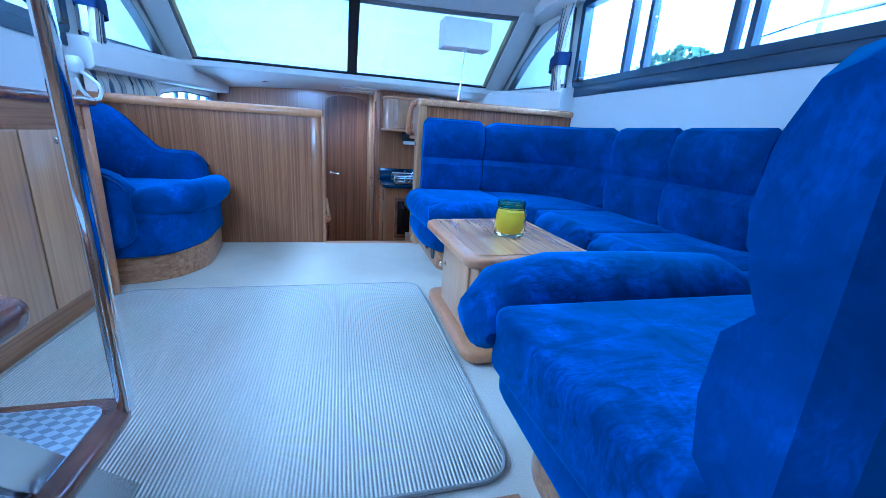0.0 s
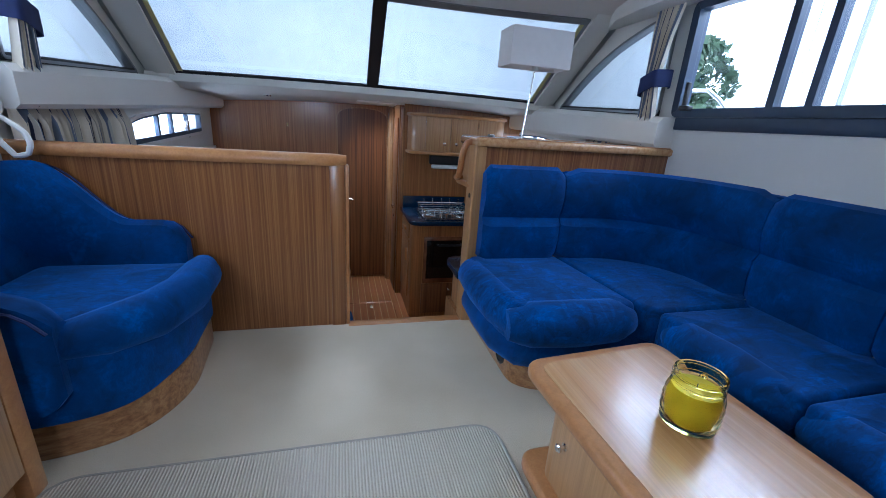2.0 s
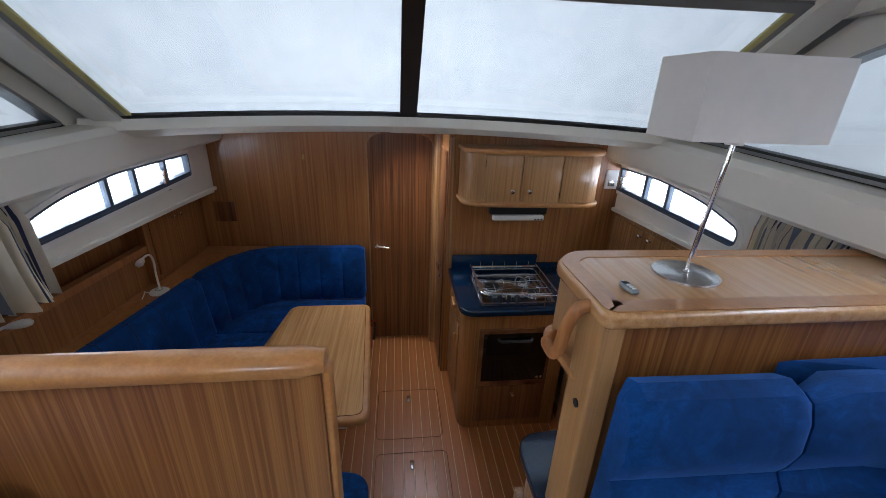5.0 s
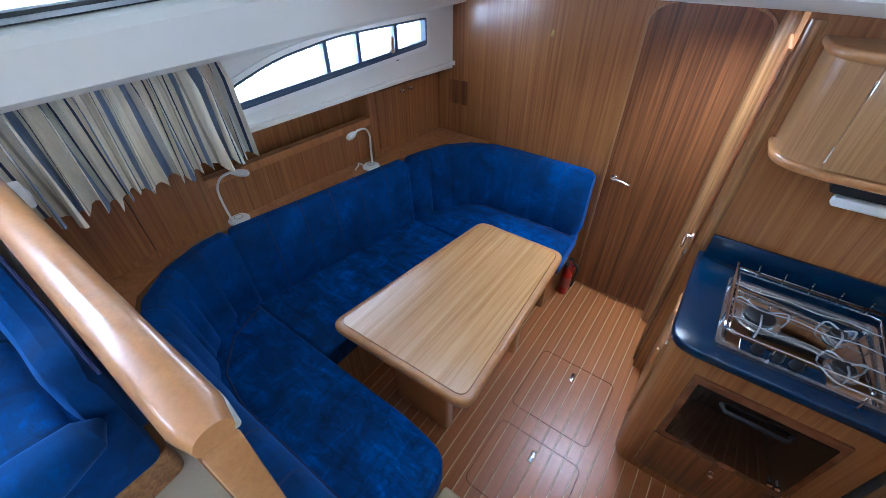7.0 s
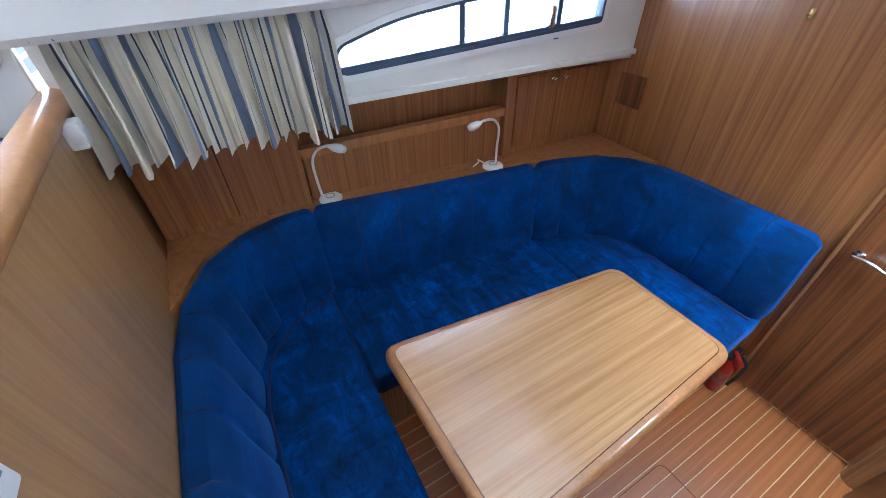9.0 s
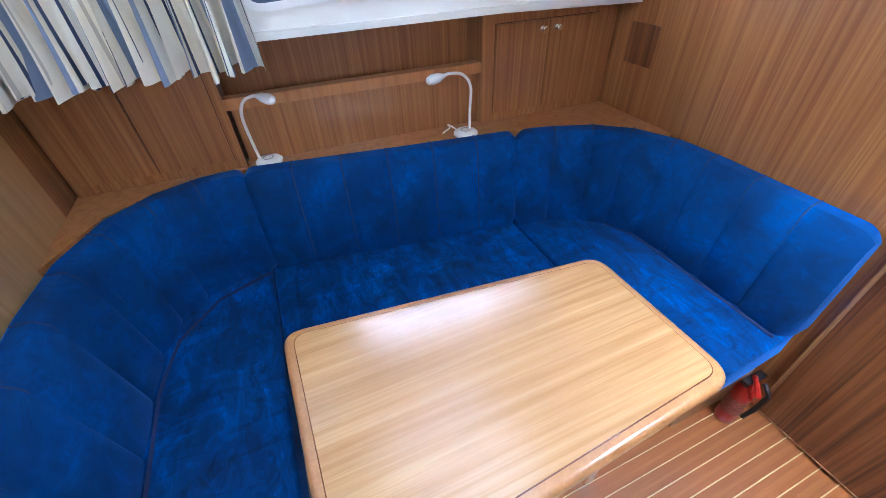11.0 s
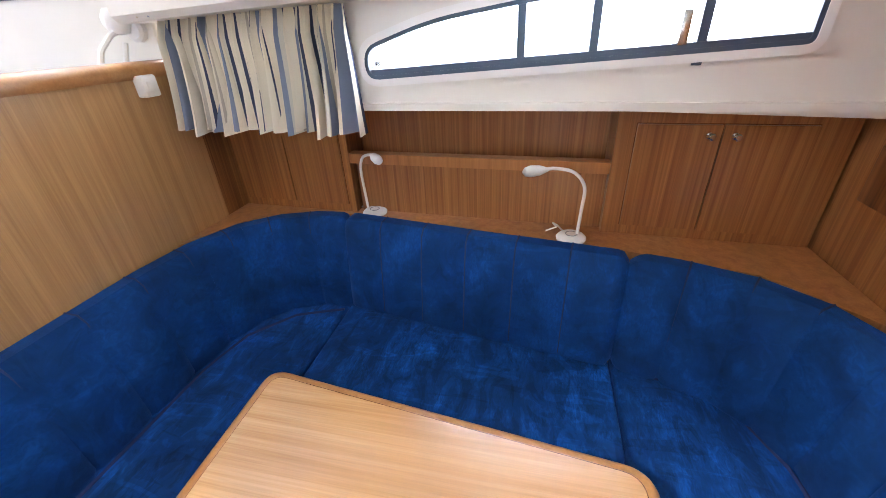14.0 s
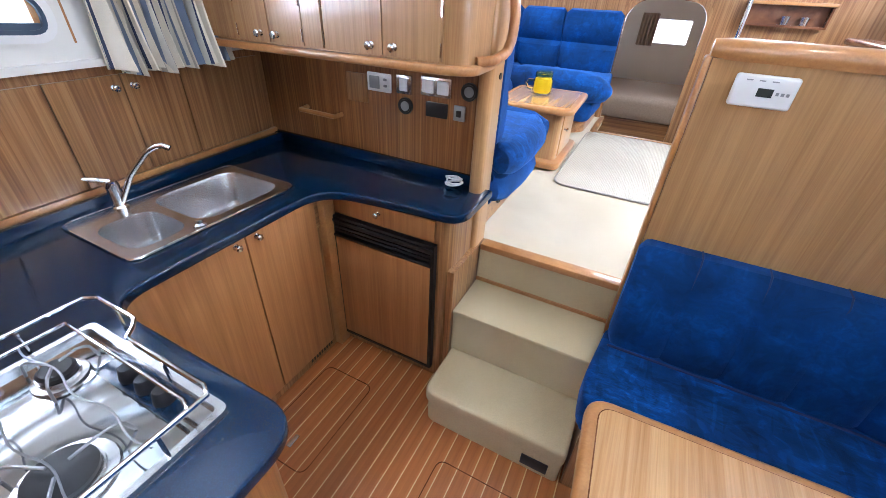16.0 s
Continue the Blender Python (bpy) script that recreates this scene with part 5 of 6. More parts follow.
seat_cushion(dn, [(-1.04, 0.62), (-1.68, 0.625), (-1.64, 0.42), (-1.4, 0.13), (-0.315, 0.12), (-0.28, 0.4), (-0.29, 0.58), (-0.5, 0.615)], [0.02, 0.03, 0.1, 0.12, 0.03, 0.02, 0.1, 0.1], -0.3, -0.17, 0.03)
part("base", prism(bmesh.new(), [(-0.322, 0.082), (-0.322, 0.56), (-1.08, 0.58), (-1.1, 1.88), (-0.47, 1.96), (-0.47, 2.355), (-1.6, 2.355), (-1.83, 0.082)], ZG - 0.01, -0.3), M_WOODV, dn, "veneered seat base")
part("end_panel", newbox(-0.324, -0.306, 0.082, 0.42, -0.5, -0.305, r=0.006), M_TRIM, dn, "light hardwood edge")
# stitched seams between the flutes
def seams(path, k, prof, parent, depth):
    P = resample(path, 200)
    co = sum(p[0] for p in PD) / len(PD)
    for q in range(1, k):
        i = round(200 * q / k)
        d = (P[i + 1] - P[i - 1]).normalized()
        nr = Vector((-d.y, d.x, 0))
        pts = [P[i] + nr * ((co + (o - co) * (1 - depth) if o > co else o) - 0.0005) + Vector((0, 0, z)) for o, z in prof]
        part("seam", tube(bmesh.new(), [tuple(v) for v in pts], 0.0035, 5), M_NAVY, parent)


seams(OUT, 8, PD[2:8], dn, 0.34)
seams(MID, 6, PD[2:8], dn, 0.16)
seams(AFTB, 9, PD[2:8], dn, 0.34)
# piping along the seams
for pts in ([(-0.33, 0.235, -0.165), (-1.14, 0.235, -0.165), (-1.34, 0.28, -0.165), (-1.5, 0.42, -0.165), (-1.575, 0.62, -0.165)], [(-0.45, 2.195, -0.165), (-1.08, 2.19, -0.165), (-1.26, 2.12, -0.165), (-1.36, 1.98, -0.165), (-1.4, 1.8, -0.165)]):
    part("piping", tube(bmesh.new(), [tuple(q) for q in resample(pts, 20)], 0.006, 6), M_NAVY, dn)

# dinette table
dt = thing("dinette_table", -0.63, 1.2, ZG, "varnished dinette table with rounded light edging", "table")
TO = [(-1.02, 0.665), (-0.285, 0.685), (-0.345, 1.755), (-0.885, 1.755)]
TI = [(-0.985, 0.7), (-0.322, 0.718), (-0.378, 1.722), (-0.858, 1.722)]
part("edging", prism(bmesh.new(), rounded(TO, 0.07, 7), -0.005, 0.042, 0.018, 4), M_TRIM, dt, "rounded light hardwood edging")
part("tabletop", prism(bmesh.new(), rounded(TI, 0.045, 7), 0.03, 0.045), M_TABLE, dt)
part("groove", prism(bmesh.new(), rounded([(-0.988, 0.697), (-0.319, 0.715), (-0.375, 1.725), (-0.861, 1.725)], 0.047, 7), 0.03, 0.0432), M_TREAD, dt, "dark inlay line")
part("leg", prism(bmesh.new(), rounded([(-0.74, 1.5), (-0.44, 1.5), (-0.44, 1.56), (-0.74, 1.56)], 0.02), ZG, -0.005), M_TRIM, dt)
part("leg", prism(bmesh.new(), rounded([(-0.85, 0.86), (-0.5, 0.86), (-0.5, 0.92), (-0.85, 0.92)], 0.02), ZG, -0.005), M_TRIM, dt)
part("leg_foot", lathe(bmesh.new(), [(0.05, -0.035), (0.05, -0.005), (0, -0.005)], -0.42, 0.76, 20), M_PLASTIC, dt)

# shelving along the port hull side
sh = thing("hull_shelf_unit", -1.72, 1.2, 0.2, "oak shelf unit with cupboards along the hull side", "shelf unit")
part("ledge", prism(bmesh.new(), [(-1.96, 0.08), (-1.36, 0.08), (-1.6, 0.2), (-1.72, 0.4), (-1.735, 0.66), (-1.54, 1.78), (-1.44, 2.13), (-1.2, 2.355), (-1.96, 2.355)], 0.2, 0.25), M_CHERRY, sh, "varnished ledge behind the backrests")


def slant_box(y0, y1, off0, off1, z0, z1):
    """A block that follows the hull line between two offsets from the lining."""
    bm = bmesh.new()
    q = [(hull_x("port", y) + o, y) for y, o in ((y0, off0), (y0, off1), (y1, off1), (y1, off0))]
    return prism(bm, q, z0, z1)


# redder veneer than the oak; its darker tone also paints in the unit's shading
part("back_panel", slant_box(0.69, 1.71, -0.27, -0.25, 0.25, 0.715), M_DOORX, sh)
part("lower_panel", slant_box(0.69, 1.71, -0.165, -0.15, 0.25, 0.485), M_DOORX, sh)
part("shelf_rail", slant_box(0.665, 1.72, -0.165, -0.115, 0.474, 0.515), M_CHERRY, sh, "hardwood shelf rail")
for y in (0.665, 1.71):
    part("upright", slant_box(y - 0.012, y + 0.012, -0.27, -0.11, 0.25, 0.712), M_DOORX, sh)
CUP = [("aft", 0.085, 0.655, (0.11, 0.375, 0.64)), ("fwd", 1.72, 2.35, (1.76, 2.004, 2.25))]
for nm, a, b, ys in CUP:
    cb = part("cupboard", slant_box(a, b, -0.27, -0.115, 0.25, 0.712), M_DOORX, sh)
    for k, (y0, y1) in enumerate(((ys[0], ys[1] - 0.003), (ys[1] + 0.003, ys[2]))):
        # dark sheet 3 mm wider than the door paints its shadow outline
        part("door_shadow_line", slant_box(y0 - 0.003, y1 + 0.003, -0.1165, -0.1135, 0.287, 0.653), M_TREAD, cb, "dark border drawn as the shadow line round the door")
        d = part("door", slant_box(y0, y1, -0.116, -0.103, 0.29, 0.65), M_DOORX, cb)
        ky = ys[1] - 0.035 if k == 0 else ys[1] + 0.035
        # knobs stand on the doors and belong to the cupboard
        knob(cb, (hull_x("port", ky) - 0.103, ky, 0.617), (1, 0, 0), 0.012)

# bulkhead fittings
part("switch_plate", newbox(-1.55, -1.4, 2.353, 2.361, 0.46, 0.62, r=0.003), M_DOORV, bpy.data.objects["wall_forward"], "dark wooden cover plate")

hk = thing("coat_hook", -0.852, 2.36, 0.95, "small brass hook on the forward bulkhead", "hook")
part("plate", newbox(-0.86, -0.844, 2.355, 2.361, 0.95, 0.985, r=0.002), M_BRASSY, hk)
part("hook", tube(bmesh.new(), [(-0.852, 2.357, 0.96), (-0.852, 2.338, 0.955), (-0.852, 2.33, 0.968)], 0.003, 6), M_BRASSY, hk)

DOOR = rounded([(-0.375, ZG + 0.02), (0.12, ZG + 0.02), (0.12, 1.11), (0.03, 1.155), (-0.13, 1.17), (-0.29, 1.155), (-0.375, 1.11)], [0, 0, 0.05, 0.1, 0.2, 0.1, 0.05], 4)
dr = thing("door_forward", -0.13, 2.35, ZG, "arched dark mahogany cabin door with chrome lever", "door", "", "structure")
part("leaf", mapped(panel(DOOR, [], 0.02), lambda x, z, w: (x, 2.35 + w, z)), M_DOORV, dr, "", False)
part("surround", mapped(ring_band(bmesh.new(), DOOR, -0.012, 0.03), lambda x, z, w: (x, 2.35 + w, z)), M_WOODV, dr, "", True)


def lever(parent, place, way, along):
    p, w, a = Vector(place), Vector(way), Vector(along)
    bm = turned(bmesh.new(), [(0.02, 0), (0.02, 0.005), (0.008, 0.008), (0.008, 0.03), (0, 0.031)], p, w, 16)
    tube(bm, [tuple(p + w * 0.03 + a * t + Vector((0, 0, z))) for t, z in ((-0.012, 0.002), (0.02, 0.004), (0.06, 0.0), (0.085, -0.008), (0.1, -0.006))], [0.007, 0.009, 0.008, 0.007, 0.006], 10)
    return part("lever_handle", bm, M_CHROME, parent, "chrome lever handle")


lever(dr, (-0.32, 2.338, 0.25), (0, -1, 0), (1, 0, 0))
d2 = thing("door_side", 0.185, 2.05, ZG, "narrow varnished side door with chrome lever", "door", "", "structure")
part("leaf", newbox(0.172, 0.184, 1.88, 2.17, ZG + 0.02, 1.1, r=0.003), M_DOORV, d2)
lever(d2, (0.172, 1.95, 0.26), (-1, 0, 0), (0, -1, 0))
part("lock", turned(bmesh.new(), [(0.014, 0), (0.014, 0.008), (0.009, 0.012), (0, 0.013)], (0.172, 1.95, 0.16), (-1, 0, 0)), M_CHROME, d2, "chrome lock")
bm = lathe(bmesh.new(), [(0.045, ZG), (0.045, 1.0), (0.043, 1.14), (0.03, 1.19), (0, 1.2)], 0.17, 2.29, 24)
struct("trim_bulkhead_column", bm, M_WOODV, "rounded varnished corner column", "column")
bm = lathe(bmesh.new(), [(0.03, 0.3), (0.03, 1.19), (0, 1.2)], 0.215, 1.87, 20)
struct("trim_galley_column", bm, M_WOODV, "rounded varnished edge of the galley bulkhead", "column")

# lamps on the ledge
def bend(pts, n):
    """A smooth curve through the points."""
    P = [Vector(q) for q in (pts[0], *pts, pts[-1])]
    out = []
    for a, b, c, d in zip(P, P[1:], P[2:], P[3:]):
        for k in range(n):
            t = k / n
            out.append(tuple(0.5 * (2 * b + (c - a) * t + (2 * a - 5 * b + 4 * c - d) * t * t + (3 * b - a - 3 * c + d) * t ** 3)))
    return out + [tuple(P[-1])]


def reading_lamp(x, y, dx, dy, oy):
    z = 0.25
    rl = thing("reading_lamp", x, y, z, "white gooseneck reading lamp with round base and thin cable", "lamp", "reading lamps")
    part("base", lathe(bmesh.new(), [(0, z), (0.052, z), (0.054, z + 0.008), (0.045, z + 0.017), (0.02, z + 0.021), (0, z + 0.021)], x, y, 28), M_PLASTIC, rl)
    part("button", tube(bmesh.new(), [(x + 0.02 * math.cos(a), y + 0.02 * math.sin(a), z + 0.0215) for a in [2 * math.pi * k / 20 for k in range(21)]], 0.0018, 5), M_GREY, rl, "grey ring button")
    pts = [(x - 0.005, y + oy * 0.8, z + 0.015), (x - 0.01, y + oy, z + 0.11), (x - 0.005, y + oy, z + 0.2), (x + dx * 0.25, y + oy * 0.7 + dy * 0.25, z + 0.255), (x + dx * 0.6, y + dy * 0.6, z + 0.272), (x + dx, y + dy, z + 0.268)]
    part("neck", tube(bmesh.new(), bend(pts, 6), 0.006, 8), M_PLASTIC, rl)
    e = Vector(pts[-1])
    w = Vector((dx, dy, -0.008)).normalized()
    part("head", tube(bmesh.new(), [tuple(e + w * t) for t in (-0.03, 0.0, 0.03, 0.05, 0.058)], [0.006, 0.017, 0.02, 0.015, 0.004], 12), M_PLASTIC, rl)
    part("cable", tube(bmesh.new(), [tuple(q) for q in resample([(x - 0.03, y - 0.02, z + 0.008), (x - 0.05, y - 0.05, z + 0.03), (x - 0.04, y - 0.07, z + 0.045), (x - 0.055, y - 0.05, z + 0.02), (x - 0.05, y - 0.09, z + 0.004)], 14)], 0.003, 6), M_PLASTIC, rl)


reading_lamp(-1.755, 0.762, 0.05, 0.05, -0.04)
reading_lamp(-1.612, 1.587, 0.03, -0.13, 0.025)

# thermostat and switch on the divider
th = thing("thermostat", -0.475, 0.08, 0.745, "white room thermostat with small dark display", "thermostat")
part("case", newbox(-0.55, -0.4, 0.079, 0.102, 0.738, 0.822, r=0.008, seg=3), M_PLASTIC, th)
part("display", newbox(-0.497, -0.46, 0.101, 0.1035, 0.768, 0.79), plain("lcd", (0.05, 0.06, 0.055), 0.2), th, "dark display")
for k in range(3):
    part("button", newbox(-0.535 + k * 0.012, -0.528 + k * 0.012, 0.101, 0.104, 0.775, 0.783), M_GREY, th)
for k in range(3):
    part("slot", newbox(-0.5 + k * 0.03, -0.485 + k * 0.03, 0.101, 0.1035, 0.807, 0.81), M_GREY, th)
sw = thing("wall_box", -1.475, 0.08, 0.79, "small white switch box at the top of the divider", "switch")
part("case", newbox(-1.505, -1.445, 0.079, 0.12, 0.79, 0.86, r=0.006), M_PLASTIC, sw)
part("rocker", newbox(-1.49, -1.46, 0.119, 0.124, 0.81, 0.84, r=0.002), M_PLASTIC, sw)

# fire extinguisher
fe = thing("fire_extinguisher", -0.415, 2.2, ZG, "small red fire extinguisher with black hose on the floor", "fire extinguisher")
part("cylinder", lathe(bmesh.new(), [(0, ZG), (0.032, ZG), (0.036, ZG + 0.01), (0.036, ZG + 0.2), (0.031, ZG + 0.235), (0.016, ZG + 0.255), (0.016, ZG + 0.275), (0, ZG + 0.275)], -0.415, 2.2, 24), M_RED, fe)
part("label", lathe(bmesh.new(), [(0.0364, ZG + 0.07), (0.0366, ZG + 0.16)], -0.415, 2.2, 24), plain("printed_label", (0.4, 0.12, 0.09), 0.5, 0, 0.5, 90), fe, "printed label")
bm = newbox(-0.43, -0.4, 2.14, 2.24, ZG + 0.275, ZG + 0.298, r=0.004)
part("valve", bm, M_BLACK, fe)
bm = bmesh.new()
tube(bm, [(-0.415, 2.19, ZG + 0.3), (-0.38, 2.13, ZG + 0.33), (-0.35, 2.08, ZG + 0.35)], 0.009, 8)
tube(bm, [(-0.415, 2.19, ZG + 0.285), (-0.385, 2.12, ZG + 0.295), (-0.36, 2.09, ZG + 0.3)], 0.007, 8)
part("lever", bm, M_RED, fe, "red squeeze lever")
part("hose", tube(bmesh.new(), [tuple(q) for q in resample([(-0.385, 2.21, ZG + 0.285), (-0.35, 2.2, ZG + 0.26), (-0.353, 2.19, ZG + 0.17), (-0.365, 2.18, ZG + 0.1)], 12)], 0.009, 8), M_BLACK, fe)

# ---- galley ----
gw = thing("galley_worktop", 0.9, 0.9, 0.235, "dark blue speckled U-shaped galley worktop with raised edge", "worktop")
WT = [(0.285, 0.042), (0.285, 0.345), (0.6, 0.37), (0.9, 0.41), (0.89, 1.225), (0.215, 1.225), (0.215, 1.85), (1.49, 1.85), (1.6, 0.042)]
SINKCUT = rounded([(1.025, 0.48), (1.38, 0.48), (1.38, 1.07), (1.025, 1.07)], 0.05)
o = rounded(WT, [0, 0.09, 0.1, 0.16, 0.11, 0.1, 0.0, 0, 0], 8)
bm = panel(o, [SINKCUT], 0.036)
es = [e for e in bm.edges if e.calc_face_angle(0) > 1.0 and abs(e.verts[0].co.z - e.verts[1].co.z) < 1e-5]
bmesh.ops.bevel(bm, geom=es, offset=0.008, segments=3, profile=0.5, affect="EDGES")
bmesh.ops.translate(bm, verts=bm.verts[:], vec=(0, 0, 0.252))
part("top", bm, M_TOP, gw)
for a in ((0.34, 1.56, 0.044, 0.064), (0.235, 1.48, 1.83, 1.85)):
    part("upstand", newbox(a[0], a[1], a[2], a[3], 0.268, 0.32 if a[2] < 1 else 0.31, r=0.005), M_TOP, gw)
part("upstand", prism(bmesh.new(), [(1.475, 0.06), (1.497, 0.06), (1.377, 1.84), (1.355, 1.84)], 0.268, 0.315, 0.004), M_TOP, gw)
part("upstand", newbox(0.235, 0.86, 1.808, 1.829, 0.268, 0.385, r=0.006), M_TOP, gw, "taller splash panel behind the cooker")

part("cable_hole", lathe(bmesh.new(), [(0.016, 0.2695), (0.016, 0.2708), (0, 0.2708)], 1.253, 1.358, 16), M_BLACK, gw, "round black cable hole")

# cupboards under the worktop
ck = thing("cooker_unit", 0.55, 1.55, ZG, "veneered galley unit with built-in oven and rounded end", "cabinet")
part("body", prism(bmesh.new(), rounded([(0.245, 1.26), (0.9, 1.26), (0.9, 1.85), (0.245, 1.85)], [0.09, 0, 0, 0], 8), ZG - 0.005, 0.234), M_DOORX, ck)
ov = part("oven", newbox(0.345, 0.81, 1.246, 1.262, -0.3, 0.13, r=0.006), M_TREAD, ck, "built-in oven with dark frame")
part("glass_door", newbox(0.37, 0.785, 1.238, 1.248, -0.255, 0.1, r=0.004), M_DARKGLASS, ov, "black glass oven door")
part("handle", tube(bmesh.new(), [(0.46, 1.24, 0.065), (0.475, 1.215, 0.062), (0.66, 1.215, 0.062), (0.675, 1.24, 0.065)], 0.009, 8), M_BLACK, ov)
for x in (0.735, 0.76):
    part("control", turned(bmesh.new(), [(0.01, 0), (0.009, 0.012), (0, 0.013)], (x, 1.24, -0.225), (0, -1, 0)), M_CHROME, ov)
knob(ck, (0.59, 1.252, -0.37), (0, -1, 0), 0.011)
part("drawer_front", newbox(0.34, 0.81, 1.252, 1.262, -0.6, -0.31, r=0.003), M_DOORV, ck)
sd = part("side_door", newbox(0.232, 0.247, 1.42, 1.8, -0.5, 0.05, r=0.003), M_WOODV, ck)
part("side_drawer", newbox(0.232, 0.247, 1.42, 1.8, 0.07, 0.2, r=0.003), M_WOODV, ck)
part("pull", newbox(0.215, 0.234, 1.53, 1.66, 0.12, 0.145, r=0.008), M_TRIM, ck, "light wooden drawer pull")
part("pull", newbox(0.215, 0.234, 1.45, 1.47, -0.15, -0.03, r=0.008), M_TRIM, ck, "light wooden door pull")

sn = thing("sink_unit", 1.2, 0.85, ZG, "veneered sink cupboard with two doors and chrome knobs", "cabinet")
part("body", newbox(0.945, 1.64, 0.36, 1.28, ZG - 0.005, 0.07), M_WOODV, sn)
part("rail", newbox(0.94, 0.96, 0.36, 1.28, 0.07, 0.234), M_WOODY, sn)
for y0, y1, ky in ((0.44, 0.777, 0.736), (0.783, 1.2, 0.824)):
    louvre_door(sn, 0.945, y0, y1, ZG + 0.06, 0.222, -1, (ky, 0.198), M_CHERRY)
part("corner_post", newbox(0.905, 0.95, 0.34, 0.41, ZG, 0.234, r=0.006), M_TRIM, sn)
for k in range(9):
    part("vent_slot", newbox(0.9435, 0.946, 0.44 + k * 0.018, 0.45 + k * 0.018, ZG + 0.02, ZG + 0.04), M_BLACK, sn)

fu = thing("fridge_unit", 0.68, 0.2, ZG, "veneered unit with drawer above a built-in fridge", "cabinet")
part("body", prism(bmesh.new(), rounded([(0.335, 0.05), (0.335, 0.335), (0.99, 0.335), (0.99, 0.05)], [0, 0.06, 0, 0], 6), ZG - 0.005, 0.234), M_WOODV, fu)
dw = part("drawer", newbox(0.4, 0.92, 0.335, 0.347, 0.132, 0.228, r=0.003), M_CHERRY, fu)
knob(dw, (0.667, 0.347, 0.186), (0, 1, 0))
fr = thing("fridge", 0.7, 0.37, ZG + 0.02, "built-in fridge with veneered door and black vent", "fridge")
part("frame", mapped(ring_band(bmesh.new(), [(0.39, -0.6), (0.92, -0.6), (0.92, 0.12), (0.39, 0.12)], 0.02, 0.03), lambda x, z, w: (x, 0.347 + w, z)), M_BLACK, fr)
part("door_panel", newbox(0.403, 0.907, 0.336, 0.359, -0.587, 0.008, r=0.004), M_CHERRY, fr, "veneered fridge door")
for k in range(5):
    part("vent_slat", newbox(0.398, 0.912, 0.341, 0.367 if k in (0, 4) else 0.355, 0.015 + k * 0.019, 0.028 + k * 0.019, r=0.003), M_BLACK, fr)

# sink
sk = thing("sink", 1.18, 0.82, 0.27, "stainless double-bowl sink with drainer rim", "sink")
rim = rounded([(1.0, 0.456), (1.402, 0.456), (1.398, 1.096), (1.0, 1.096)], 0.04)
b1 = rounded([(1.035, 0.49), (1.345, 0.49), (1.345, 0.845), (1.035, 0.845)], 0.08, 7)
b2 = rounded([(1.04, 0.88), (1.28, 0.88), (1.28, 1.065), (1.04, 1.065)], 0.07, 7)
bm = panel(rim, [b1, b2], 0.004)
bmesh.ops.translate(bm, verts=bm.verts[:], vec=(0, 0, 0.2745))
part("rim", bm, M_STEEL, sk)
part("rim_edge", tube(bmesh.new(), [(x, y, 0.274) for x, y in rim + rim[:1]], 0.004, 6), M_CHROME, sk)
for b, dep in ((b1, 0.15), (b2, 0.11)):
    bm = bmesh.new()
    cx, cy = sum(p[0] for p in b) / len(b), sum(p[1] for p in b) / len(b)
    rings = []
    for f, z in ((1.0, 0.2755), (0.97, 0.26), (0.93, 0.275 - dep * 0.8), (0.86, 0.275 - dep * 0.96), (0.75, 0.275 - dep), (0.14, 0.272 - dep)):
        rings.append([bm.verts.new((cx + (x - cx) * f, cy + (y - cy) * f, z)) for x, y in b])
    for p, q in zip(rings, rings[1:]):
        for k in range(len(b)):
            bm.faces.new((p[k], p[(k + 1) % len(b)], q[(k + 1) % len(b)], q[k]))
    bm.faces.new(rings[-1])
    bw = part("bowl", bm, M_STEEL, sk)
    part("drain", lathe(bmesh.new(), [(0.032, 0.272 - dep), (0.032, 0.276 - dep), (0.022, 0.278 - dep), (0.018, 0.274 - dep), (0, 0.274 - dep)], cx, cy, 20), M_CHROME, bw, "chrome drain")
part("overflow_knob", lathe(bmesh.new(), [(0.022, 0.276), (0.022, 0.285), (0.012, 0.29), (0.012, 0.3), (0, 0.302)], 1.02, 0.865, 16), M_CHROME, sk)

tp = thing("mixer_tap", 1.36, 0.925, 0.276, "chrome mixer tap with swan-neck spout and lever", "tap")
part("body", lathe(bmesh.new(), [(0.026, 0.276), (0.026, 0.284), (0.02, 0.29), (0.02, 0.35), (0.023, 0.36), (0.02, 0.38), (0, 0.385)], 1.36, 0.925, 20), M_CHROME, tp)
part("spout", tube(bmesh.new(), [tuple(q) for q in resample([(1.35, 0.92, 0.3), (1.305, 0.88, 0.4), (1.25, 0.83, 0.48), (1.215, 0.8, 0.5), (1.195, 0.785, 0.487)], 14)], 0.01, 10), M_CHROME, tp)
part("lever", tube(bmesh.new(), [(1.36, 0.925, 0.378), (1.375, 0.955, 0.392), (1.39, 0.985, 0.4)], [0.01, 0.009, 0.006], 8), M_CHROME, tp)

# hob
hb = thing("gas_hob", 0.57, 1.49, 0.27, "stainless three-burner gas hob with wire pan rails", "hob")
tray = rounded([(0.345, 1.285), (0.81, 1.285), (0.81, 1.7), (0.345, 1.7)], 0.02)
part("tray", prism(bmesh.new(), tray, 0.268, 0.28, 0.005, 2), M_HOBSTEEL, hb)
bm = panel(tray, [rounded([(0.36, 1.3), (0.795, 1.3), (0.795, 1.685), (0.36, 1.685)], 0.015)], 0.012)
bmesh.ops.translate(bm, verts=bm.verts[:], vec=(0, 0, 0.284))
part("tray_edge", bm, M_STEEL, hb)
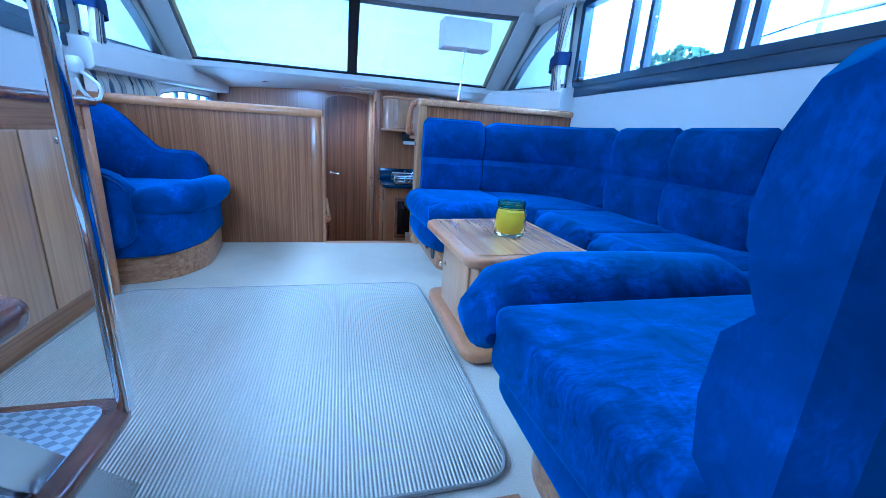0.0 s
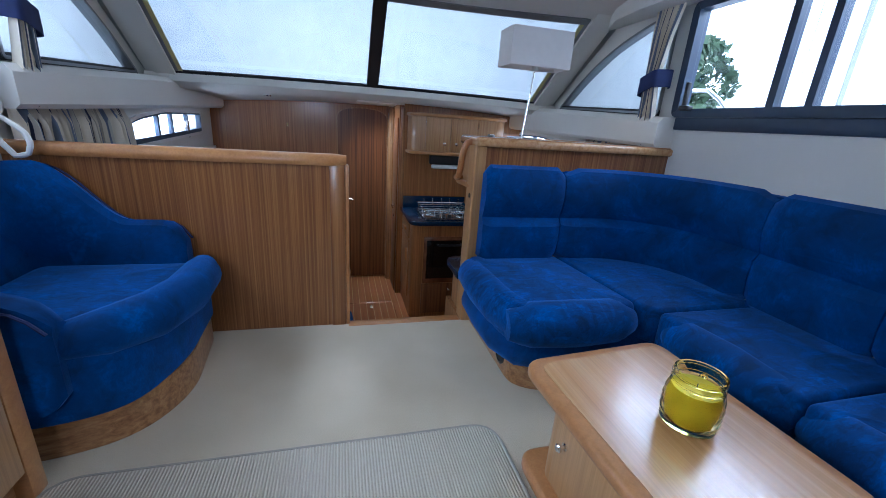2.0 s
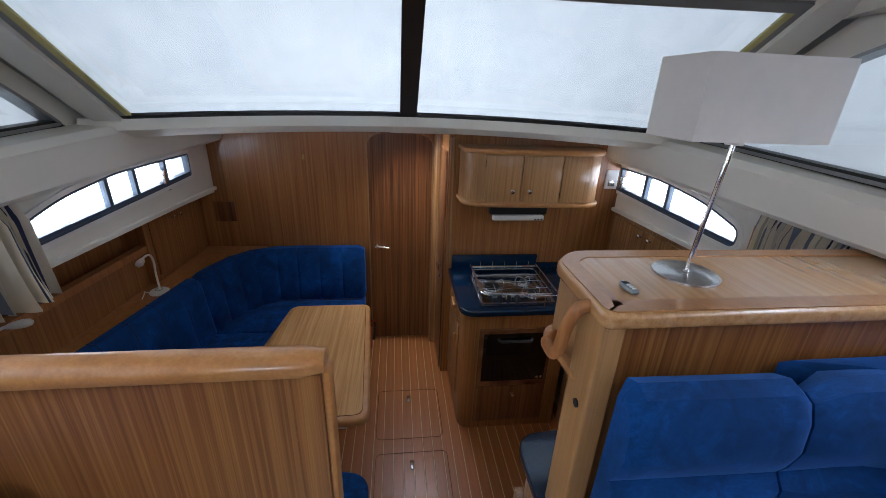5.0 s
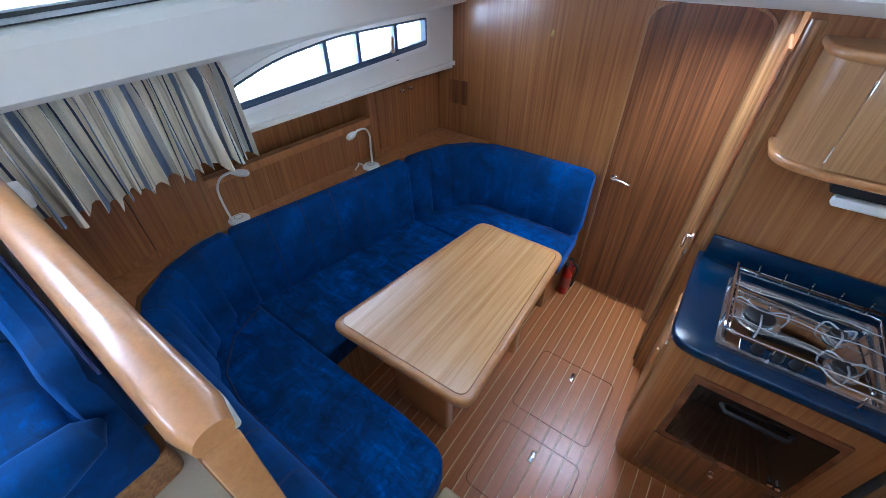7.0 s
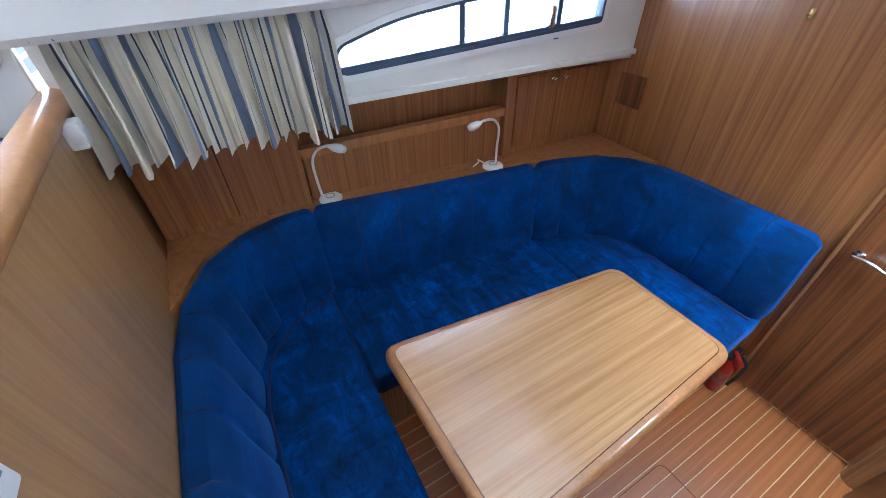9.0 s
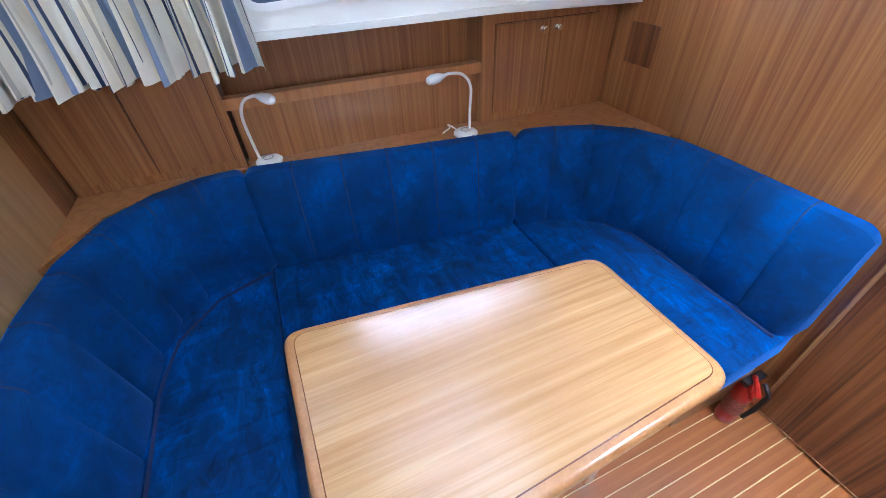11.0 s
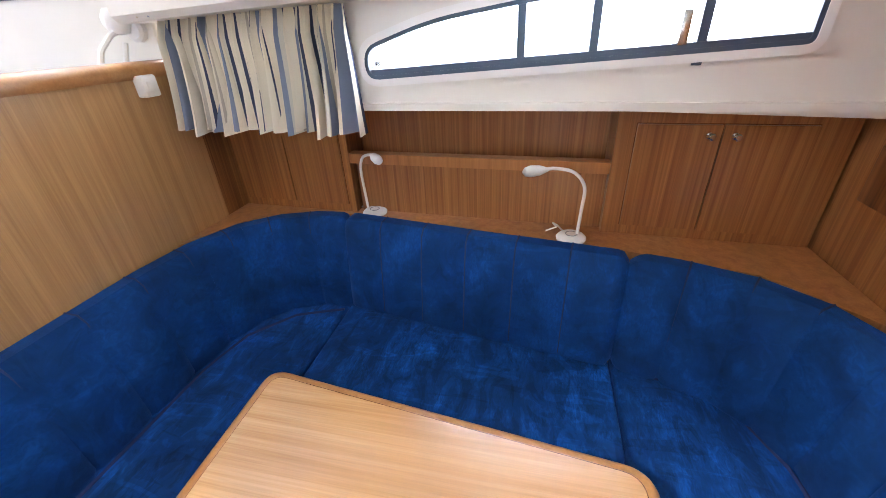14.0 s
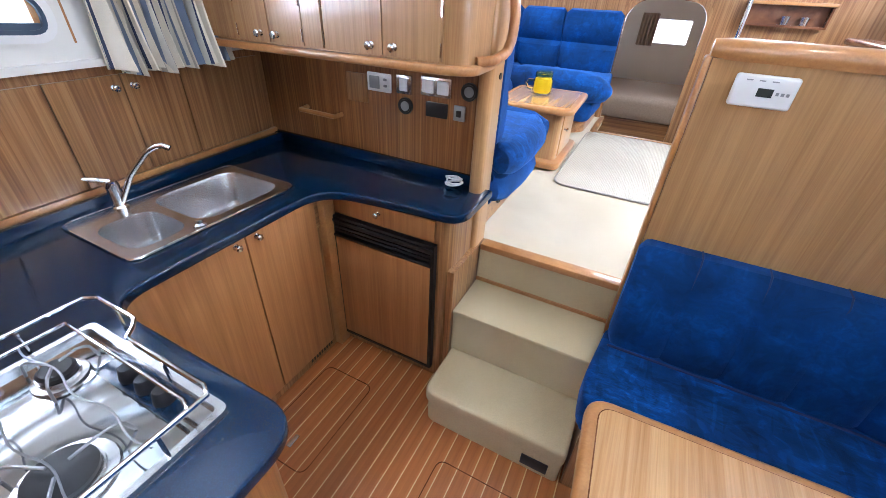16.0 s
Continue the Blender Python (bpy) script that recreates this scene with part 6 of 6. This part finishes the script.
part("control_panel", newbox(0.42, 0.66, 1.305, 1.36, 0.279, 0.2835), M_TOP, hb, "dark control panel")
for k, x in enumerate((0.47, 0.525, 0.58)):
    part("control_knob", lathe(bmesh.new(), [(0.02, 0.283), (0.02, 0.29), (0.016, 0.31), (0.013, 0.314), (0, 0.314)], x, 1.333, 20), M_BLACK, hb)
for cx, cy, r in ((0.46, 1.5, 0.055), (0.7, 1.4, 0.036), (0.69, 1.56, 0.03)):
    bn = part("burner", lathe(bmesh.new(), [(r * 1.35, 0.28), (r * 1.3, 0.286), (r, 0.288), (r, 0.296), (0, 0.296)], cx, cy, 24), M_STEEL, hb, "steel burner ring")
    part("cap", lathe(bmesh.new(), [(r * 0.9, 0.296), (r * 0.92, 0.305), (r * 0.75, 0.31), (0, 0.31)], cx, cy, 24), M_BLACK, bn, "black burner cap")
    for q in range(3):
        a = 2 * math.pi * q / 3 + 0.5
        dx, dy = math.cos(a), math.sin(a)
        pts = [(cx + dx * r * 1.9, cy + dy * r * 1.9, 0.283), (cx + dx * r * 1.7, cy + dy * r * 1.7, 0.318), (cx + dx * r * 1.2, cy + dy * r * 1.2, 0.325), (cx + dx * r * 0.3, cy + dy * r * 0.3, 0.32)]
        part("pan_support", tube(bmesh.new(), [tuple(p) for p in resample(pts, 8)], 0.003, 6), M_GREY, bn)
for k, y in enumerate((1.41, 1.51, 1.61)):
    pts = [(0.36 + 0.44 * q / 28, y + 0.007 * math.sin(q * 0.55 + k), 0.324) for q in range(29)]
    part("pan_support", tube(bmesh.new(), pts, 0.0019, 6), M_GREY, hb, "thin wavy steel wire")
rail = [(0.35, 1.72, 0.35), (0.35, 1.3, 0.35), (0.62, 1.3, 0.35), (0.64, 1.26, 0.35), (0.8, 1.26, 0.35), (0.82, 1.28, 0.35), (0.82, 1.72, 0.35)]
part("pan_rail", tube(bmesh.new(), [tuple(p) for p in resample(rail, 40)], 0.005, 8), M_CHROME, hb, "bent chrome pan rail")
rail = [(0.37, 1.7, 0.325), (0.37, 1.33, 0.325), (0.8, 1.33, 0.325), (0.8, 1.7, 0.325), (0.37, 1.7, 0.325)]
part("pan_rail", tube(bmesh.new(), [tuple(p) for p in resample(rail, 40)], 0.004, 8), M_CHROME, hb)
for x, y in ((0.35, 1.4), (0.35, 1.62), (0.82, 1.4), (0.82, 1.62), (0.5, 1.3), (0.73, 1.26)):
    part("rail_post", tube(bmesh.new(), [(x, y, 0.278), (x, y, 0.35)], 0.004, 6), M_CHROME, hb)
for k in range(5):
    x = 0.42 + k * 0.085
    part("rack_peg", tube(bmesh.new(), [(x, 1.7, 0.325), (x, 1.705, 0.36), (x - 0.005, 1.69, 0.385)], 0.0035, 6), M_CHROME, hb)
part("rear_rack", tube(bmesh.new(), [(0.36, 1.7, 0.345), (0.81, 1.7, 0.345)], 0.007, 8), M_CHROME, hb)

# overhead cupboards on the forward bulkhead
oc = thing("overhead_cupboard", 0.72, 1.75, 0.8, "light oak overhead cupboard with rounded ends and chrome knobs", "cabinet")
OCO = rounded([(0.26, 1.85), (0.27, 1.68), (0.38, 1.625), (1.06, 1.615), (1.15, 1.66), (1.18, 1.85)], [0, 0.06, 0.06, 0.05, 0.05, 0], 5)
part("body", prism(bmesh.new(), OCO, 0.82, 1.13), M_LIGHTV, oc)
for z0, z1 in ((0.795, 0.825), (1.125, 1.155)):
    part("moulding", prism(bmesh.new(), rounded([(0.245, 1.85), (0.255, 1.665), (0.37, 1.605), (1.07, 1.595), (1.165, 1.65), (1.2, 1.85)], [0, 0.06, 0.06, 0.05, 0.05, 0], 5), z0, z1, 0.012, 3), M_TRIM, oc, "rounded light moulding")
for x0, x1, kx in ((0.385, 0.612, 0.56), (0.618, 0.866, 0.67), (0.876, 1.06, None)):
    d = part("door", newbox(x0, x1, 1.608, 1.622, 0.832, 1.118, r=0.003), M_LIGHTV, oc)
    if kx:
        knob(d, (kx, 1.608, 0.9), (0, -1, 0))
for x in (0.383, 0.869):
    for z in (0.88, 1.07):
        part("hinge", tube(bmesh.new(), [(x, 1.604, z - 0.025), (x, 1.604, z + 0.025)], 0.004, 6), M_CHROME, oc)
sl = thing("strip_light", 0.67, 1.8, 0.66, "white strip light under the overhead cupboard", "light")
part("housing", newbox(0.47, 0.87, 1.765, 1.83, 0.7, 0.797, r=0.01), M_BLACK, sl, "dark housing")
part("diffuser", newbox(0.49, 0.85, 1.75, 1.79, 0.662, 0.698, r=0.01, seg=3), M_PLASTIC, sl)
for k in range(3):
    part("switch", newbox(0.78 + k * 0.022, 0.793 + k * 0.022, 1.747, 1.752, 0.667, 0.677), M_BLACK, sl)
so = thing("socket_outlet", 1.34, 1.84, 0.86, "white double socket on the bulkhead", "socket")
part("plate", newbox(1.29, 1.38, 1.838, 1.85, 0.87, 1.0, r=0.004), M_PLASTIC, so)
part("insert", newbox(1.31, 1.36, 1.834, 1.84, 0.89, 0.93, r=0.003), M_STEEL, so)

# cupboard doors above the worktop along the hull
hp = thing("hull_cupboard", 1.5, 1.0, 0.31, "low oak cupboard fronts along the hull side", "cabinet")


def stbd_box(y0, y1, o0, o1, z0, z1):
    q = [(hull_x("starboard", y) + o, y) for y, o in ((y0, o0), (y0, o1), (y1, o1), (y1, o0))]
    return prism(bmesh.new(), q, z0, z1)


part("body", stbd_box(0.06, 1.84, 0.0, 0.1, 0.25, 0.712), M_WOODV, hp)
part("lower_trim", stbd_box(0.06, 1.84, -0.022, 0.002, 0.315, 0.335), M_TRIM, hp)
for y0, y1, ky in ((0.1, 0.5, None), (0.505, 0.72, 0.69), (0.725, 0.95, 0.755), (0.955, 1.2, None), (1.205, 1.45, 1.41), (1.455, 1.8, 1.5)):
    d = part("door", stbd_box(y0, y1, -0.014, 0.001, 0.338, 0.68), M_WOODV, hp)
    if ky:
        knob(d, (hull_x("starboard", ky) - 0.014, ky, 0.64), (-1, 0, 0), 0.012)
pl = single("cover_plate", newbox(1.475, 1.5, 0.8, 0.89, 0.78, 0.95, r=0.003), M_TRIM, (1.49, 0.845, 0.78), "plain light wooden plate on the hull lining", "plate")

# overhead cupboard over the aft worktop, under the partition top
ac = thing("partition_cupboard", 0.9, 0.2, 0.68, "light oak overhead cupboard with six panel doors", "cabinet")
AO = rounded([(0.33, 0.042), (0.33, 0.29), (0.38, 0.315), (1.46, 0.37), (1.5, 0.042)], [0, 0.04, 0.03, 0, 0], 5)
part("body", prism(bmesh.new(), AO, 0.775, 0.975), M_LIGHTV, ac)
part("moulding", prism(bmesh.new(), rounded([(0.315, 0.042), (0.3, 0.29), (0.37, 0.335), (1.46, 0.39), (1.5, 0.042)], [0, 0.06, 0.04, 0, 0], 6), 0.75, 0.78, 0.011, 3), M_TRIM, ac, "rounded light moulding")
for x0, x1, kx in ((0.41, 0.617, 0.575), (0.622, 0.85, 0.662), (0.86, 0.94, None), (0.945, 1.095, 1.06), (1.1, 1.25, 1.138), (1.255, 1.42, None)):
    f = lambda x: 0.315 + (x - 0.38) * 0.055 / 1.08
    q = [(x0, f(x0)), (x1, f(x1)), (x1, f(x1) + 0.014), (x0, f(x0) + 0.014)]
    d = part("door", prism(bmesh.new(), q, 0.788, 0.965), M_LIGHTV, ac)
    if kx:
        knob(d, (kx, f(kx) + 0.014, 0.815), (0, 1, 0))
    if kx:
        hx = x0 if kx > (x0 + x1) / 2 else x1
        for z in (0.82, 0.93):
            part("hinge", tube(bmesh.new(), [(hx, f(hx) + 0.016, z - 0.02), (hx, f(hx) + 0.016, z + 0.02)], 0.003, 6), M_CHROME, ac)

# fittings on the bulkhead over the aft worktop
def fitting(name, x, z, w, h, mat, label, cat, extra=None):
    t = thing(name, x, 0.045, z - h / 2, label, cat)
    part("plate", newbox(x - w / 2, x + w / 2, 0.04, 0.052, z - h / 2, z + h / 2, r=0.004), mat, t)
    if extra:
        for dx, dz, ew, eh, em in extra:
            part("insert", newbox(x + dx - ew / 2, x + dx + ew / 2, 0.051, 0.058, z + dz - eh / 2, z + dz + eh / 2, r=0.002), em, t)
    return t


fitting("control_panel", 0.847, 0.635, 0.12, 0.075, M_PLASTIC, "white heating control with grey display", "control panel", [(0.02, 0, 0.05, 0.05, M_GREY), (-0.035, 0.015, 0.015, 0.01, M_GREY), (-0.035, -0.01, 0.015, 0.01, M_GREY)])
fitting("light_switch", 0.722, 0.642, 0.075, 0.075, M_STEEL, "steel framed light switch", "switch", [(0, 0, 0.035, 0.05, M_PLASTIC)])
fitting("socket_outlet", 0.572, 0.651, 0.14, 0.075, M_STEEL, "steel framed double white socket", "socket", [(-0.034, 0, 0.05, 0.05, M_PLASTIC), (0.034, 0, 0.05, 0.05, M_PLASTIC)])
fitting("meter", 0.566, 0.562, 0.1, 0.06, M_BLACK, "black rectangular meter panel", "meter")
fitting("socket_outlet", 0.462, 0.564, 0.05, 0.06, M_GREY, "small grey twelve-volt socket", "socket", [(0, 0, 0.02, 0.025, M_BLACK)])
fitting("wooden_plate", 0.967, 0.6, 0.11, 0.12, M_WOODV, "veneered cover plate on the bulkhead", "plate")
for x, z, lb in ((0.716, 0.557, "round black dial"), (0.425, 0.651, "round black twelve-volt socket")):
    t = thing("dial", x, 0.045, z, lb + " on the bulkhead", "dial")
    part("bezel", turned(bmesh.new(), [(0.034, -0.004), (0.034, 0.008), (0.028, 0.01), (0.026, 0.006), (0, 0.006)], (x, 0.045, z), (0, 1, 0), 24), M_BLACK, t)
    part("face", turned(bmesh.new(), [(0.02, 0.006), (0.02, 0.009), (0, 0.009)], (x, 0.045, z), (0, 1, 0), 20), M_GREY, t)
tr = thing("towel_rail", 1.2, 0.05, 0.46, "wooden towel rail on the bulkhead", "rail")
part("bar", tube(bmesh.new(), [(1.07, 0.045, 0.465), (1.07, 0.1, 0.465), (1.27, 0.105, 0.47), (1.28, 0.045, 0.47)], 0.011, 8), M_TRIM, tr)

# coiled white cable on the worktop
bm = bmesh.new()
cs = [(0.44 + 0.035 * math.cos(a) * (1 + 0.12 * math.sin(2.3 * a)), 0.105 + 0.028 * math.sin(a), 0.276 + 0.02 * (0.5 + 0.5 * math.sin(0.7 * a)) + 0.0012 * a) for a in [0.35 * k for k in range(64)]]
tube(bm, cs, 0.004, 6)
single("coiled_cable", bm, M_PLASTIC, (0.44, 0.105, 0.27), "white cable coiled on the worktop", "cable")


# ---- outside: harbour ----
struct("water", newbox(-900, 900, -900, 900, -2.4, -1.4), M_WATER, "grey harbour water", "water", False)


def tree(x, y, z, h, seed):
    rng = random.Random(seed)
    tr = thing("tree", x, y, z, "leafy green tree on the far bank", "tree", "bank trees")
    bm = tube(bmesh.new(), [(x, y, z), (x + 0.1, y, z + h * 0.3), (x, y + 0.1, z + h * 0.6), (x, y, z + h * 0.85)], [h * 0.035, h * 0.028, h * 0.018, h * 0.006], 7)
    for k in range(7):
        a = rng.uniform(0, 6.28)
        z0 = z + h * rng.uniform(0.25, 0.65)
        r = h * rng.uniform(0.18, 0.3)
        tube(bm, [(x, y, z0), (x + r * 0.5 * math.cos(a), y + r * 0.5 * math.sin(a), z0 + r * 0.4), (x + r * math.cos(a), y + r * math.sin(a), z0 + r * 0.7)], [h * 0.014, h * 0.009, h * 0.003], 5)
    part("trunk", bm, M_BARK, tr)
    vs, fs = [], []
    for k in range(900):
        a, u = rng.uniform(0, 6.28), rng.uniform(-1, 1)
        rad = (1 - u * u) ** 0.5 * rng.uniform(0.55, 1.0) ** 0.5 * (1 + 0.3 * math.sin(3 * a + seed) * math.cos(4 * u))
        c = Vector((x + h * 0.36 * rad * math.cos(a), y + h * 0.36 * rad * math.sin(a), z + h * (0.62 + 0.38 * u)))
        d1, d2 = Vector((rng.uniform(-1, 1), rng.uniform(-1, 1), rng.uniform(-1, 1))), Vector((rng.uniform(-1, 1), rng.uniform(-1, 1), rng.uniform(-1, 1)))
        s = h * 0.045
        b = len(vs)
        vs += [c - d1 * s, c + d2 * s, c + d1 * s, c - d2 * s]
        fs.append((b, b + 1, b + 2, b + 3))
    me = bpy.data.meshes.new("crown")
    me.from_pydata([tuple(v - Vector((x, y, z))) for v in vs], [], fs)
    me.materials.append(M_LEAF)
    cr = new("crown", me)
    cr.parent = tr


struct("ground_bank_starboard", newbox(48, 70, 49, 74, -1.5, -0.9, r=0.3), M_GRASS, "grassy spit with trees", "ground", False)
struct("ground_bank_port", newbox(-46, -27, 54, 78, -1.5, -0.9, r=0.3), M_GRASS, "grassy spit with trees", "ground", False)
for k, (x, y, h) in enumerate(((55, 57, 18), (62, 66, 14), (-33, 61, 17), (-38, 70, 15))):
    tree(x, y, -0.9, h, k + 3)


def moored_boat(x, y, turn, L, seed):
    bt = thing("moored_boat", x, y, -1.4, "white moored motor boat with rails", "boat", "moored boats")
    c, s = math.cos(radians(turn)), math.sin(radians(turn))
    put = lambda a, b, z: (x + a * c - b * s, y + a * s + b * c, z)
    bm = bmesh.new()
    rings = []
    for i in range(13):
        t = i / 12
        hw = 1.6 * (1 - t ** 3.2) ** 0.75 if t < 1 else 0.02
        hw = max(hw, 0.03)
        a = -L / 2 + L * t
        rings.append([bm.verts.new(put(a, q, z)) for q, z in ((-hw * 0.5, -1.7), (-hw, -0.9), (-hw, -0.15 + 0.3 * t), (hw, -0.15 + 0.3 * t), (hw, -0.9), (hw * 0.5, -1.7))])
    for p, q in zip(rings, rings[1:]):
        for k in range(6):
            bm.faces.new((p[k], p[(k + 1) % 6], q[(k + 1) % 6], q[k]))
    bm.faces.new(rings[0])
    bm.faces.new(rings[-1])
    part("hull", bm, M_GEL, bt)
    bm = bmesh.new()
    o = [put(a, b, 0)[:2] for a, b in ((-L * 0.4, -1.15), (L * 0.12, -1.1), (L * 0.25, -0.6), (L * 0.25, 0.6), (L * 0.12, 1.1), (-L * 0.4, 1.15))]
    prism(bm, rounded(o, 0.3, 4), -0.1, 0.85, 0.15, 3)
    part("cabin", bm, M_GEL, bt)
    for a in (-L * 0.3, -L * 0.15, 0.0):
        for b in (-1.17, 1.17):
            o = [put(a + d, b, 0) for d in (0, 0.8)]
            bm = bmesh.new()
            v = [bm.verts.new((o[q][0], o[q][1], z)) for q, z in ((0, 0.25), (1, 0.25), (1, 0.6), (0, 0.6))]
            bm.faces.new(v)
            part("window", thicken(bm, 0.03), M_DARKGLASS, bt)
    for b in (-1.62, 1.62):
        for z in (0.25, 0.5):
            part("rail", tube(bmesh.new(), [put(-L * 0.45, b, z), put(0, b * 0.99, z + 0.1), put(L * 0.25, b * 0.85, z + 0.2), put(L * 0.44, b * 0.3, z + 0.3)], 0.014, 6), M_CHROME, bt)
        for t in (-0.4, -0.25, -0.1, 0.05, 0.2):
            part("stanchion", tube(bmesh.new(), [put(L * t, b * 0.99, -0.15), put(L * t, b * 0.98, 0.55)], 0.012, 6), M_CHROME, bt)


moored_boat(5.4, 1.6, 8, 8.5, 1)
moored_boat(7.5, -7.5, 4, 9.0, 2)
moored_boat(-6.2, -2.0, 172, 8.5, 3)
# mast beyond the neighbour
mt = thing("sailing_mast", 12.0, 6.0, -1.4, "thin sailing boat mast", "mast")
part("spar", tube(bmesh.new(), [(12, 6, -1.4), (12, 6, 11)], 0.06, 8), M_GREY, mt)
part("boom", tube(bmesh.new(), [(12, 6, 1.1), (12, 2.5, 1.15)], 0.05, 8), M_GREY, mt)

# guard rail and chain on our own side deck
for x, sd in ((2.05, "starboard"), (mirror_x(2.05), "port")):
    gr = thing("guard_rail", x, -0.5, 0.5, "stainless guard rail with a sagging chain on the side deck", "rail")
    part("hoop", tube(bmesh.new(), [tuple(q) for q in resample([(x, -0.75, 0.5), (x, -0.72, 1.3), (x, -0.85, 1.42), (x, -1.1, 1.45), (x, -2.6, 1.45)], 24)], 0.014, 8), M_CHROME, gr)
    part("hoop", tube(bmesh.new(), [tuple(q) for q in resample([(x, 0.2, 0.5), (x, 0.18, 1.25), (x, 0.35, 1.4), (x, 0.7, 1.42), (x, 2.4, 1.42)], 24)], 0.014, 8), M_CHROME, gr)
    for k in range(26):
        t = k / 25
        y = -0.73 + 0.92 * t
        z = 1.3 - 0.05 * t - 0.5 * t * (1 - t)
        b = bmesh.new()
        n = 10
        loop = [(x + (0.009 * math.cos(6.2832 * q / n) if k % 2 else 0), y + 0.024 * math.sin(6.2832 * q / n), z + (0.009 * math.cos(6.2832 * q / n) if not k % 2 else 0)) for q in range(n + 1)]
        part("chain_link", tube(b, loop, 0.0035, 5, False), M_STEEL, gr)
    struct("side_deck_" + sd, newbox(min(x - 0.15, x + 0.15) - 0.15, max(x - 0.15, x + 0.15) + 0.05, YA - 1.5, 2.6, 0.4, 0.5), M_GEL, "white side deck", "deck", False)

# ---- galley sole planks, last ----
PW, GAP = 0.063, 0.0042


def plank_mesh(y0, y1):
    bm = newbox(-PW / 2 + GAP / 2, PW / 2 - GAP / 2, y0, y1, -0.012, 0.0, r=0.0012, seg=1)
    me = bpy.data.meshes.new("plank")
    bm.to_mesh(me)
    bm.free()
    me.materials.append(M_TEAK)
    return me


fl = bpy.data.objects["floor_galley"]
long_plank = plank_mesh(0.3, 2.36)
x = -1.1
while x < 0.99:
    ob = new("plank", long_plank)
    ob.location = (x, 0, ZG)
    ob.parent = fl
    x += PW
# lifting hatches in the sole
for i, (x0, x1, y0, y1) in enumerate(((-0.295, 0.15, 0.71, 1.09), (-0.3, 0.14, 1.2, 1.645), (0.6, 0.87, 0.555, 1.03))):
    o = rounded([(x0, y0), (x1, y0), (x1, y1), (x0, y1)], 0.04)
    bm = bmesh.new()
    tube(bm, [(a, b, ZG + 0.0006) for a, b in o + o[:1]], 0.0022, 5)
    hh = part("hatch_seam", bm, M_TREAD, fl, "dark seam of a lifting hatch")
    xm, ym = (x0 + x1) / 2, y1 - 0.09
    part("hatch_latch", newbox(xm - 0.011, xm + 0.011, ym - 0.03, ym + 0.03, ZG - 0.001, ZG + 0.003, r=0.0015), M_STEEL, fl, "small steel hatch latch")
